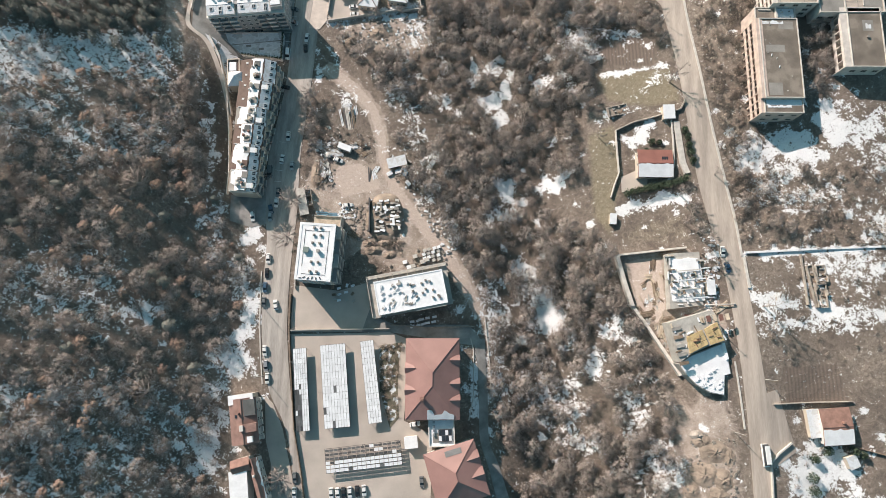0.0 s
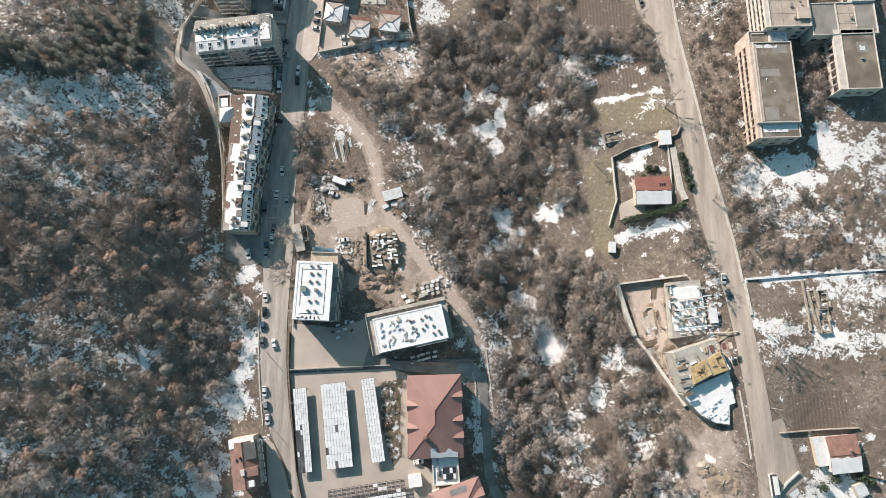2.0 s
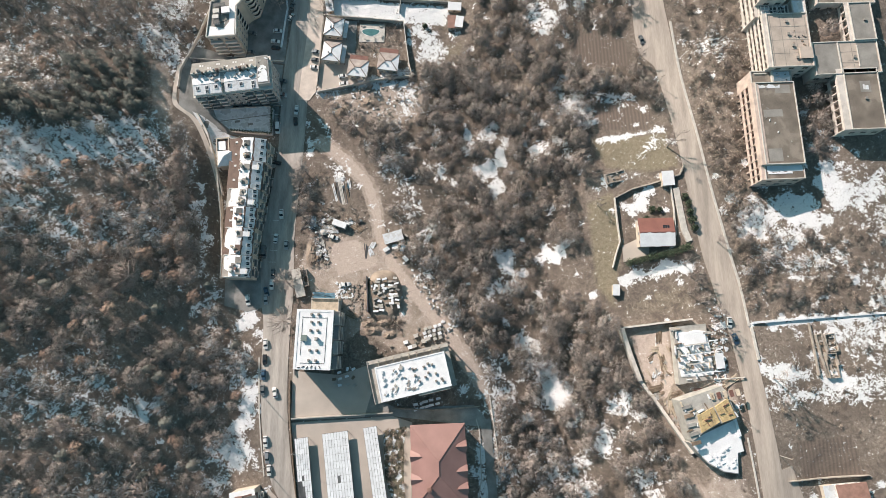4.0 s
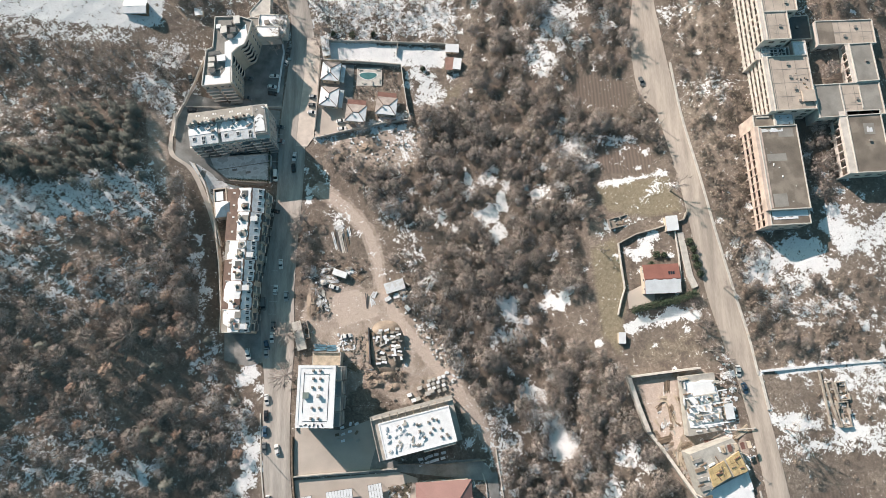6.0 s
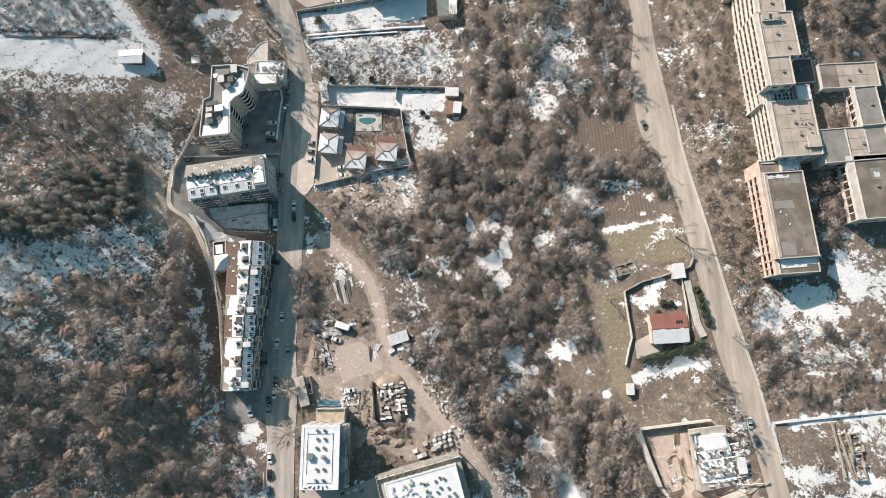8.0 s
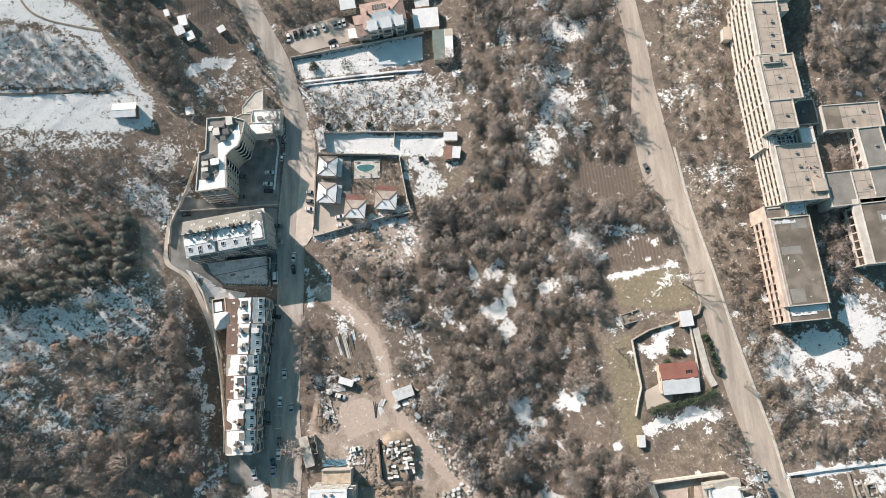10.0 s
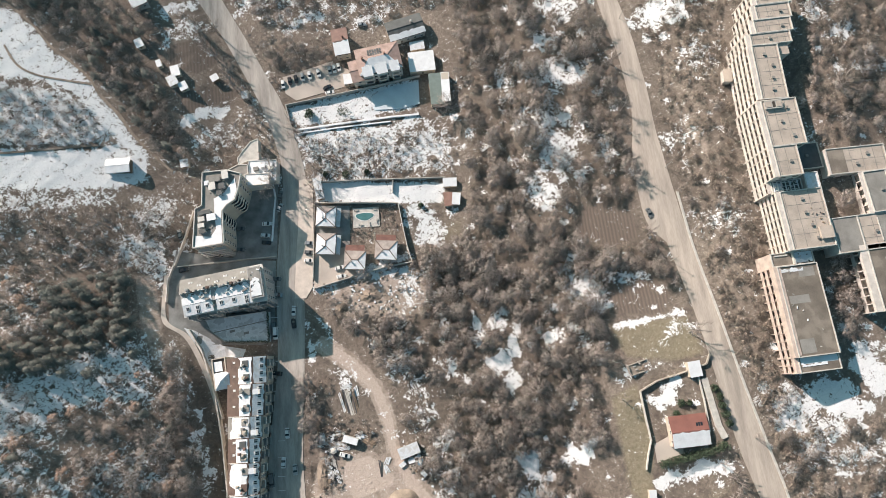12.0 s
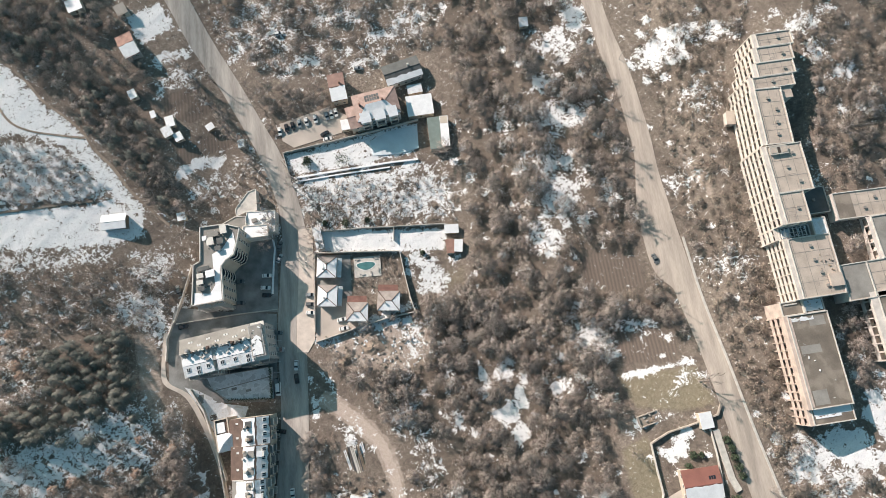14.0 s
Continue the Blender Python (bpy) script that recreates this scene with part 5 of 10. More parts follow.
# car ports roofed with snowy panels
def carport(cx, cy, w, d, ang, cols, rows, label, bare=0.0, gap=0.10, high=2.6, material=None, slats=False):
    e = thing("car_port", cx, cy, ang, label, "car port", "hotel car ports")
    f = Build()
    for i in range(rows + 1):
        y = -d / 2 + i * d / rows
        f.box(0, y, high - 0.16, w, 0.12, 0.14)
    for x in (-w / 2, 0, w / 2):
        f.box(x, 0, high - 0.30, 0.14, d, 0.14)
    part("frame", f, DARKMETAL, e)
    for x in (-w / 2 + 0.3, w / 2 - 0.3):
        k = max(3, int(d / 5))
        for i in range(k + 1):
            part("post", shared(("post", high), lambda: Build().box(0, 0, -0.8, 0.16, 0.16, high + 0.5).mesh("post", METAL)), None, e, m=pose(x, -d / 2 + 0.3 + i * (d - 0.6) / k, 0))
    pw, pd = w / cols, d / rows
    if not slats:
        part("roof_sheet", Build().box(0, 0, high - 0.05, w - 0.1, d - 0.1, 0.05), GREYROOF, e)
    me = shared(("panel", round(pw, 2), round(pd, 2), gap, slats), lambda: Build().box(0, 0, 0, pw - (0.18 if slats else gap), pd * 0.78 if slats else pd - 0.06, 0.07).mesh("panel", material or SOLAR))
    me_bare = shared(("bare_panel", round(pw, 2), round(pd, 2), gap, slats), lambda: Build().box(0, 0, 0, pw - (0.18 if slats else gap), pd * 0.55 if slats else pd - 0.12, 0.05).mesh("panel", SOLARBARE))
    pick = random.Random(cols * 7 + rows)
    for i in range(cols):
        for j in range(rows):
            open_one = pick.random() < ((0.06 if j < rows * 0.5 else 0.9) if slats else bare * (1.6 if i < cols * 0.5 and j < rows * 0.55 else 0.04))
            part("panel", me_bare if open_one else me, None, e, m=pose(-w / 2 + (i + 0.5) * pw, -d / 2 + (j + 0.5) * pd, high + 0.02))
    return e


carport(*footprint(-55.1, -21.2, 5.3, 32.4, 5.2), 6, 16, "long car port with half-melted snow on its panels", 0.45)
carport(*footprint(-41.7, -19.7, 10.1, 32.7, 5.5), 9, 12, "wide car port roofed with snow-covered panels", 0.04)
carport(*footprint(-27.3, -18.0, 5.3, 32.5, 7.7), 5, 14, "long car port roofed with snow-covered panels")
carport(*footprint(-29.5, -47.0, 29.9, 9.3, 6.9), 17, 6, "open slatted car port with strips of snow", 0.2, slats=True)

# kiosk and planter by the hotel
cx, cy, w, d, ang = footprint(-10.9, -41.4, 4.7, 4.1, 5.5)
e = thing("kiosk", cx, cy, ang, "small white flat-roofed kiosk in the car park", "kiosk")
walls(e, w, d, 2.8, RENDERW, sink=0.6)
part("roof", Build().box(0, 0, 2.8, w + 0.5, d + 0.5, 0.2), SNOW, e)


# terraced apartment row with mansard dormers
def slope_window(roof, m):
    """A dark double window in a pale frame, lying in a steep roof slope."""
    frame_me = shared("slope_frame", lambda: Build().box(0, 0, 0, 1.7, 1.5, 0.22).mesh("window", FRAMEW))
    w = part("window", frame_me, None, roof, m=m)
    pane = shared("slope_pane", lambda: Build().box(0, 0, 0, 1.3, 0.52, 0.03).mesh("pane", GLASS))
    for q in (-0.34, 0.34):
        part("pane", pane, None, w, m=pose(0, q, 0.222))


def terrace_unit(cx, cy, w, d, ang, h, seed, roof_mat, label, deep=False, east_snow=1.0):
    """One house of the row: tall street front to the east with balconies, snowy dormered slope, brown back slope."""
    e = thing("terraced_house", cx, cy, ang, label, "apartment building", "terraced apartment row")
    r = random.Random(seed)
    walls(e, w, d, h, RENDERB)
    storeys = 4
    facade(e, w, d, h, storeys, "E", 3.0, (1.3, 1.5))
    facade(e, w, d, h, storeys, "W", 4.0)
    n = max(2, int(d / 4))
    for s in range(storeys):
        for i in range(n):
            if (i + s + seed) % 2:
                balcony(e, w / 2, -d / 2 + (i + 0.5) * d / n, s * h / storeys + 0.2, 90, 2.8, 1.3, RENDERW if seed % 2 else RENDERG)
    rise = 2.5
    xa, xb = -w * 0.04, w * 0.20  # the flat top between back slope and street slope
    W0, W1 = -w / 2 - 0.4, w / 2 + 0.5

    def top(x, y=0):
        return h + rise * (min(1, (x - W0) / (xa - W0)) if x < xa else 1 if x < xb else (W1 - x) / (W1 - xb))

    b = Build()
    b.slab([(W0, -d / 2, h), (xa, -d / 2, h + rise), (xa, d / 2, h + rise), (W0, d / 2, h)], 0.25)
    b.slab([(xa, -d / 2, h + rise), (xb, -d / 2, h + rise), (xb, d / 2, h + rise), (xa, d / 2, h + rise)], 0.25)
    b.slab([(xb, -d / 2, h + rise), (W1, -d / 2, h), (W1, d / 2, h), (xb, d / 2, h + rise)], 0.25)
    roof = part("roof", b, roof_mat, e, "tiled roof with snow on its street side")
    g = Build()
    for y in (-d / 2 + 0.2, d / 2 - 0.2):
        g.slab([(-w / 2, y - 0.1, h - 0.05), (w / 2, y - 0.1, h - 0.05), (w / 2, y + 0.1, h - 0.05), (-w / 2, y + 0.1, h - 0.05)], 0.3)
        g.face((-w / 2, y, h - 0.05), (w / 2, y, h - 0.05), (xb, y, h + rise - 0.1), (xa, y, h + rise - 0.1))
    part("gable", g, RENDERW, e)
    part("fire_wall", Build().box(0, -d / 2, h - 1, w * 0.8, 0.3, rise + 0.5).box(-w * 0.3, -d / 2, h - 1, w * 0.35, 0.34, rise * 0.7), RENDERW, e)
    steps = max(5, int(d / 1.1))
    ys = [-d / 2 + 0.2 + i * (d - 0.4) / steps for i in range(steps + 1)]
    deep = w * (0.14, 0.10, 0.40, 0.20, 0.42, 0.43)[seed - 1]
    flat = [(xb - 0.1 - r.uniform(0, 0.5), y) for y in ys]
    reach = [deep * r.choice((0.5, 0.85, 1.0, 1.0)) for _ in ys]
    back = [(xa - reach[i // 3] + r.uniform(-0.2, 0.2), y) for i, y in enumerate(ys)]
    part("snow_cover", snow_sheet(Build(), flat, [(xa, y) for y in ys], top, 0.16), SNOW, roof, "white snow on the flat of the roof")
    part("snow_cover", snow_sheet(Build(), [(xa, y) for y in ys], back, top, 0.16), SNOW, roof, "white snow on the back slope")
    part("snow_cover", snow_sheet(Build(), [(W1 - 0.1 - r.uniform(0, 0.7), y) for y in ys], [(xb + 0.1 + r.uniform(0, 0.4), y) for y in ys], top, 0.12), OLDSNOW, roof, "thin snow on the steep street slope")
    nd = max(2, int(d / 5.0))
    for i in range(nd):
        y = -d / 2 + (i + 0.5) * d / nd
        x = (xb + W1) / 2 + 0.3
        steep = math.degrees(math.atan2(rise, W1 - xb))
        for q in (-0.25, 0.25):
            slope_window(roof, pose(x + r.uniform(-0.2, 0.5), y + q * d / nd, h + rise * 0.42, 0, steep, 0))
        if (i + seed) % 3 == 0:
            dm = part("dormer", Build().box(x - 0.6, y, h + 0.4, 2.6, 1.8, 2.3), RENDERW, e, "small white dormer")
            part("dormer_roof", Build().slab([(x - 2.0, y - 1.05, h + 2.95), (x + 0.85, y - 1.05, h + 2.6), (x + 0.85, y + 1.05, h + 2.6), (x - 2.0, y + 1.05, h + 2.95)], 0.2), SNOW, dm)
            window_at(dm, x + 0.7, y, h + 0.9, 90, 1.3, 1.2)
    for i in range(5):
        cxx = r.uniform(xa - 1.5, xb - 0.5)
        chimney(e, cxx, r.uniform(-d / 2 + 1, d / 2 - 1), top(cxx), r.uniform(0.7, 1.5), r.choice((0.6, 0.8, 1.1)), r.choice((RENDERW, CLAYTILE, RENDERB, TARPALE)))
    for i in range(2):
        part("roof_terrace", Build().box(xa + r.uniform(0.5, 2), -d / 4 + i * d / 2, h + rise - 0.1, 2.4, 2.6, 0.5), r.choice((TARPALE, BROWNROOF, GREYROOF)), roof)
        part("skylight", Build().box(-w * 0.3, -d / 4 + i * d / 2 + 0.8, top(-w * 0.3) - 0.3, 1.0, 0.8, 0.55), FRAMEW, roof)
    return e


terrace_unit(*footprint(-80.7, 114.8, 15.4, 10.9, -2.0), 11.0, 1, BROWNROOF, "terraced apartment house with brown tiled mansard roof and snow")
terrace_unit(*footprint(-81.1, 103.3, 14.3, 12.5, -3.9), 11.0, 2, BROWNROOF, "terraced apartment house with snowy dormers and brown roof")
terrace_unit(*footprint(-81.7, 93.0, 12.9, 8.1, -3.8), 10.6, 3, TARPALE, "terraced apartment house with snow-covered roof terrace")
terrace_unit(*footprint(-82.0, 84.4, 12.1, 9.1, -3.8), 10.8, 4, BROWNROOF, "terraced apartment house with brown back roof and snow")
terrace_unit(*footprint(-82.5, 74.1, 11.5, 11.7, -3.8), 10.2, 5, BROWNROOF, "terraced apartment house almost wholly snow-covered")
terrace_unit(*footprint(-82.5, 63.7, 11.1, 9.1, -3.8), 9.8, 6, TARPALE, "last terraced apartment house with white snowy roof")
# round stair tower at the head of the row
cx, cy, w, d, ang = footprint(-91.7, 115.3, 5.5, 12.1, 4.1)
e = thing("corner_wing", cx, cy, ang, "low wing of the row with a grey hipped turret and snow", "apartment building")
walls(e, w, d, 8.5, RENDERB)
flat_roof(e, w, d, 8.5, BROWNROOF, rim=0.7, rim_mat=RENDERB)
part("snow_cover", Build().box(-0.5, d / 2 - 3.4, 8.7, w * 0.6, 4.0, 0.3), SNOW, e)
hip_roof(e, w * 1.25, w * 1.15, 9.2, 3.0, OLDSNOW, 0.3, cx=1.2, cy=-d / 2 + w / 2, snow=True, label="snowy hipped turret roof")
for q in (-1.2, 1.2):
    part("skylight", Build().box(1.2 + q, -d / 2 + 1.2, 9.7, 0.8, 0.9, 0.8), GLASS, e)
facade(e, w, d, 8.2, 3, "W", 3.0)

# the large block with dormered roof terraces
cx, cy, w, d, ang = footprint(-87.7, 148.4, 33.6, 14.7, 5.1)
e = thing("apartment_block", cx, cy, ang, "large grey-beige apartment block with snowy dormered roof terraces", "apartment building", z=-10.0)
h = 15.5
walls(e, w, d, h, RENDERG)
facade(e, w, d, h, 5, "SENW", 3.0, (1.5, 1.6))
for s in range(5):
    for i in range(8):
        if i not in (3, 4):
            balcony(e, -w / 2 + (i + 0.5) * w / 8, -d / 2, s * 3.1 + 0.2, 0, 3.4, 1.4, RENDERG if i % 2 else RENDERW)
part("floor_slab", Build().box(0, 0, h, w + 1.0, d + 1.0, 0.3), RENDERW, e)
ridge_y = d * 0.10
roof = part("roof", Build().slab([(-w / 2, ridge_y, h + 4.0), (w / 2 - 5, ridge_y, h + 4.0), (w / 2 - 5, d / 2 + 0.4, h + 1.2), (-w / 2, d / 2 + 0.4, h + 1.2)], 0.3), TARPALE, e, "pale grey roof slope with rooflights")
part("roof_wall", Build().box(-2.5, ridge_y + (d / 2 - ridge_y) / 2, h + 0.3, w - 5.4, d / 2 - ridge_y - 0.4, 0.9), RENDERG, e)
front_y = -d / 2 + 3.8
part("roof_terrace", Build().box(-2.5, (front_y + ridge_y) / 2, h + 0.304, w - 5.2, ridge_y - front_y, 2.5), RENDERG, e)
part("roof_wall", Build().box(-2.5, ridge_y, h + 2.8, w - 5.2, 0.3, 1.25), RENDERW, e)
rr = random.Random(9)
groups = ((-w / 2 + 0.4, -w / 2 + 12.5), (-w / 2 + 14.0, -w / 2 + 28.5))
for gi, (x0, x1) in enumerate(groups):
    slope = part("street_slope", Build().slab([(x0, -d / 2 - 0.4, h + 2.2), (x1, -d / 2 - 0.4, h + 2.2), (x1, front_y, h + 2.9), (x0, front_y, h + 2.9)], 0.3), OLDSNOW, e, "pale lower roof slope with dormers")
    part("roof_wall", Build().box((x0 + x1) / 2, (front_y - d / 2) / 2, h + 0.3, x1 - x0, front_y + d / 2, 1.85), RENDERW, e)
    for k in range(3):
        x = x0 + 2.1 + k * (x1 - x0 - 4.2) / 2
        low = math.degrees(math.atan2(0.7, front_y + d / 2 + 0.4))
        slope_window(slope, pose(x, (front_y - d / 2 - 0.4) / 2 + 0.5, h + 2.62, 0, low, -90))
        if k == 1 + gi:
            slope_window(slope, pose(x, -d / 2 + 0.6, h + 2.38, 0, low, -90))
    n = 12
    lo = [(x0 + (x1 - x0) * i / n, front_y + 0.1) for i in range(n + 1)]
    hi = [(x0 + (x1 - x0) * i / n, ridge_y - 0.3 - rr.choice((0, 0.2, 1.2, 2.0))) for i in range(n + 1)]
    part("snow_cover", snow_sheet(Build(), lo, hi, lambda x, y: h + 2.8, 0.22), SNOW, e, "white snow on the roof terrace")
    for k in range(6):
        bx, by = rr.uniform(x0 + 1, x1 - 1), rr.uniform(front_y + 0.8, ridge_y - 0.8)
        part("terrace_box", Build().box(bx, by, h + 2.8, rr.uniform(0.6, 1.5), rr.uniform(0.5, 1.2), rr.uniform(0.5, 1.4), rr.uniform(0, 40)), rr.choice((TARPALE, TIMBER, BROWNROOF, RENDERW)), e)
up = part("roof_storey", Build().box(w / 2 - 2.6, 0, h + 0.3, 5.0, d - 2, 3.0).box(w / 2 - 2.6, 0, h + 3.3, 5.4, d - 1.6, 0.2), RENDERG, e)
part("storey_roof", Build().box(w / 2 - 2.6, 0, h + 3.504, 4.6, d - 2.4, 0.1), TARPALE, up)
for k in range(4):
    window_at(up, w / 2 - 0.1, -d / 2 + 3 + k * 2.8, h + 1.0, 90, 1.4, 1.5)
for i in range(16):
    chimney(e, -w / 2 + 2 + i * (w - 9) / 15, ridge_y + rr.uniform(-0.3, 0.9), h + 3.7, rr.uniform(0.8, 1.5), rr.choice((0.6, 0.75, 1.0)), rr.choice((RENDERW, RENDERG, TARPALE, BROWNROOF)))
kk = 2.8 / (d / 2 + 0.4 - ridge_y)
for i in range(7):
    for q in (0, 1.0):
        x = -w / 2 + 4 + i * (w - 12) / 6 + q
        y = ridge_y + (2.2 if i % 2 else 4.0)
        part("rooflight", shared("block_rooflight", lambda: Build().box(0, 0, -0.3, 0.7, 0.9, 0.45).mesh("rooflight", FRAMEW)), None, roof, m=pose(x, y, h + 4.0 - (y - ridge_y) * kk))
rubbish(e, 26, -w / 2 + 2, w / 2 - 7, ridge_y - 2.5, ridge_y - 0.3, h + 2.85, 61, (TIMBER, BROWNROOF, TARPALE, RENDERW, DARKMETAL))
rubbish(up, 14, w / 2 - 4.6, w / 2 - 0.8, -d / 2 + 2, d / 2 - 2, h + 3.6, 62, (TARPALE, DARKMETAL, SNOW, SNOW))
part("snow_cover", Build().prism([(w / 2 - 4.8, -d / 2 + 1.6), (w / 2 - 0.6, -d / 2 + 1.6), (w / 2 - 0.8, 1.0), (w / 2 - 2.4, 2.2), (w / 2 - 4.6, 0.4)], h + 3.604, h + 3.74), SNOW, up)
# its parking deck
poly = [(-103.1, 138.6), (-73.5, 139.3), (-73.5, 126.2), (-92.0, 128.3)]
CLEAR.append(poly)
e = thing("parking_deck", *poly[0], 0, "pale concrete parking deck with planted edge", "parking deck", z=0.0)
px, py = poly[0]
loc = [(x - px, y - py) for x, y in poly]
part("deck", Build().prism(loc, -16, -6.2), DECK, e, "grey-white deck with thin snow")
for (x0, y0), (x1, y1) in zip(loc, loc[1:] + loc[:1]):
    ln = math.hypot(x1 - x0, y1 - y0)
    part("parapet", Build().box((x0 + x1) / 2, (y0 + y1) / 2, -6.196, ln, 0.25, 0.55, math.degrees(math.atan2(y1 - y0, x1 - x0))), KERB, e)
part("joint", Build().box((loc[0][0] + loc[1][0]) / 2, (loc[0][1] + loc[2][1]) / 2 + 1.5, -6.196, 31, 0.35, 0.05, 6), TARPALE, e)
part("drain_cover", Build().box(14, -6, -6.196, 2.2, 1.0, 0.08, 6), TARPALE, e)
part("drain_cover", Build().box(20, -7.5, -6.196, 2.2, 1.0, 0.08, 6), TARPALE, e)
rr = random.Random(21)
clump = Build()
for i in range(26):
    c = Vector((rr.gauss(0, 0.35), rr.gauss(0, 0.35), rr.uniform(0, 0.9)))
    u = Vector((rr.gauss(0, 1), rr.gauss(0, 1), rr.gauss(0, 1))).normalized() * 0.3
    v = u.cross(Vector((rr.gauss(0, 1), rr.gauss(0, 1), rr.gauss(0, 1)))).normalized() * 0.3
    clump.face(c - u, c + v, c + u)
clump = clump.mesh("planting", HEDGE)
for (x0, y0), (x1, y1) in ((loc[1], loc[2]), (loc[2], loc[3])):
    for i in range(15):
        t = (i + 0.5) / 15
        part("planting", clump, None, e, m=pose(x0 + (x1 - x0) * t, y0 + (y1 - y0) * t, -5.7, 0, 0, 40 * i))

# the curved block
poly = [(-100.1, 168.2), (-87.0, 168.8), (-87.0, 176.5), (-87.0, 183.3), (-85.0, 185.5), (-81.5, 187.5), (-79.7, 192.7), (-78.3, 198.8), (-84.4, 201.2), (-94.8, 201.3), (-95.6, 186.5), (-98.5, 185.3)]
CLEAR.append(poly)
px, py = sum(p[0] for p in poly) / len(poly), sum(p[1] for p in poly) / len(poly)
loc = [(x - px, y - py) for x, y in poly]
e = thing("apartment_block", px, py, 0, "white apartment block with curved balconies and snowy roof terraces", "apartment building", z=-11.0)
part("wall", Build().prism(loc, -4, 15.5), RENDERB, e)
part("roof", Build().prism([(x * 0.985, y * 0.985) for x, y in loc], 15.504, 15.7), TARPALE, e, "grey roof terrace with snow")
tot = len(loc)
for i, ((x0, y0), (x1, y1)) in enumerate(zip(loc, loc[1:] + loc[:1])):
    ln, a = math.hypot(x1 - x0, y1 - y0), math.degrees(math.atan2(y1 - y0, x1 - x0))
    part("parapet", Build().box((x0 + x1) / 2, (y0 + y1) / 2, 15.5, ln + 0.3, 0.35, 1.0, a), RENDERW, e)
    nwin = int(ln / 3)
    for s in range(5):
        for k in range(nwin):
            t = (k + 0.5) / nwin
            window_at(e, x0 + (x1 - x0) * t, y0 + (y1 - y0) * t, 0.9 + s * 3.0, a, 1.5, 1.5)
for q, r0 in (((-88.7, 180.8), 2.7), ((-82.7, 188.4), 2.4)):
    for s in range(5):
        n = 14
        ring = [(q[0] - px + r0 * math.cos(2 * math.pi * i / n), q[1] - py + r0 * math.sin(2 * math.pi * i / n)) for i in range(n)]
        bal = part("curved_balcony", Build().prism(ring, 1.5 + s * 3.0, 2.5 + s * 3.0), RENDERW, e)
        part("floor_slab", Build().prism([(x * 0.98 + 0.02 * (q[0] - px), y * 0.98 + 0.02 * (q[1] - py)) for x, y in ring], 2.504 + s * 3.0, 2.52 + s * 3.0), GLASS, bal)
snowp = [(x - px, y - py) for x, y in [(-99.3, 168.5), (-87.7, 169.2), (-87.7, 176.4), (-87.6, 183.2), (-85.2, 185.9), (-82.0, 187.9), (-80.5, 192.2), (-81.1, 197.3), (-83.4, 194.3), (-86.0, 190.9), (-90.5, 188.9), (-90.4, 181.6), (-90.0, 175.5), (-92.4, 172.2), (-98.9, 173.4)]]
part("snow_cover", Build().prism(snowp, 15.7, 15.95), SNOW, e, "white snow on the terrace")
rr = random.Random(12)
for (x, y), (sx, sy) in (((-6.2, -3.4), (5, 1.3)), ((-7.4, -6.2), (2.4, 1.6)), ((-7.6, -9.0), (2.4, 1.4)), ((-3.2, -5.8), (3.4, 2.6)), ((-7.2, -11.6), (2.4, 1.4)), ((-1, 11), (4, 2)), ((-2.4, 8), (2.6, 3)), ((1.8, 7.6), (2.2, 2.2)), ((3.4, 12.5), (2.4, 3.4)), ((0.6, 4.6), (2.0, 1.6)), ((-4.6, 9.6), (1.6, 1.6))):
    pl = part("roof_hut", Build().box(x, y, 15.7, sx, sy, 1.5, 5), RENDERG, e, "small grey rooftop hut")
    part("hut_roof", Build().box(x, y, 17.2, sx + 0.4, sy + 0.4, 0.2, 5), rr.choice((TARPALE, SNOW, RENDERW, GREYROOF)), pl)
rubbish(e, 22, -8.0, -3.0, -14.0, -3.0, 15.7, 63, (TARPALE, DARKMETAL, RENDERW, RENDERW, TIMBER))
rubbish(e, 22, -4.0, 4.0, 3.0, 13.0, 15.7, 64, (TARPALE, DARKMETAL, RENDERW, RENDERW, TIMBER))
(x0, y0), (x1, y1) = loc[0], loc[1]
a = math.degrees(math.atan2(y1 - y0, x1 - x0))
for s in range(5):
    for t in (0.27, 0.75):
        bal = part("balcony", Build().box(x0 + (x1 - x0) * t, y0 - 0.75, 0.1 + s * 3.0, 5.4, 1.5, 0.18, a), RENDERW, e)
        part("balcony_front", Build().box(x0 + (x1 - x0) * t, y0 - 1.45, 0.28 + s * 3.0, 5.4, 0.12, 0.95, a), RENDERW, bal)
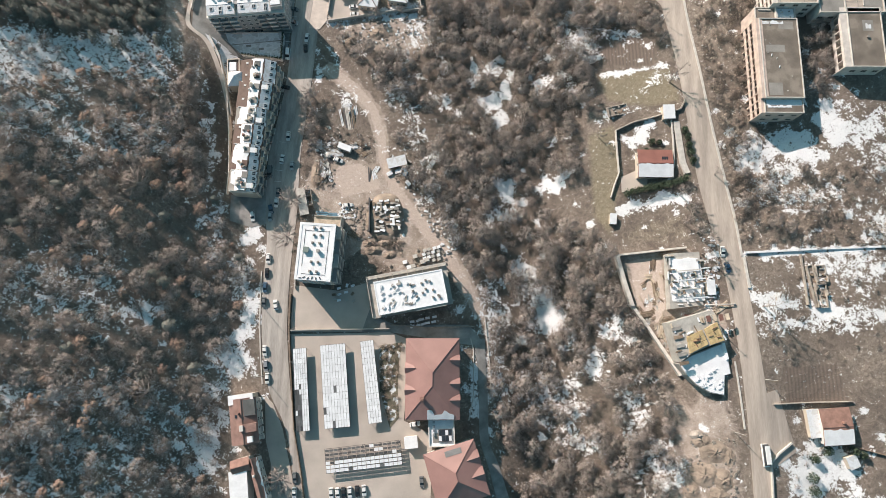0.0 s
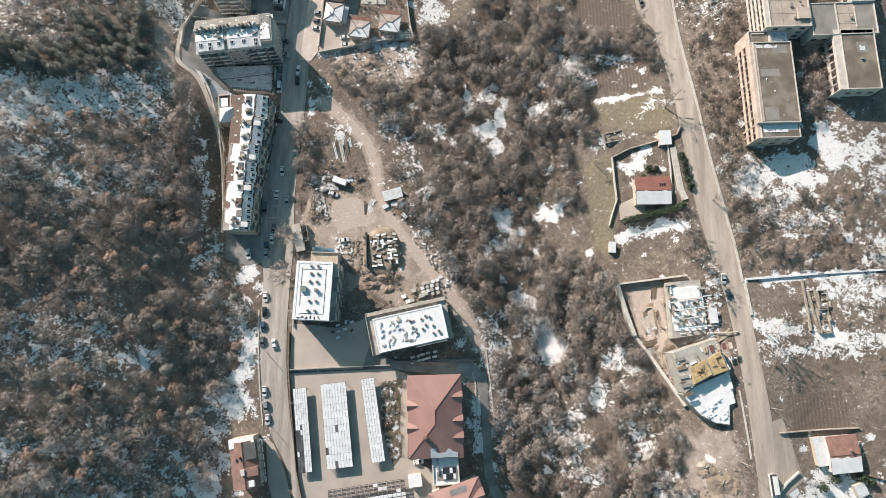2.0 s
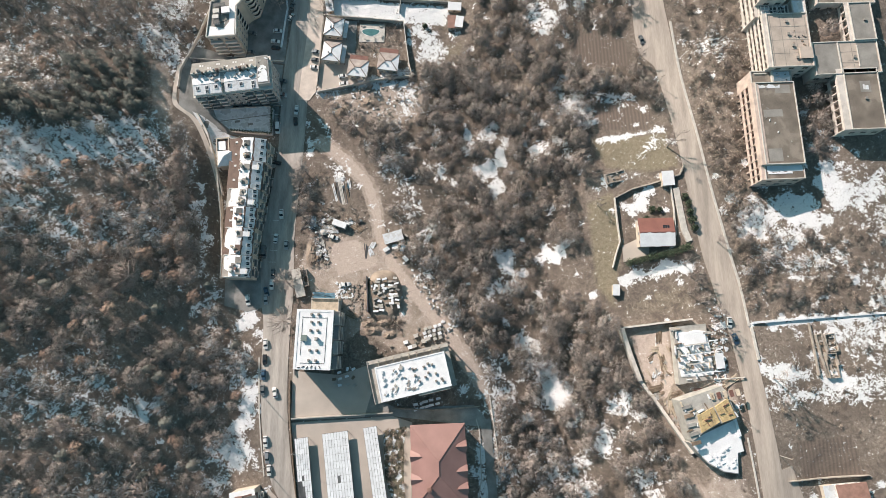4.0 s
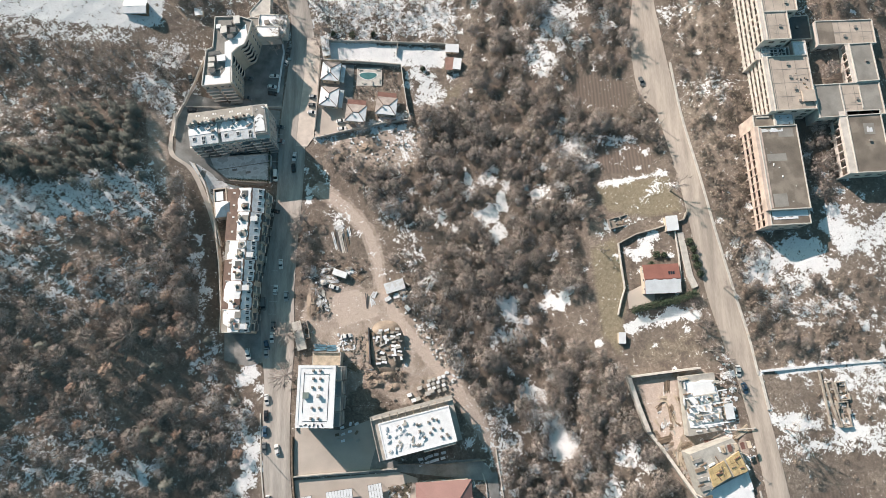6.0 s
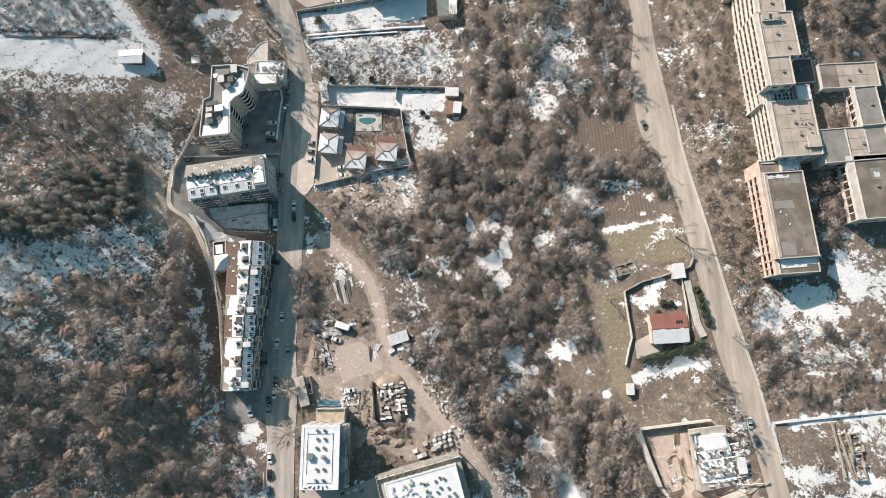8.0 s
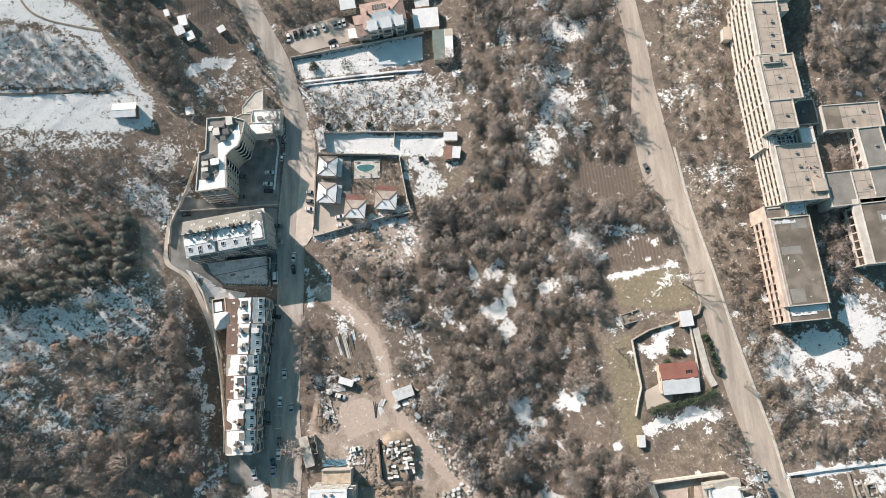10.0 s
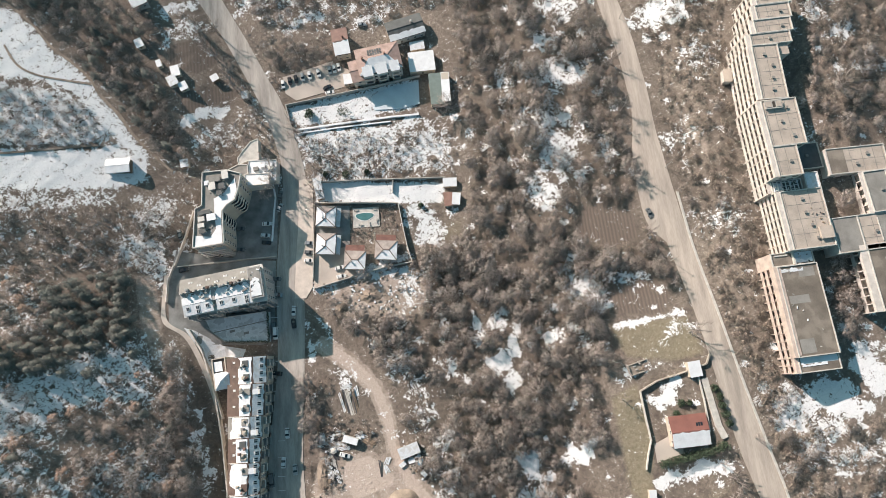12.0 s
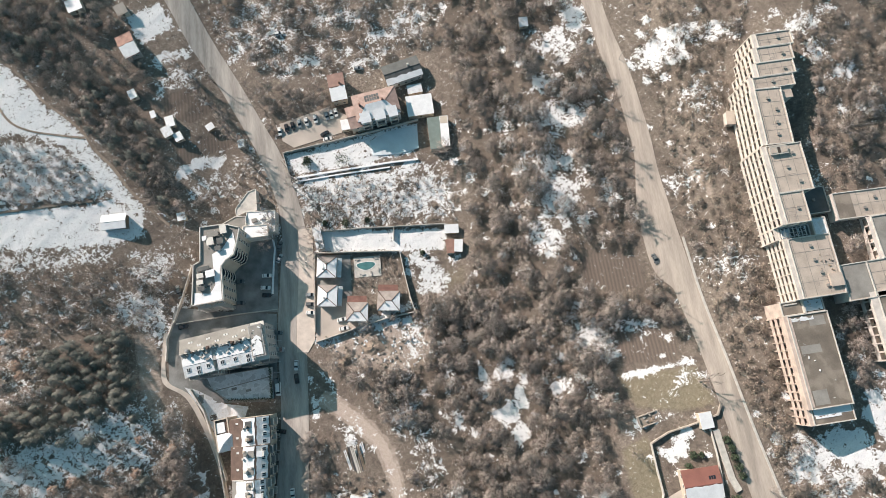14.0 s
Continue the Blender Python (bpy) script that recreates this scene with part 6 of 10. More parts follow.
# low white annex
px, py = -77.9, 202.7
e = thing("annex", px, py, 0, "low white annex with snowy flat roofs", "annex", z=-11.0)
for top, roof_mat, poly in ((6.0, SNOW, [(-79.6, 202.1), (-69.1, 201.3), (-69.0, 196.3), (-80.3, 196.5)]), (4.6, SNOW, [(-78.1, 208.9), (-65.4, 207.8), (-66.2, 198.1), (-69.0, 198.3), (-69.2, 202.0), (-78.6, 202.6)]), (5.2, TARPALE, [(-89.0, 204.8), (-83.0, 207.3), (-78.5, 206.9), (-78.6, 202.5), (-80.2, 202.2), (-80.8, 196.7), (-82.3, 196.9), (-85.7, 204.0)]), (3.6, KERB, [(-83.3, 211.3), (-77.2, 218.5), (-73.5, 219.6), (-73.8, 209.4), (-78.4, 209.5), (-83.0, 208.0)])):
    CLEAR.append(poly)
    loc = [(x - px, y - py) for x, y in poly]
    mx, my = sum(p[0] for p in loc) / len(loc), sum(p[1] for p in loc) / len(loc)
    part("wall", Build().prism(loc, -3, top), RENDERW, e)
    part("roof", Build().prism([(mx + (x - mx) * 0.97, my + (y - my) * 0.97) for x, y in loc], top + 0.004, top + 0.22), roof_mat, e, "snow-covered flat roof" if roof_mat is SNOW else "bare flat roof")
    for (x0, y0), (x1, y1) in zip(loc, loc[1:] + loc[:1]):
        part("parapet", Build().box((x0 + x1) / 2, (y0 + y1) / 2, top - 0.3, math.hypot(x1 - x0, y1 - y0) + 0.2, 0.3, 0.85, math.degrees(math.atan2(y1 - y0, x1 - x0))), RENDERW, e)
for x, y, mt in (((-74.7, 204.3), None, TARPALE), ((-71.6, 205.4), None, SNOW), ((-68.2, 203.9), None, RENDERW)):
    part("roof_hut", Build().box(x[0] - px, x[1] - py, 4.7, 2.2, 1.6, 1.5, 5), mt, e)


# houses
def house(cx, cy, w, d, ang, h, rise, roof_mat, wall_mat, label, storeys=2, sides="SENW", snow=True, snow_part=1.0, seed=0, along_x=True, chims=1, category="house", hip=False, over=0.6, z=None, skylights=0, turn=False):
    """A house with walls, windows, saddle or hipped roof, chimney and snow on the shaded slope."""
    if turn:
        w, d, ang = d, w, ang + 90
    footprint(cx, cy, w, d, ang)
    e = thing("house", cx, cy, ang, label, category, z=z)
    walls(e, w, d, h, wall_mat, sink=3)
    facade(e, w, d, h, storeys, sides, 3.0, (1.2, 1.3), 0.8)
    part("door", Build().box(-w / 5, -d / 2 - 0.03, 0.05, 1.0, 0.1, 2.05), TIMBER, e)
    if hip:
        hip_roof(e, w, d, h, rise, roof_mat, over, along="x" if w > d else "y", snow=snow, seed=seed)
    else:
        gable_roof(e, w, d, h, rise, roof_mat, over, snow, seed=seed, snow_part=snow_part)
    for i in range(chims):
        chimney(e, w * (0.2 - 0.4 * i), d * 0.12, h + rise * 0.8, 1.2, 0.7, CLAYTILE if seed % 2 else RENDERW)
    for i in range(skylights):
        y = d * 0.2
        part("skylight", Build().box(w * 0.22 + i * 0.9, y, h + rise - y * rise / (d / 2) - 0.30, 0.65, 1.3, 0.45), GLASS, e, "small dark skylight")
    return e


def shed(cx, cy, w, d, ang, h, label, roof_mat, wall_mat=None, tilt=0.3, name="shed", category="shed", snow=False):
    """A small flat or lean-to building."""
    footprint(cx, cy, w, d, ang, 0.4)
    h = h * 0.85
    e = thing(name, cx, cy, ang, label, category)
    walls(e, w, d, h, wall_mat or RENDERB, sink=1.5)
    part("roof", Build().slab([(-w / 2 - 0.25, -d / 2 - 0.25, h + 0.15), (w / 2 + 0.25, -d / 2 - 0.25, h + 0.15), (w / 2 + 0.25, d / 2 + 0.25, h + 0.15 + tilt), (-w / 2 - 0.25, d / 2 + 0.25, h + 0.15 + tilt)], 0.14), roof_mat, e)
    part("door", Build().box(0, -d / 2 - 0.03, 0.05, 0.9, 0.08, 1.9), TIMBER, e)
    if snow:
        part("snow_cover", Build().slab([(-w / 2, -d / 2, h + 0.3), (w / 2, -d / 2, h + 0.3), (w / 2, d / 4, h + 0.25 + tilt), (-w / 2, d / 4, h + 0.25 + tilt)], 0.12), SNOW, e)
    return e


def villa(cx, cy, w, d, ang, roof_mat, label, snow_faces, porch=None, z=None):
    """A small villa with a four-sided roof, ridge tiles and snow on some of its slopes."""
    footprint(cx, cy, w, d, ang)
    e = thing("villa", cx, cy, ang, label, "house", "walled villas")
    h, rise = 4.4, 0.7
    walls(e, w - 0.8, d - 0.8, h, RENDERB, sink=2)
    facade(e, w - 0.8, d - 0.8, h, 1, "SENW", 2.6, (1.1, 1.5))
    long = max(w, d) - min(w, d) + 1.5
    roof = hip_roof(e, w, d, h, rise, roof_mat, 0.2, ridge=long, along="y" if d > w else "x")
    W, D = w / 2 + 0.2, d / 2 + 0.2
    c = [(-W, -D, h), (W, -D, h), (W, D, h), (-W, D, h)]
    p, q = ((0, -long / 2, h + rise), (0, long / 2, h + rise)) if d > w else ((-long / 2, 0, h + rise), (long / 2, 0, h + rise))
    fs = {"S": [c[0], c[1], p] if d > w else [c[0], c[1], q, p], "E": [c[1], c[2], q, p] if d > w else [c[1], c[2], q], "N": [c[2], c[3], q] if d > w else [c[2], c[3], p, q], "W": [c[3], c[0], p, q] if d > w else [c[3], c[0], p]}
    for key in snow_faces:
        f = [Vector(v) for v in fs[key]]
        m = sum(f, Vector((0, 0, 0))) / len(f)
        part("snow_cover", Build().slab([m + (v - m) * 0.95 + Vector((0, 0, 0.14)) for v in f], 0.12), SNOW, roof, "white snow on a roof slope")
    for a, b in ((p, q), (c[0], p), (c[3], p if d <= w else q), (c[1], q if d <= w else p), (c[2], q)):
        part("ridge_cap", Build().tube(Vector(a) + Vector((0, 0, 0.17)), Vector(b) + Vector((0, 0, 0.17)), 0.16, 0.16, 5), BROWNROOF, roof)
    if porch:
        side, depth, pm = porch
        if side == "E":
            part("porch_roof", Build().slab([(W, -D + 0.4, 3.2), (W + depth, -D + 0.4, 2.7), (W + depth, D - 0.4, 2.7), (W, D - 0.4, 3.2)], 0.15), pm, e, "lean-to porch roof")
            for y in (-D + 0.7, D - 0.7):
                part("porch_post", Build().box(W + depth - 0.2, y, -0.5, 0.15, 0.15, 3.1), TIMBER, e)
        else:
            part("porch_roof", Build().slab([(-W, D, 3.2), (W - 1.0, D, 3.2), (W - 1.0, D + depth, 2.7), (-W, D + depth, 2.7)], 0.15), pm, e, "lean-to porch roof")
            for x in (-W + 0.3, W - 1.3):
                part("porch_post", Build().box(x, D + depth - 0.2, -0.5, 0.15, 0.15, 3.1), TIMBER, e)
    chimney(e, -w * 0.15, -d * 0.12, h + rise * 0.55, 1.0, 0.5, RENDERG)
    return e


villa(-45.4, 178.9, 8.5, 9.1, -8.5, GREYTILE, "small villa with snow-covered hipped roof", "WSE", ("E", 1.8, OLDSNOW))
villa(-46.4, 166.2, 8.4, 9.2, -8.6, GREYTILE, "small villa with hipped roof half under snow", "WSE", ("E", 1.8, OLDSNOW))
villa(-34.3, 157.2, 9.1, 8.0, -8.6, GREYTILE, "small villa with frosted grey-brown tiles and snow on two slopes", "SE", ("N", 3.0, RUSTRED))
villa(-20.2, 160.0, 9.4, 8.3, -8.6, GREYTILE, "small villa with frosted grey-brown tiles and snow on two slopes", "SE", ("N", 3.0, RUSTRED))
e = house(-75.9, -33.1, 9.4, 16.2, 8.1, 7.2, 2.0, REDTILE, RENDERW, "three-storey house with faded red tiled roofs", 3, snow=False, seed=1, chims=1, turn=True)
# turned house: its own x runs along the ridge
part("roof_terrace", Build().box(5.0, -2.9, 7.6, 6.0, 4.6, 1.25), GREYROOF, e, "dark sunken roof terrace")
part("dormer", Build().box(-2.6, -2.6, 7.4, 3.2, 5.4, 1.9), REDTILE, e)
part("dormer", Build().box(-6.9, -2.4, 7.2, 2.2, 2.0, 1.7), RENDERW, e)
part("snow_cover", Build().box(-6.9, -2.4, 8.9, 2.3, 2.1, 0.2), SNOW, e)
part("skylight", Build().box(2.2, 2.4, 8.0, 1.2, 0.9, 0.5), GLASS, e)
part("chimney", Build().box(-2.4, 0.3, 8.4, 2.2, 1.4, 1.6), RENDERW, e)
for i in range(6):
    balcony(e, -7.0 + i * 2.8, -5.4, 3.0, 0, 2.0, 0.9, RENDERW)
shed(-77.5, -24.7, 9.2, 3.2, 8.3, 9.0, "flat-roofed stair wing under thick snow", SNOW, RENDERB, 0.0, "annex", "annex")
house(-76.1, -49.7, 6.2, 4.2, 15.8, 7.4, 1.2, CLAYTILE, RENDERW, "narrow house with faded orange tiles", 3, snow=False, seed=2, chims=0)
shed(-76.1, -59.5, 6.5, 15.3, 7.6, 8.4, "flat roof of a tall house under thick snow", SNOW, RENDERW, 0.0, "annex", "annex")
house(-68.8, -56.6, 2.7, 19.2, 18.3, 7.0, 1.3, REDTILE, RENDERW, "tall house front with brown roof and snowy dormers", 3, seed=4, chims=1, snow_part=0.5, turn=True)
red = house(88.9, 71.1, 13.3, 10.7, -0.6, 3.4, 0.9, BRICKRED, RENDERB, "cottage with a red metal roof, one slope under snow", 1, seed=3, chims=0, skylights=3)
house(-31.3, 264.0, 6.5, 13.0, 4.4, 5.5, 0.8, REDTILE, RENDERB, "small house with red-brown tiled roof and snow", 2, seed=5)
cx, cy, w, d, ang = footprint(-14.1, 251.0, 19.9, 12.8, 6.4)
e = thing("guest_house", cx, cy, ang, "large white guest house with faded rose hipped roof partly snowy", "guest house")
walls(e, w, d, 8.6, RENDERW, sink=3)
facade(e, w, d, 8.4, 3, "SENW", 2.8, (1.3, 1.4), 0.8)
roof = hip_roof(e, w, d, 8.6, 2.0, ROSETILE, 0.5, ridge=9.0, along="x", snow=True, label="red tiled hipped roof")
for k, (x, bw) in enumerate(((-6.2, 4.4), (0.4, 4.8), (6.6, 4.0))):
    bay = part("bay", Build().box(x, -d / 2 - 0.5, 0, bw, 2.2, 9.3), RENDERW, e, "projecting bay with balconies")
    part("bay_roof", Build().slab([(x - bw / 2 - 0.2, -d / 2 - 1.8, 9.3), (x + bw / 2 + 0.2, -d / 2 - 1.8, 9.3), (x + bw / 2 + 0.2, -d / 2 + 3.0, 10.1), (x - bw / 2 - 0.2, -d / 2 + 3.0, 10.1)], 0.18), SNOW, bay, "snow-covered bay roof")
    for lv in range(3):
        balcony(bay, x, -d / 2 - 1.6, 0.4 + lv * 2.8, 0, bw * 0.7, 0.8, (RENDERB, GREYROOF)[(k + lv) % 2])
for k in range(12):
    part("solar_panel", Build().slab([(-4.6 + (k % 6) * 1.15, 1.4 + (k // 6) * 1.9, 10.3 - (k // 6) * 0.55), (-3.65 + (k % 6) * 1.15, 1.4 + (k // 6) * 1.9, 10.3 - (k // 6) * 0.55), (-3.65 + (k % 6) * 1.15, 3.0 + (k // 6) * 1.9, 9.86 - (k // 6) * 0.55), (-4.6 + (k % 6) * 1.15, 3.0 + (k // 6) * 1.9, 9.86 - (k // 6) * 0.55)], 0.08), SOLARBARE, roof)
for x in (-7.4, 3.2):
    chimney(e, x, 0.6, 10.2, 1.2, 0.8, CLAYTILE)
house(-24.7, 246.9, 5.7, 10.1, 8.8, 7.0, 0.8, ROSETILE, RENDERB, "low wing of the guest house with faded rose tiles", 2, snow=False, seed=12, chims=0)
house(0.1, 268.4, 16.9, 9.6, 11.8, 4.5, 1.2, GREYROOF, RENDERW, "house with dark grey roof and melting snow", 1, seed=8, snow_part=0.6)
house(-124.5, 295.2, 6.4, 11.4, 21.4, 3.5, 1.2, CLAYTILE, RENDERG, "small house with pale red roof on a wooded slope", 1, seed=9, chims=0)
house(-132.7, 210.3, 9.5, 5.6, -1.9, 2.4, 0.7, SNOW, TIMBER, "low dark hut with thick snow on its roof", 1, "S", seed=10, snow_part=1.0, chims=0, category="hut")
house(146.0, -32.1, 10.1, 12.1, 4.1, 4.0, 0.8, CLAYTILE, RENDERW, "cottage with orange tiles and snow beside a field", 1, seed=11, snow_part=0.9)


shed(12.9, 234.7, 9.1, 15.2, -1.3, 4.0, "long shed with green sheet roof half under snow", GREENROOF, snow=False)
e = shed(15.7, 234.9, 3.4, 14.7, -3.5, 4.2, "snow-covered side of a long shed", SNOW, tilt=-0.2)
shed(6.0, 250.0, 11.9, 9.7, -0.0, 4.0, "flat-roofed garage block under snow", SNOW)
shed(-29.4, 245.7, 4.6, 4.6, 2.3, 3.0, "small snow-roofed porch beside the guest house", SNOW)
shed(4.8, 259.3, 6.6, 3.9, 3.6, 2.6, "narrow garden greenhouse with pale roof", OLDSNOW)
shed(11.8, 188.5, 5.9, 3.6, -5.2, 2.4, "little white shed in a snowy garden", SNOW)
shed(10.2, 180.6, 3.6, 5.9, -1.5, 2.6, "rusty-roofed garden shed beside trees", CLAYTILE)
shed(13.7, 180.3, 3.3, 5.1, -10.5, 2.5, "white-roofed garden shed beside trees", SNOW)
shed(-48.1, 193.0, 3.1, 9.8, 6.1, 3.0, "lean-to by a garden wall with snow", OLDSNOW)
shed(95.6, 93.5, 4.4, 5.6, 2.2, 2.6, "white garden outbuilding beside the road", SNOW)
shed(71.9, 48.7, 2.3, 4.0, -3.9, 2.2, "small white shed on the meadow", SNOW)
shed(-108.8, 256.4, 3.6, 4.8, 10.9, 2.4, "small white-roofed hut in an allotment", SNOW)
shed(-110.2, 251.5, 3.9, 4.7, 22.9, 2.4, "allotment hut with snowy roof", OLDSNOW)
shed(-105.7, 248.7, 3.3, 3.7, 21.7, 2.2, "low allotment shed with snow", SNOW)
shed(-92.5, 253.6, 3.2, 2.7, 26.4, 2.2, "little dark hut in a garden", SNOW, TIMBER)
shed(-123.8, 270.7, 3.0, 4.0, 20.5, 2.4, "small white hut among trees", SNOW)
shed(-115.7, 260.3, 1.9, 3.0, 14.4, 2.2, "small white hut at the edge of a field", SNOW)
shed(-106.2, 210.4, 3.2, 3.2, 4.5, 2.2, "white hut beside scrub", SNOW)
shed(-146.6, 316.9, 6.3, 5.9, 17.2, 3.0, "white-roofed cottage on a wooded slope", SNOW)
shed(-127.3, 314.8, 4.7, 5.5, 23.3, 2.6, "small roadside building with grey roof", TARPALE)
shed(-79.3, 244.0, 2.7, 3.5, 3.9, 2.0, "small white shed in a garden", SNOW)
shed(59.3, 278.8, 3.7, 4.2, -1.6, 2.4, "abandoned white hut in the wood", OLDSNOW)
shed(151.4, -44.8, 3.5, 4.2, 21.4, 2.4, "grey-roofed garden shed beside snow", OLDSNOW)


def roofless(cx, cy, w, d, ang, label, high=1.3, snow=True, seed=0):
    """A ruin without a roof: broken walls round a bare floor, with rubble and old snow inside."""
    footprint(cx, cy, w, d, ang, 0.4)
    r = random.Random(seed)
    e = thing("ruin", cx, cy, ang, label, "ruin")
    part("floor", Build().box(0, 0, -1.0, w - 0.3, d - 0.3, 1.25), FELT, e, "dark bare floor")
    for sx, sy, lx, ly in ((0, -1, w, 0.35), (0, 1, w, 0.35), (-1, 0, 0.35, d - 0.7), (1, 0, 0.35, d - 0.7)):
        n = max(2, int(max(lx, ly) / 2.0))
        for i in range(n):
            u = (i + 0.5) / n - 0.5
            part("wall", Build().box(sx * (w / 2 - 0.17) + (u * lx if lx > 1 else 0), sy * (d / 2 - 0.17) + (u * ly if ly > 1 else 0), -1.0, lx / n if lx > 1 else lx, ly / n if ly > 1 else ly, 1.0 + high * r.uniform(0.5, 1.1)), STONE, e)
    for i in range(9):
        part("rubble_block", Build().box(r.uniform(-0.4, 0.4) * w, r.uniform(-0.4, 0.4) * d, 0.2, r.uniform(0.4, 1.5), r.uniform(0.3, 0.8), r.uniform(0.2, 0.7), r.uniform(0, 180)), r.choice((STONE, CONCRETE, TIMBER)), e)
    if snow:
        part("snow_cover", Build().prism([(-w * 0.42, -d * 0.42), (w * 0.1, -d * 0.38), (w * 0.42, -d * 0.42), (w * 0.38, -d * 0.2), (w * 0.1, -d * 0.26), (-w * 0.3, -d * 0.16)], 0.25, 0.4), SNOW, e)
        for i in range(3):
            part("snow_cover", Build().box(w * (0.05 + 0.12 * i), d * 0.36, 0.25, 0.7, 1.6, 0.3, 8), SNOW, e)
    return e


roofless(145.0, 20.0, 2.7, 16.4, 8.8, "narrow roofless ruin with brown rubble", seed=2, snow=False)
roofless(148.0, 24.6, 4.1, 6.9, 5.5, "roofless stone ruin with patches of snow", seed=1)
roofless(147.2, 16.1, 4.1, 9.3, 2.7, "roofless stone ruin beside allotments", 1.8, seed=3)
roofless(76.2, 96.6, 8.6, 4.4, 12.0, "pale roofless foundation walls beside a garden", 1.1, seed=6, snow=False)
shed(-59.0, 56.9, 3.3, 11.4, 12.3, 3.0, "ruined site hut with a pale roof beside the street", KERB, STONE)
roofless(-56.6, 59.1, 2.8, 7.2, 10.3, "broken site hut with snowy rubble", 2.4, seed=6)
shed(105.7, 19.3, 2.8, 5.3, 3.5, 2.6, "white site cabin on the building plot", SNOW, name="site_cabin", category="cabin")
shed(138.8, -31.3, 3.7, 9.9, 6.2, 2.4, "long white lean-to beside a cottage", OLDSNOW)


# ---- the abandoned sanatorium ----
def loggias(e, cx, cy, w, d, h, storeys, wall_mat, side, fin, out, fascia=0.0, rail=0.60):
    """Open loggias between fins and slabs on one side of a wing, under a solid band."""
    run, a, off = {"S": (w, 0, d / 2), "N": (w, 180, d / 2), "E": (d, 90, w / 2), "W": (d, -90, w / 2)}[side]
    m = pose(cx, cy, 0, 0, 0, a)
    grid = part("loggia_front", Build().box(0, -off - 0.06, -3, run - 0.2, 0.12, h + 2.8), LOGGIA, e, "stained walls behind empty loggias", m=m)
    lift = (h - fascia) / storeys
    n = max(1, round(run / fin))
    for s in range(storeys + 1):
        part("floor_slab", Build().box(0, -off - out / 2, s * lift - 0.28, run, out, 0.28), wall_mat, grid)
    if fascia:
        part("fascia", Build().box(0, -off - out / 2, h - fascia + 0.004, run, out, fascia + 0.3), wall_mat, grid, "solid band of weathered panels under the roof")
    for s in range(storeys):
        part("loggia_rail", Build().box(0, -off - out + 0.06, s * lift + 0.004, run, 0.12, lift * rail), wall_mat, grid)
    fin_me = shared(("fin", h, out, fascia, wall_mat.name), lambda: Build().box(0, -out / 2 - 0.05, -3, 0.40, out + 0.1, h + 2.9 - fascia).mesh("fin", wall_mat))
    door = shared("loggia_door", lambda: Build().box(0, 0, 0, 1.3, 0.06, 2.1).mesh("loggia_door", VOID))
    for i in range(n):
        for s in range(storeys):
            if (i * 3 + s * 2) % 5 < 2:
                part("loggia_door", door, None, grid, m=pose(-run / 2 + (i + 0.5) * run / n, -off - 0.16, s * lift + 0.1))
    for i in range(n + 1):
        part("fin", fin_me, None, grid, m=pose(-run / 2 + 0.15 + i * (run - 0.3) / n, -off - 0.004, 0))
    return grid


def slab_roof(e, cx, cy, w, d, h, roof_mat, seed, seams=True, rim_mat=None, vents=3):
    """A flat roof of large slabs with dark joints, cracks, an inner gutter, outlets and a low rim."""
    r = flat_roof(e, w, d, h, roof_mat, cx, cy, rim=0.35, rim_w=0.26, rim_mat=rim_mat or KERB, label="weathered flat roof")
    rs = random.Random(seed)
    if seams:
        b = Build()
        for i in range(1, max(2, round(w / 5))):
            b.box(cx - w / 2 + i * w / max(2, round(w / 5)), cy, h + 0.2, 0.14, d - 1.0, 0.05)
        for i in range(1, max(2, round(d / 5.5))):
            b.box(cx, cy - d / 2 + i * d / max(2, round(d / 5.5)), h + 0.2, w - 1.0, 0.14, 0.054)
        part("roof_joints", b, TARPALE, r)
        part("gutter", Build().box(cx - w / 2 + 1.25, cy, h + 0.2, 0.22, d - 1.2, 0.06), TARPALE, r)
        part("gutter", Build().box(cx + w / 2 - 1.0, cy, h + 0.2, 0.16, d - 1.2, 0.06), TARPALE, r)
        for i in range(9):
            ang = rs.choice((0, 90, 4, 86, -5))
            part("crack", Build().box(cx + rs.uniform(-0.36, 0.36) * w, cy + rs.uniform(-0.4, 0.4) * d, h + 0.2, rs.uniform(1.0, min(4.0, w * 0.3)), 0.09, 0.044, ang), TARPALE, r)
    for i in range(vents):
        x, y = cx + rs.uniform(-0.15, 0.22) * w, cy + (i - (vents - 1) / 2) * d / (vents + 0.4) + rs.uniform(-0.6, 0.6)
        v = part("roof_vent", Build().box(x, y, h + 0.2, 0.8, 0.8, 0.5).box(x, y, h + 0.7, 1.05, 1.05, 0.12), TARPALE, r)
        part("vent_opening", Build().box(x - 0.05, y - 0.53, h + 0.32, 0.5, 0.05, 0.3), VOID, v)
    return r


def wing(cx, cy, w, d, ang, z, h, storeys, wall_mat, roof_mat, label, open_sides="W", fin=3.2, out=1.6, fascia=0.0, seams=True, vents=3, rail=0.60):
    footprint(cx, cy, w, d, ang)
    e = thing("sanatorium_wing", cx, cy, ang, label, "abandoned building", "abandoned sanatorium", z=z)
    walls(e, w, d, h, wall_mat)
    for side in open_sides:
        loggias(e, 0, 0, w, d, h, storeys, wall_mat, side, fin, out, fascia, rail)
    facade(e, w, d, h, storeys, "".join(s for s in "SEN" if s not in open_sides), 4.2, (2.2, 1.5), 0.9, CONCRETE, VOID)
    return e, slab_roof(e, 0, 0, w, d, h, roof_mat, int(10 * w + d), seams, vents=vents)


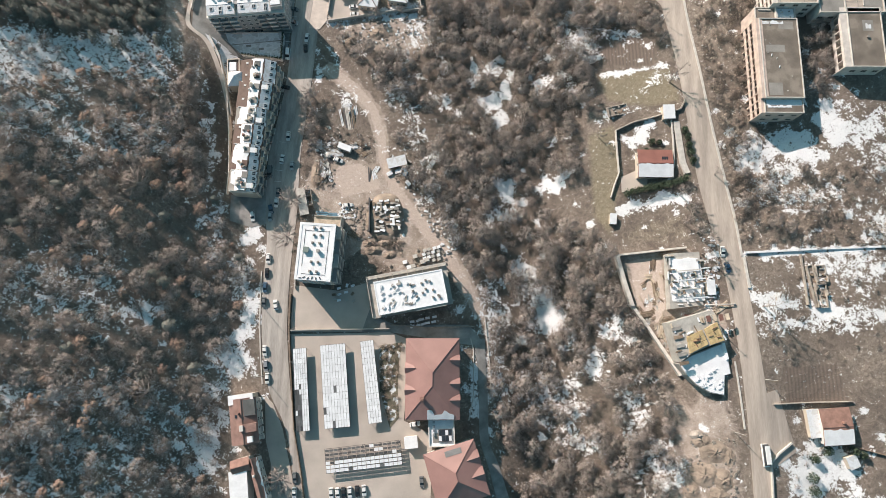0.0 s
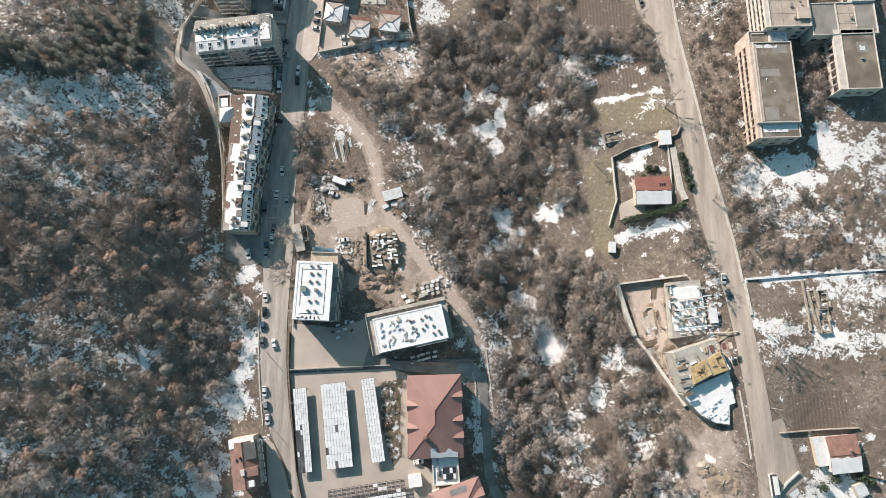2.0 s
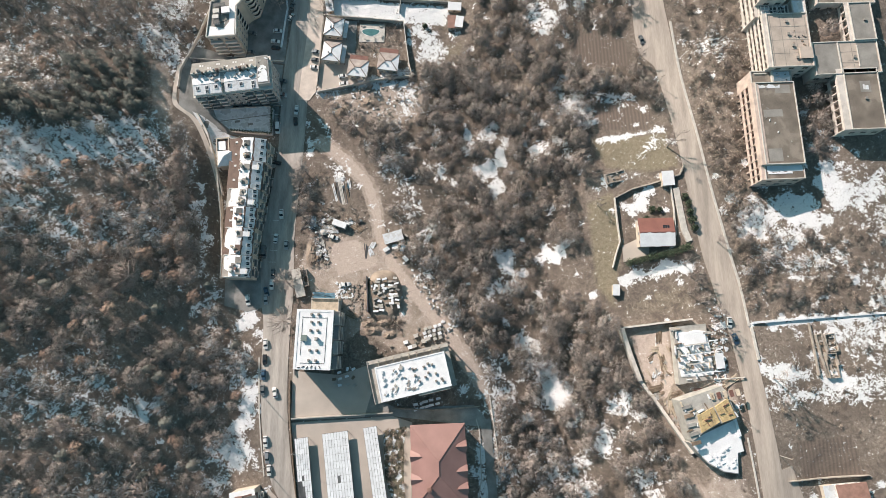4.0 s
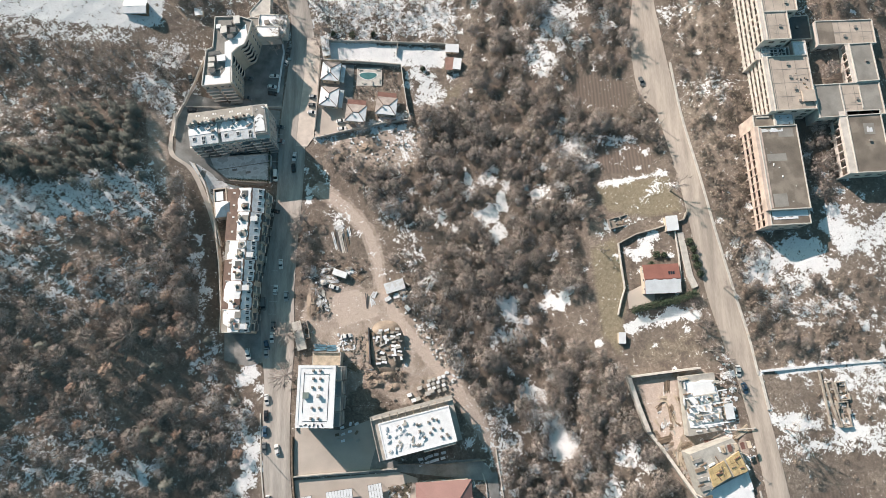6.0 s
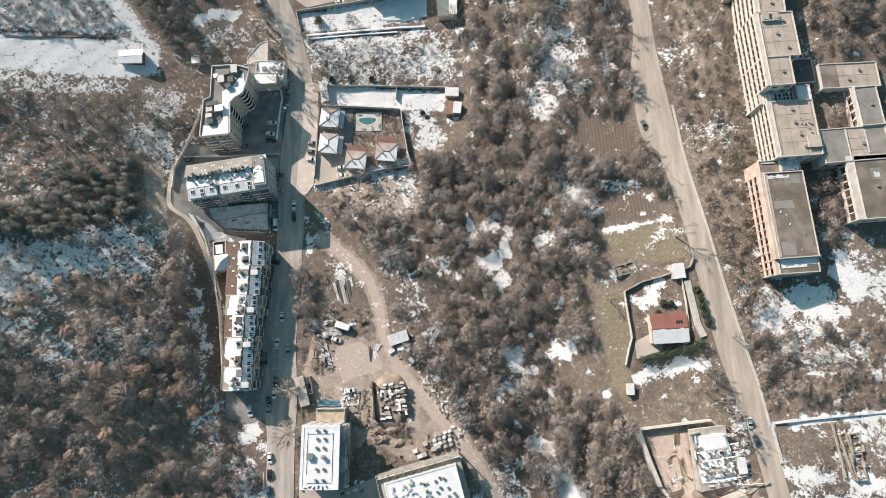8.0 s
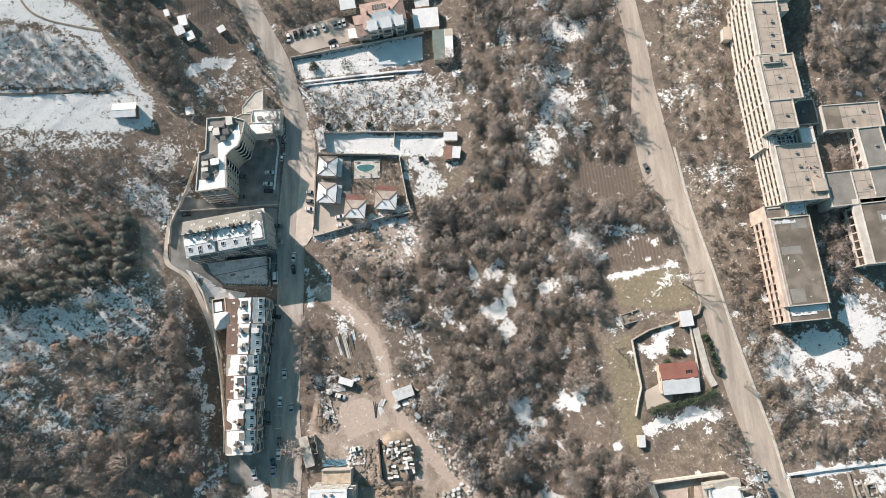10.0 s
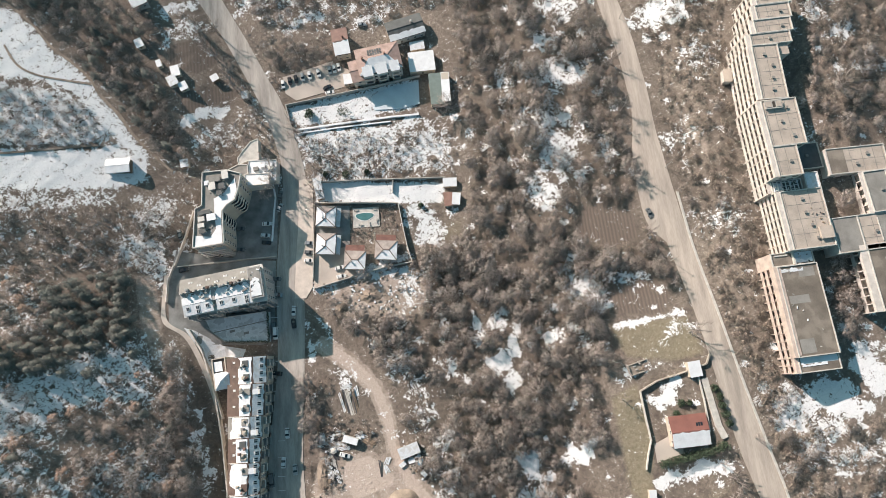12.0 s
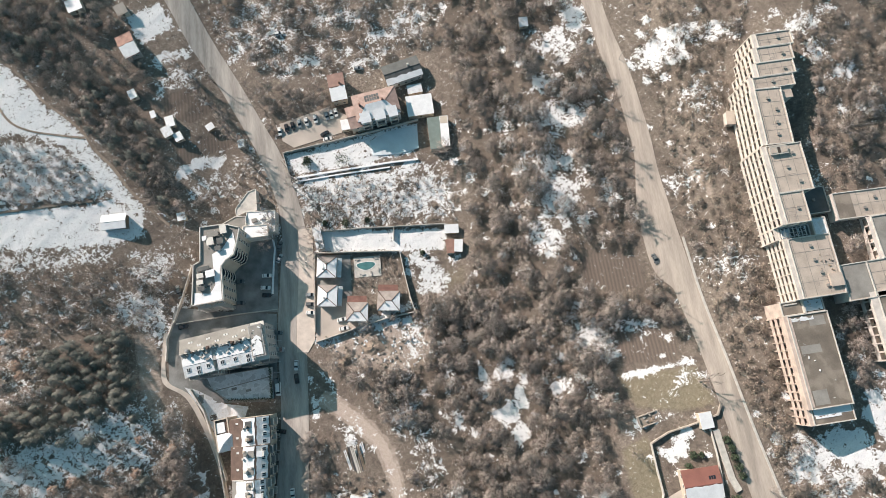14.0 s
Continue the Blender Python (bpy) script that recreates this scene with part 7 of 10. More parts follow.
# the pink wing, with a lower roof at its south end
e, r = wing(135.65, 110.3, 15.4, 33.9, 0.0, 18.6, 9.3, 2, PINKWALL, FELT, "abandoned sanatorium wing with pink loggias and dark felt roof", "W", 3.2, 1.3, 2.6, False, 0, 0.42)
part("outer_band", Build().box(-7.7 + 0.75, 0, 9.504, 1.0, 32.6, 0.16), PINKWALL, r, "pink inner face of the parapet")
part("tar_patch", Build().box(-3.2, -13.2, 9.5, 5.4, 5.2, 0.02), TARPALE, r)
part("felt_patch", Build().box(3.0, 13.9, 9.5, 6.0, 3.4, 0.02), TARPALE, r)
part("felt_patch", Build().box(-2.0, 4.0, 9.5, 7.5, 3.0, 0.024), TARPALE, r)
rubbish(r, 9, -6, 6, -15, 15.5, 9.5, 21, (SNOW, KERB, TARPALE))
part("snow_cover", ragged(Build(), -6.6, 2.0, 14.4, 16.2, lambda x, y: 9.5, 0.06, 5, 0.8, 1.3), OLDSNOW, r)
for y, length, label in ((-19.65, 5.9, "lower south end"),):
    walls(e, 15.4, 5.8, 8.0, PINKWALL, 0, y - 0.1, name="end_wall")
    loggias(e, 0, y - 0.1, 15.4, 5.8, 8.0, 2, PINKWALL, "W", 3.0, 1.3, 1.3, 0.42)
    facade(e, 15.4, 5.8, 8.0, 2, "S", 4.0, (2.2, 1.5), 0.9, CONCRETE, VOID, 0, y - 0.1)
    low = slab_roof(e, 0, y - 0.1, 15.4, 5.8, 8.0, FELT, 3, False, vents=0)
    part("ice_sheet", Build().box(0.2, y + 1.25, 8.204, 14.0, 2.3, 0.07), ICESHADE, low, "blue ice in the shade of the higher roof")
    part("snow_cover", ragged(Build(), -6.4, 3.0, y - 0.9, y + 0.4, lambda x, yy: 8.2, 0.16, 9, 0.6, 0.9), SNOW, low, "ragged rim of snow beside ice")
e, r = wing(135.2, 129.9, 16.2, 5.1, 0.0, 18.6, 8.4, 2, PINKWALL, FELT, "low stair link of the sanatorium with ice on its roof", "", 3, 1.2, 0, False, 0)
part("roof_wall", Build().box(0.2, 0, 8.4, 0.7, 4.9, 1.3), KERB, r)
part("ice_sheet", Build().box(4.2, 0.2, 8.604, 6.9, 3.8, 0.1), ICESHADE, r, "ice and snow in a sunken roof")
part("snow_cover", ragged(Build(), 1.0, 7.4, -2.0, 0.2, lambda x, y: 8.7, 0.14, 2, 0.7, 1.4), SNOW, r)
part("roof_ladder", Build().box(-4.2, 1.5, 8.6, 5.0, 0.5, 0.35), KERB, r)
rubbish(r, 6, 1.0, 7.0, -1.6, 1.6, 8.75, 4, (DARKMETAL, SNOW, KERB))

# the cream wings, from the road side's south end northwards
e, r = wing(142.9, 144.0, 16.4, 23.0, 0.0, 18.6, 11.6, 4, CREAMWALL, PALEFELT, "four-storey wing of the abandoned sanatorium with fins and pale flat roof", "W", 3.2, 1.6, 0.7, True, 4, 0.46)
part("roof_hut", Build().box(5.4, -6.2, 11.8, 4.6, 4.4, 0.9).box(5.4, -6.2, 12.7, 5.0, 4.8, 0.16), PALEFELT, r)
part("hut_opening", Build().box(5.4, -8.44, 11.9, 3.4, 0.1, 0.6), VOID, r)
rubbish(r, 10, 1.0, 7.0, -3, 4, 11.8, 8, (DARKMETAL, FELT, TIMBER))
pit = thing("sanatorium_wing", 139.4, 158.0, 0, "sunken glazed link with broken window frames", "abandoned building", "abandoned sanatorium", z=18.6)
footprint(142.5, 157.5, 19, 10, 0)
walls(pit, 12.0, 4.7, 9.6, CREAMWALL)
for side in "W":
    loggias(pit, 0, 0, 12.0, 4.7, 9.6, 3, CREAMWALL, side, 2.4, 1.6)
r = slab_roof(pit, 0, 0, 12.0, 4.7, 9.6, GREYROOF, 2, False, vents=0)
part("ice_sheet", Build().box(-3.4, -0.3, 9.804, 4.0, 3.2, 0.06), ICESHADE, r)
for k in range(7):
    part("window_frame", Build().box(-5.2 + 1.6 * k, 0.0, 9.86, 0.16, 3.9, 0.5), FRAMEW, r)
for k in range(3):
    part("window_frame", Build().box(-0.4, -1.5 + 1.5 * k, 9.9, 9.8, 0.16, 0.42), FRAMEW, r)
rubbish(r, 12, -5, 5, -1.7, 1.7, 10.3, 6, (FRAMEW, DARKMETAL, OLDSNOW))
e = thing("sanatorium_wing", 149.4, 158.0, 0, "small white-roofed stair head between two wings", "abandoned building", "abandoned sanatorium", z=18.6)
walls(e, 5.6, 8.6, 10.2, CREAMWALL)
r = flat_roof(e, 5.6, 8.6, 10.2, OLDSNOW, rim=0.3, rim_mat=KERB, label="flat roof under thin snow")
part("glazing", Build().box(0.6, -4.34, 6.5, 3.4, 0.1, 3.0), GLASS, e)

e, r = wing(140.65, 182.05, 13.9, 19.1, 0.0, 18.4, 16.0, 5, CREAMWALL, PALEFELT, "five-storey wing of the abandoned sanatorium with stepped loggias", "W", 3.2, 1.6, 0.8, True, 3, 0.46)
footprint(138.4, 166.4, 9.4, 12.0, 0.0)
walls(e, 9.4, 12.1, 15.98, CREAMWALL, -2.25, -15.6, name="south_wall")
loggias(e, -2.25, -15.6, 9.4, 12.1, 15.98, 5, CREAMWALL, "W", 3.0, 1.6, 0.8, 0.46)
facade(e, 9.4, 12.1, 16.0, 5, "ES", 4.2, (2.2, 1.5), 0.9, CONCRETE, VOID, -2.25, -15.6)
slab_roof(e, -2.25, -15.6, 9.4, 12.1, 15.98, PALEFELT, 5, True, vents=1)
hut = part("roof_pit", Build().box(-2.6, 7.2, 16.2, 6.4, 3.0, 0.9).box(-2.6, 7.2, 17.1, 6.8, 3.4, 0.14), CONCRETE, r)
part("pit_void", Build().box(-2.6, 7.2, 17.24, 1.1, 2.4, 0.05), VOID, hut)
for x in (-4.6, -0.6):
    part("pit_lid", Build().box(x, 7.2, 17.24, 2.0, 2.2, 0.12), PALEFELT, hut)
e, r = wing(140.5, 203.6, 10.5, 23.4, -2.7, 18.2, 16.2, 5, CREAMWALL, PALEFELT, "five-storey wing of the abandoned sanatorium with pale slab roof", "W", 3.2, 1.6, 0.8, True, 4, 0.46)

# the far wing, which steps back bay by bay
e = thing("sanatorium_wing", 147.0, 226.0, 0, "far wing of the abandoned sanatorium with zigzag loggias", "abandoned building", "abandoned sanatorium", z=18.0)
footprint(147.0, 226.0, 20, 28, -8)
for k, (x0, x1, y0, y1) in enumerate(((136.4, 152.9, 215.5, 220.6), (139.3, 154.6, 220.6, 226.6), (141.4, 155.6, 226.6, 233.2), (142.6, 157.0, 233.2, 239.2))):
    w, d, ox, oy, h = x1 - x0, y1 - y0, (x0 + x1) / 2 - 147.0, (y0 + y1) / 2 - 226.0, 16.0 + 0.06 * (k % 2)
    walls(e, w, d - 0.01, h, CREAMWALL, ox, oy)
    loggias(e, ox, oy, w, d, h, 5, CREAMWALL, "W", 2.9, 1.6, 0.8, 0.46)
    r = slab_roof(e, ox, oy, w, d, h, PALEFELT, 30 + k, True, vents=1)
    facade(e, w, d, h, 5, "EN" if k == 3 else "E", 4.2, (1.8, 1.5), 0.9, CONCRETE, VOID, ox, oy)
walls(e, 4.2, 4.6, 15.4, CREAMWALL, 1.8, -12.9, name="stair_tower")
part("roof", Build().box(1.8, -12.9, 15.4, 4.4, 4.8, 0.3), PALEFELT, e)
e = thing("porch", 132.4, 211.0, -10, "small lean-to against the sanatorium wall", "porch", z=float(ground(132.4, 211.0)))
part("wall", Build().box(0, 0, -1, 3.0, 5.6, 3.6), CREAMWALL, e)
part("roof", Build().slab([(-1.7, -3, 2.7), (1.7, -3, 3.2), (1.7, 3, 3.2), (-1.7, 3, 2.7)], 0.15), PALEFELT, e)

# the lower ranges behind
wing(152.3, 169.6, 9.2, 10.6, 0.0, 18.8, 7.6, 2, CONCRETE, GREYROOF, "dark-roofed link of the abandoned sanatorium", "", 3, 1.2, 0, False, 1)
e, r = wing(169.0, 165.2, 23.4, 10.6, -1.0, 19.0, 9.9, 2, CREAMWALL, PALEFELT, "low pale-roofed range of the abandoned sanatorium", "", 3.2, 1.4, 0, True, 2)
part("felt_patch", Build().box(-8.0, 0, 10.104, 6.8, 9.6, 0.07), FELT, r, "dark felt over part of the roof")
e, r = wing(165.2, 136.2, 26.2, 13.8, 0.6, 19.0, 10.1, 2, CREAMWALL, PALEFELT, "low range of the abandoned sanatorium with stained roof", "", 3, 1.2, 0, True, 1)
part("felt_patch", Build().box(-7.8, 0, 10.304, 9.6, 12.6, 0.07), TARPALE, r, "mossy grey felt over part of the roof")
part("felt_patch", Build().box(8.6, 0.5, 10.304, 7.6, 11.4, 0.07), TARPALE, r)
part("roof_rim", Build().box(-2.8, 0, 10.3, 0.4, 12.8, 0.45), KERB, r)
part("roof_rim", Build().box(4.8, 0.6, 10.3, 0.3, 9.0, 0.3), KERB, r)
e, r = wing(169.6, 118.7, 13.6, 25.4, 0.0, 19.0, 10.1, 2, CREAMWALL, FELT, "abandoned sanatorium wing with leaning concrete fins", "W", 3.0, 2.8, 0.8, False, 1, 0.35)
part("felt_patch", Build().box(1.2, 5.0, 10.3, 4.2, 4.6, 0.02), TARPALE, r)
part("snow_cover", ragged(Build(), 0.2, 2.4, 3.6, 6.2, lambda x, y: 10.32, 0.04, 12, 0.5, 1.1), OLDSNOW, r)
wing(173.6, 151.5, 9.0, 16.4, 1.0, 19.3, 10.3, 2, CREAMWALL, TARPALE, "narrow link of the abandoned sanatorium", "W", 3.0, 1.4, 0, False, 1, 0.5)
# ---- walls and fences ----
def wall_line(pts, label, high=2.0, thick=0.35, material=None, name="garden_wall"):
    return strip(name, pts, thick, high, material or KERB, label, "wall", n=1)


wall_line([(-50.7, 186.6), (-29.7, 184.3), (-12.8, 182.0)], "white villa garden wall", 2.2)
wall_line([(-12.8, 182.0), (-11.9, 171.4), (-10.8, 160.9), (-9.5, 153.9)], "white villa garden wall", 2.2)
wall_line([(-9.5, 153.9), (-20.8, 153.1), (-33.5, 151.0), (-43.6, 149.0), (-53.7, 147.1)], "white retaining wall below the villas", 2.0)
wall_line([(-50.7, 186.6), (-52.0, 173.6), (-53.2, 158.4), (-53.8, 151.5)], "villa wall along the street", 1.6, material=CONCRETE)
wall_line([(-49.4, 196.5), (-28.4, 195.2), (-13.1, 193.7), (10.0, 191.5)], "garden wall with a snowy coping", 1.8, material=CONCRETE)
wall_line([(-13.9, 193.6), (-14.7, 187.6)], "short garden wall in snow", 1.6, material=CONCRETE)
wall_line([(-60.5, 236.5), (-44.7, 238.1), (-21.7, 240.6), (-9.4, 242.0), (4.3, 243.9)], "dark yard wall beside a snowy lawn", 2.0, material=CONCRETE)
wall_line([(-56.8, 223.7), (-35.6, 224.4), (-11.7, 224.8), (1.6, 224.5)], "low snowy terrace wall", 0.8, 0.8, SNOW)
wall_line([(-55.6, 221.9), (-35.8, 222.5), (-12.0, 222.6)], "low snowy terrace wall", 0.6, 0.6, SNOW)
wall_line([(-60.5, 236.5), (-58.6, 225.5), (-54.2, 221.5)], "yard wall along the street", 1.6, material=CONCRETE)
wall_line([(-110.7, 163.0), (-100.7, 163.8), (-87.0, 164.5), (-69.6, 164.0)], "pale boundary wall between two blocks", 1.4)
wall_line([(-103.3, 188.0), (-107.4, 175.9), (-111.6, 163.6)], "retaining wall behind a block", 1.6, 0.5)
wall_line([(-112.0, 163.6), (-114.1, 157.1), (-114.2, 147.6)], "retaining wall behind a block", 1.6, 0.5)
wall_line([(-105.1, 134.7), (-100.5, 125.9), (-96.8, 112.9), (-93.0, 97.0)], "retaining wall below the wooded hill", 2.0, 0.5)
wall_line([(-98.6, 118.9), (-95.4, 106.1), (-93.1, 88.5), (-91.5, 69.2), (-91.5, 59.9)], "retaining wall behind the terrace", 2.0, 0.5)
wall_line([(-69.2, 199.2), (-68.3, 191.6), (-69.5, 184.0), (-71.1, 171.3)], "low wall of a car park with snow on top", 0.9, 0.7, SNOW)
wall_line([(74.7, 87.4), (74.9, 78.0), (75.3, 68.5)], "white cottage garden wall", 1.6)
wall_line([(75.3, 68.5), (73.4, 63.6), (71.7, 58.1)], "cottage garden wall", 1.3)
wall_line([(74.7, 87.4), (82.0, 90.7), (89.7, 92.2), (100.6, 94.9), (102.6, 98.5)], "stone garden wall along a lane", 1.3, 0.5, STONE)
wall_line([(98.8, 89.6), (99.5, 80.7), (100.3, 71.6), (101.7, 66.9)], "broad white concrete path wall", 0.7, 2.4)
wall_line([(96.8, 90.2), (97.1, 80.9), (96.8, 69.6)], "garden wall by the cottage", 1.2)
wall_line([(72.6, 33.3), (98.5, 35.6)], "white retaining wall round a building plot", 2.6, 0.7)
wall_line([(72.6, 33.3), (75.0, 22.0), (77.5, 12.4)], "white retaining wall round a building plot", 2.6, 1.6)
wall_line([(77.7, 12.5), (83.3, 3.2), (88.6, -6.6), (92.9, -14.5)], "white retaining wall round a building plot", 1.6, 1.2)
wall_line([(120.5, 33.2), (133.4, 33.8), (147.9, 34.5), (172.0, 35.1)], "snowy stone terrace wall across the fields", 0.8, 0.8, OLDSNOW)
wall_line([(141.2, 32.4), (141.6, 23.5), (142.1, 12.6)], "field boundary wall", 1.0, 0.5, STONE)
wall_line([(124.7, -24.5), (138.0, -23.9), (154.2, -23.3)], "garden fence wall beside a field", 1.2, 0.3, STONE)
wall_line([(152.2, -39.3), (163.3, -42.2), (177.3, -44.7)], "dark garden boundary", 1.0, 0.3, TIMBER)
wall_line([(130.4, -38.4), (125.3, -42.0), (122.0, -45.4), (121.5, -61.0)], "white roadside wall", 1.1, 0.5)
wall_line([(-61.6, 17.2), (-61.5, 3.3), (-60.4, -10.3), (-57.7, -36.9), (-54.4, -51.9), (-51.9, -66.6)], "dark fence wall along the hotel car park", 1.6, 0.3, TIMBER)
wall_line([(-61.0, 2.2), (-41.1, 2.7), (-20.3, 3.1)], "yard wall behind the car ports", 1.6, 0.4, CONCRETE)
wall_line([(-20.3, 4.7), (-4.1, 3.6), (14.6, 4.2)], "dark hedge-like boundary wall", 1.2, 0.5, STONE)
wall_line([(-60.3, 24.4), (-60.1, 19.6)], "short yard wall", 1.2, 0.4, CONCRETE)
wall_line([(-183.7, 218.5), (-175.7, 218.8), (-163.4, 219.5), (-153.0, 220.4), (-141.2, 221.0)], "dark ditch edge in snow", 0.25, 0.9, FELT)
wall_line([(66.3, 114.2), (63.3, 121.0)], "field edge", 0.4, 0.4, STONE)
wall_line([(12.9, -0.8), (14.1, -5.4), (14.0, -23.4), (12.1, -33.4)], "pale kerb beside the lane", 0.25, 0.4)
wall_line([(18.8, 8.5), (20.6, -10.0), (21.4, -23.5)], "pale kerb beside the lane", 0.25, 0.4)


# ---- vehicles ----
def car_parts(kind, paint):
    """Body, cabin glass, lamps and wheels of a car, van or lorry, nose towards +x."""
    L, W, H, hood = {"car": (4.3, 1.76, 1.42, 1.15), "estate": (4.6, 1.8, 1.5, 1.2), "van": (5.6, 2.05, 2.4, 0.9), "minibus": (8.2, 2.3, 2.9, 0.5)}[kind]
    low = 0.28
    belt = 0.86 if kind in ("car", "estate") else 1.15

    def loft(rings):
        b = Build()
        n = len(rings[0])
        b.v = [p for r in rings for p in r]
        for i in range(len(rings) - 1):
            b.f += [(i * n + j, i * n + (j + 1) % n, (i + 1) * n + (j + 1) % n, (i + 1) * n + j) for j in range(n)]
        b.f += [tuple(range(n))[::-1], tuple(range((len(rings) - 1) * n, len(rings) * n))]
        return b

    def ring(x, w, z0, z1):
        return [(x, -w / 2, z0 + 0.06), (x, -w / 2 + 0.06, z0), (x, w / 2 - 0.06, z0), (x, w / 2, z0 + 0.06), (x, w / 2, z1 - 0.12), (x, w / 2 - 0.14, z1), (x, -w / 2 + 0.14, z1), (x, -w / 2, z1 - 0.12)]

    body = loft([ring(-L / 2, W * 0.86, low + 0.12, belt - 0.10), ring(-L / 2 + 0.18, W, low, belt), ring(L / 2 - 0.9, W, low, belt - 0.02), ring(L / 2 - 0.2, W * 0.95, low, belt - 0.14), ring(L / 2, W * 0.8, low + 0.1, belt - 0.28)])
    tail = -L / 2 + (0.55 if kind == "car" else 0.12)
    nose = L / 2 - hood
    glass = loft([ring(tail, W * 0.9, belt - 0.05, belt + 0.1), ring(tail + 0.35, W * 0.84, belt - 0.05, H - 0.06), ring(nose - 0.75, W * 0.84, belt - 0.05, H - 0.06), ring(nose, W * 0.9, belt - 0.05, belt + 0.06)])
    roof = loft([ring(tail + 0.35, W * 0.8, H - 0.10, H), ring(nose - 0.8, W * 0.8, H - 0.10, H)])
    wheel = Build()
    n = 12
    for y0, y1 in ((-0.1, 0.1),):
        k = 0
        wheel.v = [(0.31 * math.cos(2 * math.pi * i / n), y, 0.31 * math.sin(2 * math.pi * i / n)) for y in (y0, y1) for i in range(n)]
        wheel.f = [(i, n + i, n + (i + 1) % n, (i + 1) % n) for i in range(n)] + [tuple(range(n)), tuple(range(2 * n - 1, n - 1, -1))]
    lamp = Build().box(0, 0, 0, 0.08, 0.36, 0.14)
    return dict(body=body.mesh("body", paint), glass=glass.mesh("cabin_glass", GLASS), roof=roof.mesh("roof", paint), wheel=wheel.mesh("tyre", RUBBER), lamp=lamp.mesh("headlight", FRAMEW), tail=lamp.mesh("tail_light", RUSTRED)), L, W, belt


CARS = {}


def car(x, y, ang, colour="white", kind="car", where="parked on the street", snow=False):
    word = {"car": "saloon car", "estate": "estate car", "van": "delivery van", "minibus": "minibus"}[kind]
    key = (kind, colour, where)
    g = float(ground(x, y)) + 0.15
    CLEAR.append([(x - 2.6, y - 2.6), (x + 2.6, y - 2.6), (x + 2.6, y + 2.6), (x - 2.6, y + 2.6)])
    m = pose(x, y, g, 0, 0, ang)
    if key in CARS:
        return copy_thing(CARS[key], m)
    p, L, W, belt = shared((kind, colour, "car"), lambda: car_parts(kind, PAINTS[colour]))
    e = tagged(new("van" if kind in ("van", "minibus") else "car"), f"{colour} {word} {where}", "van" if kind in ("van", "minibus") else "car", "parked vehicles")
    e.matrix_basis = m
    for name in ("body", "glass", "roof"):
        part({"glass": "cabin_glass"}.get(name, name), p[name], None, e)
    for sx in (-1, 1):
        for sy in (-1, 1):
            part("wheel", p["wheel"], None, e, m=pose(sx * L * 0.31, sy * (W / 2 - 0.1), 0.31))
    for sy in (-1, 1):
        part("headlight", p["lamp"], None, e, m=pose(L / 2 - 0.05, sy * W * 0.3, belt - 0.34))
        part("tail_light", p["tail"], None, e, m=pose(-L / 2 + 0.02, sy * W * 0.33, belt - 0.3))
    CARS[key] = e
    return e


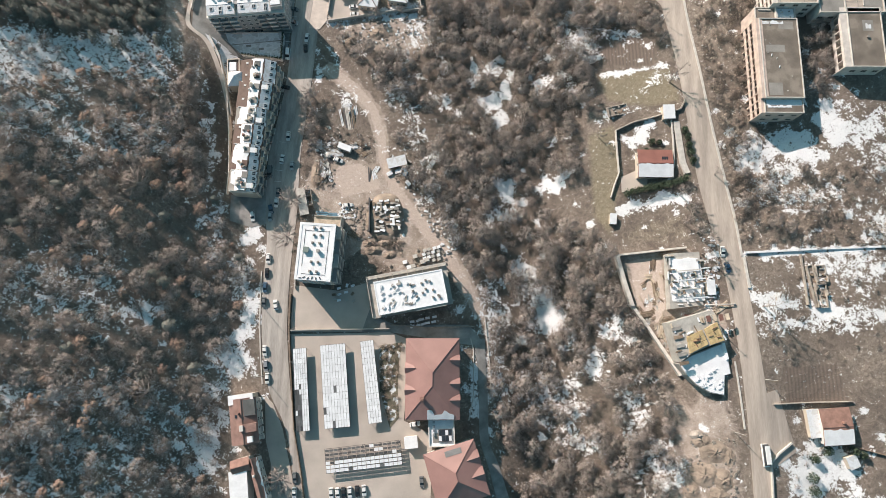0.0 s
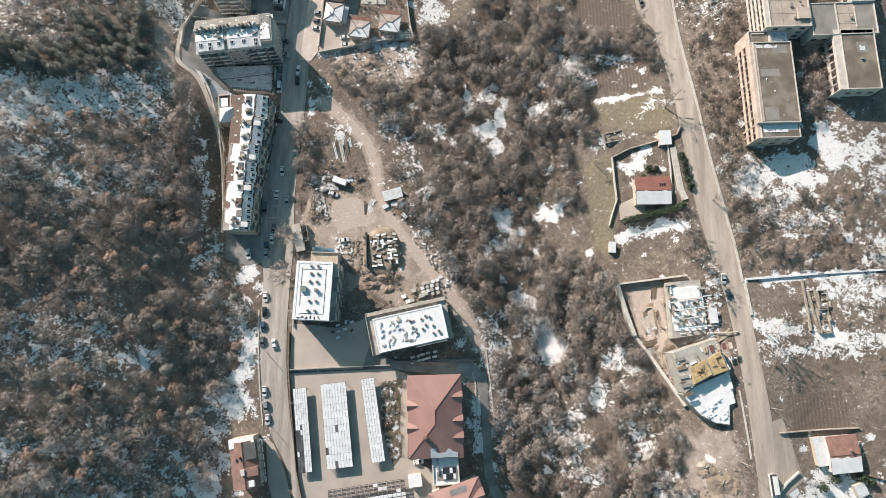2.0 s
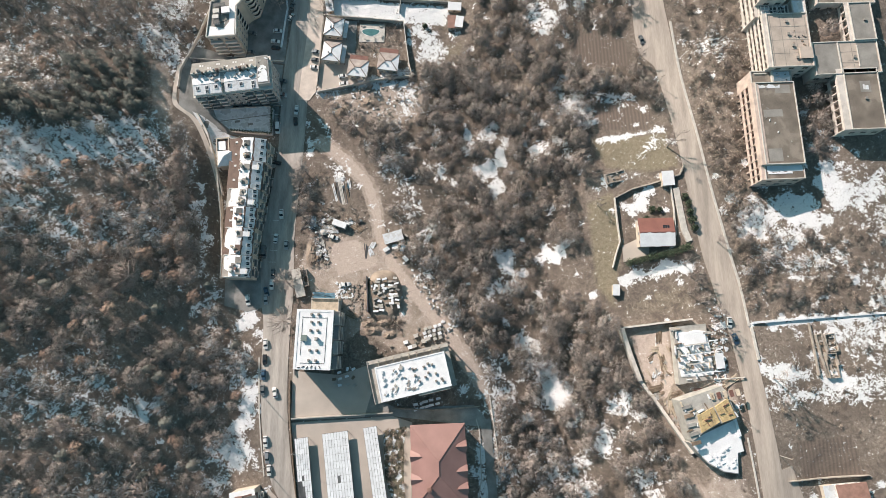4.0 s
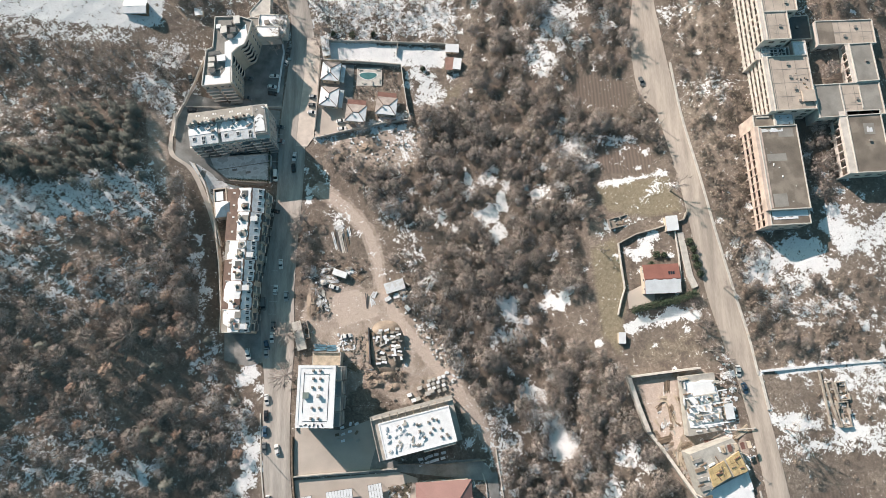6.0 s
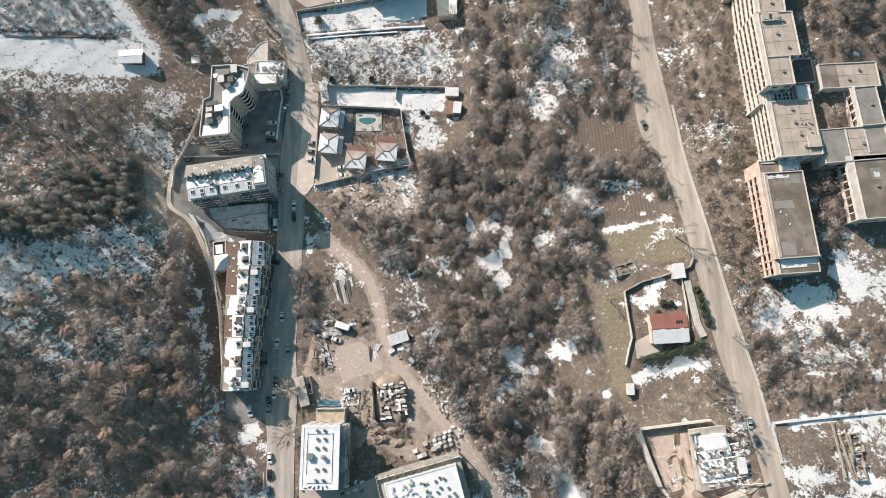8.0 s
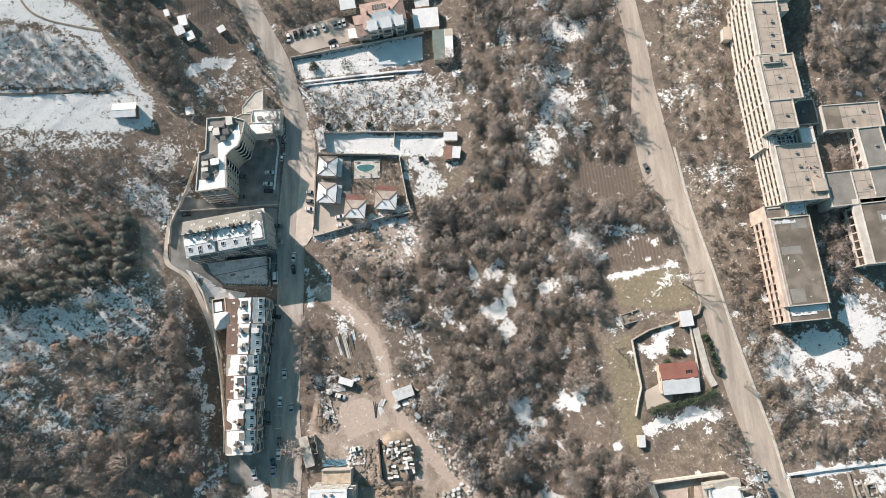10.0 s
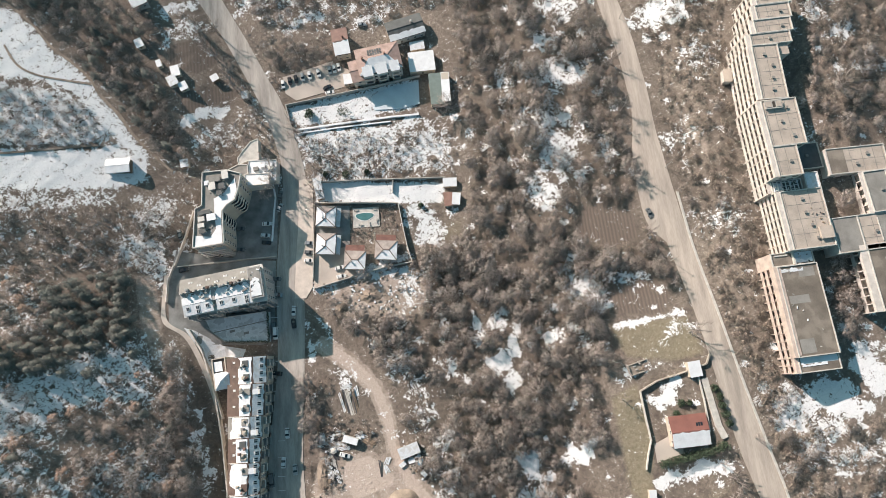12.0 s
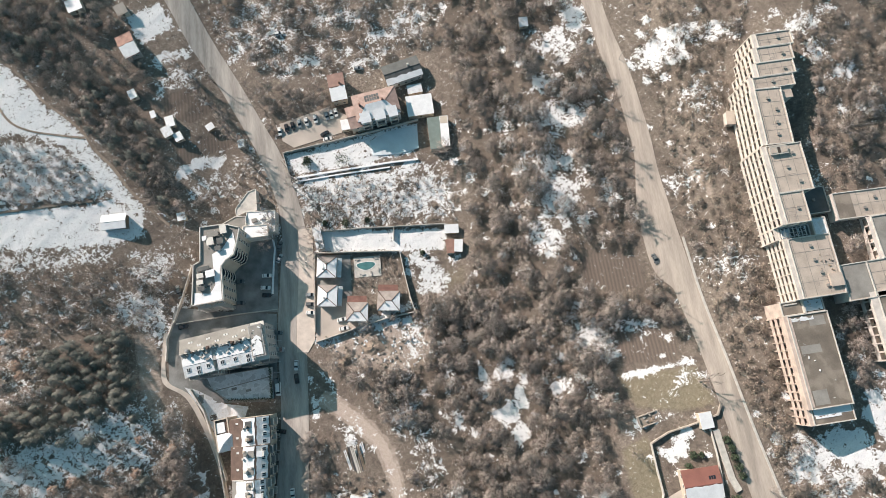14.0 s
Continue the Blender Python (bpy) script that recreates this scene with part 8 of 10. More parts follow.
S = "parked beside the wooded hill"
for args in (
    (-72.1, 32.1, -86, "white", "car", S), (-72.2, 25.8, -89, "black", "car", S), (-72.5, 19.8, -90, "blue", "car", S), (-72.6, 13.7, -90, "grey", "car", S), (-67.7, 12.6, 101, "white", "car", "driving along the street"),
    (-71.1, -6.1, -87, "white", "car", S), (-70.3, -12.2, -87, "silver", "estate", S), (-69.5, -17.1, -87, "white", "car", S),
    (-56.6, -55.2, -87, "grey", "car", "parked at the fence"), (-56.5, -60.9, -87, "white", "car", "parked at the fence"),
    (-67.9, 88.1, -89, "white", "car", "driving along the street"), (-69.8, 77.0, 83, "white", "car", "driving along the street"), (-65.2, 73.9, -89, "silver", "car", "driving along the street"),
    (-72.7, 50.5, -89, "silver", "car", "parked on a forecourt"), (-70.6, 56.8, -93, "white", "car", "parked at the terrace"), (-70.2, 61.5, -89, "grey", "car", "parked at the terrace"),
    (-74.6, 71.1, -88, "grey", "van", "parked behind the terrace"), (-80.3, 50.6, -81, "white", "estate", "parked on a forecourt"), (-72.7, 53.7, -75, "blue", "car", "parked on a forecourt"),
    (-71.3, 129.8, -93, "white", "van", "parked at the parking deck"),
    (-70.5, 146.5, -9, "silver", "van", "parked beside the large block"), (-70.0, 153.8, -9, "grey", "car", "parked beside the large block"), (-63.1, 138.6, -98, "white", "car", "driving along the street"),
    (-71.2, 112.6, 167, "black", "car", "parked in the shade"), (-72.9, 179.8, -5, "white", "car", "in the block's car park"), (-73.9, 174.4, -9, "white", "car", "in the block's car park"), (-73.6, 171.0, -9, "black", "car", "in the block's car park"),
    (-85.4, 169.2, -8, "grey", "car", "in the block's car park"), (-84.9, 178.9, -4, "grey", "car", "in the block's car park"), (-66.6, 186.8, 58, "silver", "car", "parked on the street"), (-66.0, 192.5, 71, "grey", "car", "parked on the street"),
    (-54.4, 168.3, -9, "silver", "car", "parked by the villas"), (-54.8, 164.1, -9, "grey", "car", "parked by the villas"), (-55.1, 160.3, -9, "white", "car", "parked by the villas"),
    (-41.8, 155.3, 8, "white", "car", "in the villa courtyard"), (-41.3, 151.3, 4, "white", "car", "in the villa courtyard"), (-109.5, 177.7, 103, "grey", "car", "behind the curved block"), (-108.2, 161.5, 7, "black", "car", "behind the large block"),
    (-61.1, 247.9, -84, "white", "car", "in the guest house car park"), (-57.8, 249.0, -83, "black", "car", "in the guest house car park"), (-54.8, 249.7, -83, "black", "car", "in the guest house car park"), (-51.5, 250.4, -84, "silver", "car", "in the guest house car park"),
    (-48.2, 250.9, -83, "white", "car", "in the guest house car park"), (-43.8, 251.7, -83, "white", "car", "in the guest house car park"), (-38.3, 252.4, -83, "silver", "car", "in the guest house car park"), (-36.1, 252.8, -84, "white", "car", "in the guest house car park"),
    (-33.9, 253.5, -83, "white", "car", "in the guest house car park"), (-40.2, 243.6, 25, "black", "car", "in the guest house yard"), (-39.2, 240.7, 7, "white", "car", "in the guest house yard"), (-20.9, 275.0, -4, "silver", "car", "behind the small house"),
    (112.1, 33.7, -92, "white", "car", "on the hillside road"), (113.2, 27.3, -79, "blue", "car", "on the hillside road"), (120.0, -42.7, -87, "white", "minibus", "on the hillside road"), (92.9, 159.0, -77, "grey", "car", "at the field edge"),
    (-42.0, -61.0, -84, "white", "car", "in the hotel car park"), (-39.5, -61.0, -84, "white", "car", "in the hotel car park"), (-37.1, -60.8, -84, "black", "car", "in the hotel car park"), (-34.7, -60.6, -84, "white", "car", "in the hotel car park"),
    (-31.8, -60.2, -84, "black", "car", "in the hotel car park"), (-29.1, -59.9, -84, "white", "car", "in the hotel car park"), (-6.5, -56.6, -85, "grey", "car", "by the hotel wing"), (-9.5, -34.7, 9, "white", "car", "by the hotel wing"),
    (-45.0, 76.8, -20, "white", "car", "among scrap on the waste ground"), (-39.9, 55.7, 9, "white", "car", "on the building site"), (-73.1, 149.5, -161, "silver", "car", "on the street"), (-71.7, 131.7, -86, "grey", "van", "on the street"), (-63.4, 133.0, 94, "black", "car", "on the street"),
    (-57.2, 299.5, 9, "white", "estate", "abandoned in a garden"),
):
    car(*args)


# ---- building plot on the hillside ----
def boards(cx, cy, ang, n, length, wide, material, label, name="timber_stack", spread=0.3, seed=0, category="timber stack", z=None):
    """A loose stack of planks or beams."""
    r = random.Random(seed)
    e = thing(name, cx, cy, ang, label, category, z=z)
    for i in range(n):
        layer = i // 5
        part("plank", shared(("plank", round(length, 1), wide, material.name), lambda: Build().box(0, 0, 0, length, wide, 0.14).mesh("plank", material)), None, e,
             m=pose(r.uniform(-spread, spread), (i % 5 - 2) * (wide + 0.12) + r.uniform(-0.06, 0.06), 0.12 + layer * 0.16, 0, 0, r.uniform(-6, 6) * min(1.0, 3.0 / length)))
    return e


pz = 15.0
poly = [(90.0, 32.7), (102.7, 33.6), (103.0, 12.5), (90.0, 10.9)]
px, py = poly[0]
e = thing("building_shell", px, py, 0, "half-built concrete ground floor with snowy beams", "building site", z=0)
CLEAR.append([(73.0, 33.5), (102.1, 36.2), (113.4, 8.1), (110.9, -19.3), (105.0, -21.5), (94.7, -19.7), (77.9, 12.5)])
loc = [(x - px, y - py) for x, y in poly]
base = max(float(ground(*q)) for q in poly) - 0.6
part("slab", Build().prism(loc, base - 3, base + 1.2), CONCRETE, e)
cxm, cym = sum(p[0] for p in loc) / 4, sum(p[1] for p in loc) / 4
rr = random.Random(31)
part("snow_cover", Build().prism([(cxm + a * 7.2, cym + b * 9.0) for a, b in ((-0.75, 0.96), (-0.2, 0.9), (0.2, 0.98), (0.8, 0.92), (0.95, 0.2), (1.0, -0.9), (0.2, -0.97), (-0.75, -0.95), (-0.85, -0.3), (-0.5, -0.05), (-0.7, 0.3))], base + 1.2, base + 1.45), SNOW, e)
part("upstand", Build().box(cxm + 1.0, cym + 5.6, base + 1.2, 8.5, 5.0, 0.9, 5), SNOW, e)
for j in range(4):
    for i in range(5):
        part("column", Build().box(cxm - 5.2 + i * 2.6 + rr.uniform(-0.5, 0.5) + j * 0.25, cym + 2.6 - j * 2.7 + rr.uniform(-0.5, 0.5), base + 1.2, rr.choice((0.4, 0.9, 1.2)), 0.35, rr.uniform(1.6, 3.1), 4 + rr.uniform(-4, 4)), (SNOW, CONCRETE, OLDSNOW, KERB)[(i * 2 + j) % 4], e)
for j in range(4):
    part("beam", Build().box(cxm + 0.6 + 0.25 * j, cym + 3.4 - j * 3.6, base + 3.4, 12.5 if j % 2 else 9.0, 0.4, 0.35, 5), SNOW if j % 2 else KERB, e)
for i in range(6):
    part("beam", Build().box(cxm + 7.8 + 0.25 * i, cym + 7.5 - i * 2.9, base + 1.9, 3.4, 0.4, 0.4, 6), SNOW if i % 2 else KERB, e)
for i in range(44):
    part("shuttering", Build().box(cxm + rr.uniform(-7.5, 7), cym + rr.uniform(-10, 10), base + 1.2, rr.uniform(1.0, 3.5), rr.uniform(0.3, 0.8), rr.uniform(0.4, 1.0), rr.choice((8, 95)) + rr.uniform(-12, 12)), rr.choice((OLDSNOW, PALETIMBER, TIMBER, CONCRETE)), e)
poly = [(90.4, -9.9), (95.4, -6.8), (108.1, -1.9), (109.4, -7.4), (110.2, -13.5), (107.8, -14.1), (107.1, -21.5), (101.9, -20.6), (96.6, -17.6), (93.2, -14.0)]
px, py = poly[0]
low_floor = max(float(ground(*q)) for q in poly) + 0.9
loc = [(x - px, y - py) for x, y in poly]
e = thing("building_shell", px, py, 0, "snow-covered concrete floor slab of a new building", "building site", z=0)
part("slab", Build().prism(loc, low_floor - 7, low_floor), CONCRETE, e)
mx, my = sum(p[0] for p in loc) / len(loc), sum(p[1] for p in loc) / len(loc)
part("snow_cover", Build().prism([(mx + (x - mx) * 0.96, my + (y - my) * 0.96) for x, y in loc], low_floor, low_floor + 0.2), SNOW, e, "white snow on the slab")
for i in range(90):
    x, y = rr.uniform(2, 24), rr.uniform(-14, 4)
    if inside(loc, np.array([x - 0.5]), np.array([y - 0.5]))[0] and inside(loc, np.array([x + 0.5]), np.array([y + 0.5]))[0] and y < 0.30 * x - 6.0:
        part("snowy_block", Build().box(x, y, low_floor + 0.1, rr.uniform(0.5, 1.8), rr.uniform(0.25, 0.6), rr.uniform(0.25, 0.8), rr.choice((20, 110)) + rr.uniform(-10, 10)), rr.choice((OLDSNOW, SNOW, SNOW)), e)
part("upstand", Build().prism([(a - px, b - py) for a, b in [(107.3, -2.3), (108.3, -1.9), (109.5, -8.0), (108.5, -8.4)]], low_floor, low_floor + 0.7), SNOW, e)
poly = [(87.2, 5.5), (103.4, 10.3), (105.1, 8.2), (107.9, -1.4), (101.0, -3.4), (93.9, -6.7), (90.5, -9.2)]
px, py = poly[0]
e = thing("building_shell", px, py, 0, "new floor with yellow shuttering boards and rebar", "building site", z=0)
base = low_floor + 2.4
loc = [(x - px, y - py) for x, y in poly]
part("slab", Build().prism(loc, base - 8, base), CONCRETE, e)
for panel in ([(93.1, 0.1), (99.0, 2.8), (101.0, -2.6), (94.0, -6.1)], [(99.8, 3.0), (104.7, 5.8), (107.2, -1.2), (102.1, -2.8)]):
    q = [(a - px, b - py) for a, b in panel]
    for i in range(5):
        for j in range(3):
            def at(u, v):
                return [(q[0][k] * (1 - u) + q[1][k] * u) * (1 - v) + (q[3][k] * (1 - u) + q[2][k] * u) * v for k in (0, 1)]
            part("shuttering_board", Build().prism([at(i / 5 + 0.006, j / 3 + 0.008), at((i + 1) / 5 - 0.006, j / 3 + 0.008), at((i + 1) / 5 - 0.006, (j + 1) / 3 - 0.008), at(i / 5 + 0.006, (j + 1) / 3 - 0.008)], base, base + 0.8 + 0.03 * ((i * 7 + j) % 3)), YELLOWPLY, e)
    for i in range(5):
        x, y = at(rr.uniform(0.1, 0.9), rr.uniform(0.1, 0.9))
        part("plank", Build().box(x, y, base + 0.88, rr.uniform(0.8, 2.6), 0.25, rr.uniform(0.2, 0.5), rr.choice((20, 110)) + rr.uniform(-12, 12)), rr.choice((TIMBER, VOID, RUSTRED)), e)
for i in range(46):
    x, y = rr.uniform(0, 24), rr.uniform(-16, 6)
    if inside(loc, np.array([x]), np.array([y]))[0]:
        part("shuttering", Build().box(x, y, base, rr.uniform(0.8, 3.4), rr.uniform(0.25, 0.7), rr.uniform(0.2, 0.7), rr.choice((18, 105)) + rr.uniform(-15, 15)), rr.choice((OLDSNOW, PALETIMBER, TIMBER, CONCRETE, SNOW)), e)
for i in range(5):
    x, y = (a - b for a, b in zip((89.5, 3.2), (px, py)))
    part("pallet", Build().box(x + 0.55 * i, y - i * 3.2, base, 3.4, 1.3, 0.5, 12), (TARPALE, TIMBER, CONCRETE)[i % 3], e)
    part("pallet", Build().box(x + 10 + 2.4 * i, y + 3.4 + 0.3 * i, base, 1.3, 2.4, 0.5, 10), RUSTRED if i % 2 else PALETIMBER, e)
x, y = 110.6, 12.7
e = thing("fallen_pole", x, y, 2, "pale concrete pole lying at the roadside", "pole", z=float(ground(x, y)) + 0.4)
part("pole", Build().tube((-6.0, 0, 0), (3.5, 0, 1.2), 0.24, 0.18, 8), KERB, e)
part("base", Build().box(3.5, 0, -0.6, 0.6, 0.6, 1.7), CONCRETE, e)
for i, (x, y, a, n, ln, mt) in enumerate((
    (86.5, 29.0, 80, 8, 4, TIMBER), (86.8, 18.6, 95, 8, 6, TIMBER), (92.0, 33.4, 5, 9, 6, TIMBER), (84.2, 9.5, 10, 10, 7, TIMBER), (91.6, 1.7, 5, 10, 4, PALETIMBER), (91.6, -3.8, 15, 8, 4, TIMBER),
    (92.0, -7.0, 20, 6, 4, PALETIMBER), (91.0, 7.2, 15, 9, 5, TIMBER), (98.4, 32.0, -10, 7, 5, TIMBER), (85.2, 24.4, 0, 6, 5, PALETIMBER), (109.1, 11.5, 30, 9, 6, PALETIMBER), (106.9, 9.3, 60, 7, 5, TIMBER),
    (98.9, 8.2, 5, 9, 5, RUSTRED), (87.7, 2.8, 80, 7, 5, PALETIMBER))):
    boards(x, y, a, n, ln, 0.35, mt, "loose stack of shuttering planks on the building plot", seed=i, spread=0.8)

zone = [(84.6, 31.4), (90.9, 32.3), (90.3, 11.7), (88.3, 5.0), (92.8, -9.2), (90.1, -6.0), (79.2, 11.9)]
arr = np.array(zone)
for i in range(60):
    x, y = rr.uniform(arr[:, 0].min(), arr[:, 0].max()), rr.uniform(arr[:, 1].min(), arr[:, 1].max())
    if inside(zone, np.array([x]), np.array([y]))[0]:
        boards(x, y, rr.uniform(0, 180), rr.choice((2, 3, 5)), rr.choice((1.5, 2.5, 3.5)), 0.3, rr.choice((TIMBER, PALETIMBER, OLDSNOW, CONCRETE)), "loose shuttering boards on the building plot", seed=300 + i, spread=0.6)

# ---- scrap and materials on the waste ground ----
for i, (x, y, a, n, ln, mt) in enumerate((
    (-45.3, 96.0, 103, 2, 11, OLDSNOW), (-43.4, 95.0, 101, 2, 15, DARKMETAL), (-41.9, 94.6, 100, 3, 15, KERB), (-40.6, 94.8, 100, 1, 15, DARKMETAL), (-39.6, 94.9, 101, 2, 15, TIMBER), (-43.0, 103.8, 8, 4, 4, OLDSNOW), (-39.0, 100.6, 100, 5, 5, OLDSNOW), (-53.8, 84.4, 108, 4, 4.5, OLDSNOW), (-50.9, 83.6, 22, 5, 4.5, OLDSNOW), (-46.7, 85.4, 8, 3, 5, OLDSNOW), (-46.6, 81.9, 24, 3, 6, KERB), (-45.8, 79.9, 2, 3, 6, OLDSNOW), (-52.3, 74.6, 96, 4, 4, OLDSNOW), (-49.9, 72.8, 100, 3, 5, KERB), (-51.0, 68.7, 95, 5, 4.5, OLDSNOW), (-48.9, 69.2, 100, 3, 5, OLDSNOW), (-31.9, 69.5, 92, 2, 8, DARKMETAL), (-29.2, 69.6, 110, 4, 3, OLDSNOW), (-28.4, 72.6, 60, 4, 3, OLDSNOW),
    (-35.0, 80.7, -35, 8, 5, TIMBER), (-37.6, 82.9, -30, 8, 5, OLDSNOW), (-15.9, 67.4, -50, 8, 4, TIMBER), (-37.0, 42.9, -30, 8, 4, TIMBER), (-45.9, 51.2, 0, 8, 4, BLUETARP), (-50.7, 51.7, 0, 6, 5, BLUETARP))):
    boards(x, y, a, n, ln, 0.4, mt, "stack of beams and planks on the waste ground", seed=50 + i, spread=0.5)
r = random.Random(8)


def crate(x, y, ang, sx, sy, sz, material, label, group, name="crate", z=0.0):
    e = thing(name, x, y, ang, label, "crate", group, z=float(ground(x, y)) + z)
    part("body", Build().box(0, 0, -0.3, sx, sy, sz + 0.3), material, e)
    part("top", Build().box(0, 0, sz, sx + 0.08, sy + 0.08, 0.1), SNOW if r.random() < 0.30 else material, e)
    for k in (-1, 1) if name == "crate" else ():
        part("batten", Build().box(0, k * (sy / 2 + 0.03), 0.1, sx, 0.06, 0.12), TIMBER, e)
    return e


# block store on a raised bank of earth
bank_x, bank_y = -23.4, 50.0
bank_z = float(ground(bank_x, bank_y)) + 2.0
bank = Build()
for j in range(13):
    for i in range(40):
        a, q = 2 * math.pi * i / 40, j / 12
        wob = 1 + 0.12 * noise.noise(Vector((math.cos(a) * 1.5, math.sin(a) * 1.5, q)))
        gx0, gy0 = 8.6 * q * wob * math.cos(a), 12.0 * q * wob * math.sin(a)
        drop = min(1.0, max(0.0, (q - 0.72) / 0.28))
        bank.v.append((gx0, gy0, 0.22 * noise.noise(Vector((gx0 * 0.8, gy0 * 0.8, 2))) - (2.4 + float(ground(bank_x, bank_y) - ground(bank_x + gx0, bank_y + gy0))) * drop))
bank.f = [(j * 40 + i, (j + 1) * 40 + i, (j + 1) * 40 + (i + 1) % 40, j * 40 + (i + 1) % 40) for j in range(12) for i in range(40)]
ob = tagged(new("earth_bank", bank.mesh("earth_bank", EARTH)), "raised bank of brown earth carrying stacked blocks", "heap")
ob.matrix_basis = pose(bank_x, bank_y, bank_z - 0.1)
ob.data.shade_smooth()
for i in range(52):
    col, row = i % 5, i // 5
    tx, ty = bank_x - 4.6 + col * 2.35 + r.uniform(-0.7, 0.7) + row * 0.1, bank_y + 7.6 - row * 1.35 + r.uniform(-0.5, 0.5)
    if r.random() < 0.14:
        continue
    crate(tx, ty, r.choice((6, 6, 8, 92)) + r.uniform(-24, 24), r.uniform(1.5, 2.3), r.uniform(0.6, 1.0), r.uniform(0.4, 1.0), r.choice((KERB, KERB, CONCRETE, TARPALE, TIMBER, STONE)), "snowy pallet of building blocks on an earth bank", "pallets on the building site", z=bank_z - float(ground(tx, ty)) - 0.1)
wall_line([(-30.4, 58.7), (-30.1, 51.3), (-29.9, 43.7)], "dark wall beside stacked blocks", 3.2, 0.5, DARKMETAL)
for i in range(16):
    x = -3.6, 32.9
    crate(x[0] + (i % 4) * 2.0 - 3 + r.uniform(-0.3, 0.3), x[1] - (i // 4) * 1.7 + 3 + (i % 4) * 0.5, 20 + r.uniform(-8, 8), 1.4, 1.2, r.uniform(0.8, 1.2), r.choice((OLDSNOW, CONCRETE, TIMBER)), "pallet of bricks with snow on top", "brick pallets")
for i, (x, y) in enumerate(((-12.9, 28.7), (-11.1, 29.2), (-7.3, 31.0), (-5.5, 31.9), (-14.6, 30.8), (-10.4, 33.3))):
    crate(x, y, 15, 1.8, 1.4, 1.4, KERB, "white-wrapped pallet on brown earth", "brick pallets")
for i in range(10):
    x = -7.2, 4.0
    crate(x[0] + (i % 5) * 2.2 - 4 + r.uniform(-0.4, 0.4), x[1] + (i // 5) * 2.0 + (i % 5) * 0.5, 15 + r.uniform(-15, 15), 1.8, 0.9, 0.9, OLDSNOW, "pale pallet in the shaded yard", "yard pallets")
for i in range(12):
    x = -39.9, 18.1
    crate(x[0] + (i % 4) * 2.6 - 4 + r.uniform(-0.8, 0.8), x[1] + (i // 4) * 2.6 - 3 + r.uniform(-0.8, 0.8), r.uniform(0, 90), 1.5, 0.9, 0.7, r.choice((CONCRETE, OLDSNOW, TIMBER)), "pallet in the shaded yard", "yard pallets")
for i in range(46):
    x = -46.2, 80.1
    a, q = r.uniform(-0.5, 1.9), r.uniform(2, 13)
    tx, ty = (x[0] - 5 + r.gauss(0, 3.2), x[1] + 2 + r.gauss(0, 1.6)) if i % 2 else (x[0] - 4.5 + r.gauss(0, 1.3), x[1] - 5 + r.gauss(0, 5.0))
    boards(tx, ty, r.uniform(0, 180), r.choice((2, 3, 4)), r.choice((2.0, 3.0, 4.0)), 0.35, r.choice((OLDSNOW, OLDSNOW, DARKMETAL, DARKMETAL, KERB)), "loose scrap beams on the waste ground", name="scrap_pile", seed=200 + i, spread=0.6, category="scrap")
e = thing("water_tank", -49.4, 79.0, 0, "round white water tank on waste ground", "tank")
part("body", Build().tube((0, 0, -0.2), (0, 0, 1.5), 1.1, 1.1, 20), RENDERW, e)
part("lid", Build().tube((0, 0, 1.5), (0, 0, 1.75), 1.0, 0.4, 20), KERB, e, "pale conical lid")
for i in range(26):
    tx, ty = ((-51.0 + r.gauss(0, 1.8), r.uniform(66, 80)) if i % 2 else (r.uniform(-54, -33), 83.5 + r.gauss(0, 1.3))) if i < 20 else (-16.5 + r.gauss(0, 2.2), 72 + r.gauss(0, 2.8))
    crate(tx, ty, r.uniform(0, 180), r.uniform(0.7, 1.6), r.uniform(0.5, 1.0), r.uniform(0.4, 1.1), r.choice((DARKMETAL, DARKMETAL, TIMBER, OLDSNOW, CONCRETE)), "old scrap box on the waste ground", "scrap boxes", name="scrap_box")
cx, cy, w, d, ang = -42.2, 82.4, 5.4, 3.2, -22.0
e = thing("container", cx, cy, ang, "white site container with snow on its roof", "container")
part("body", Build().box(0, 0, -0.2, 6.0, 2.5, 2.7), RENDERW, e)
part("roof", Build().box(0, 0, 2.5, 6.1, 2.6, 0.15), SNOW, e)
for i in range(10):
    part("rib", shared("rib", lambda: Build().box(0, 0, 0, 0.12, 2.58, 2.3).mesh("rib", RENDERW)), None, e, m=pose(-2.7 + i * 0.6, 0, 0.1))
cx, cy, w, d, ang = -19.1, 75.6, 7.9, 4.0, 14.2
e = shed(cx, cy, w, d, ang, 2.6, "ramshackle hut with thin snow on its roof beside the track", OLDSNOW, TIMBER)
for i, (x, y, a) in enumerate(((-18.5, 71.4, 10), (-15.2, 70.6, 70), (-22.2, 70.5, 30), (-14.1, 66.1, -50))):
    crate(x, y, a, 2.6, 1.6, 0.8, BLUETARP if i % 2 else OLDSNOW, "tarpaulin-covered pile beside a hut", "covered piles", name="covered_pile")


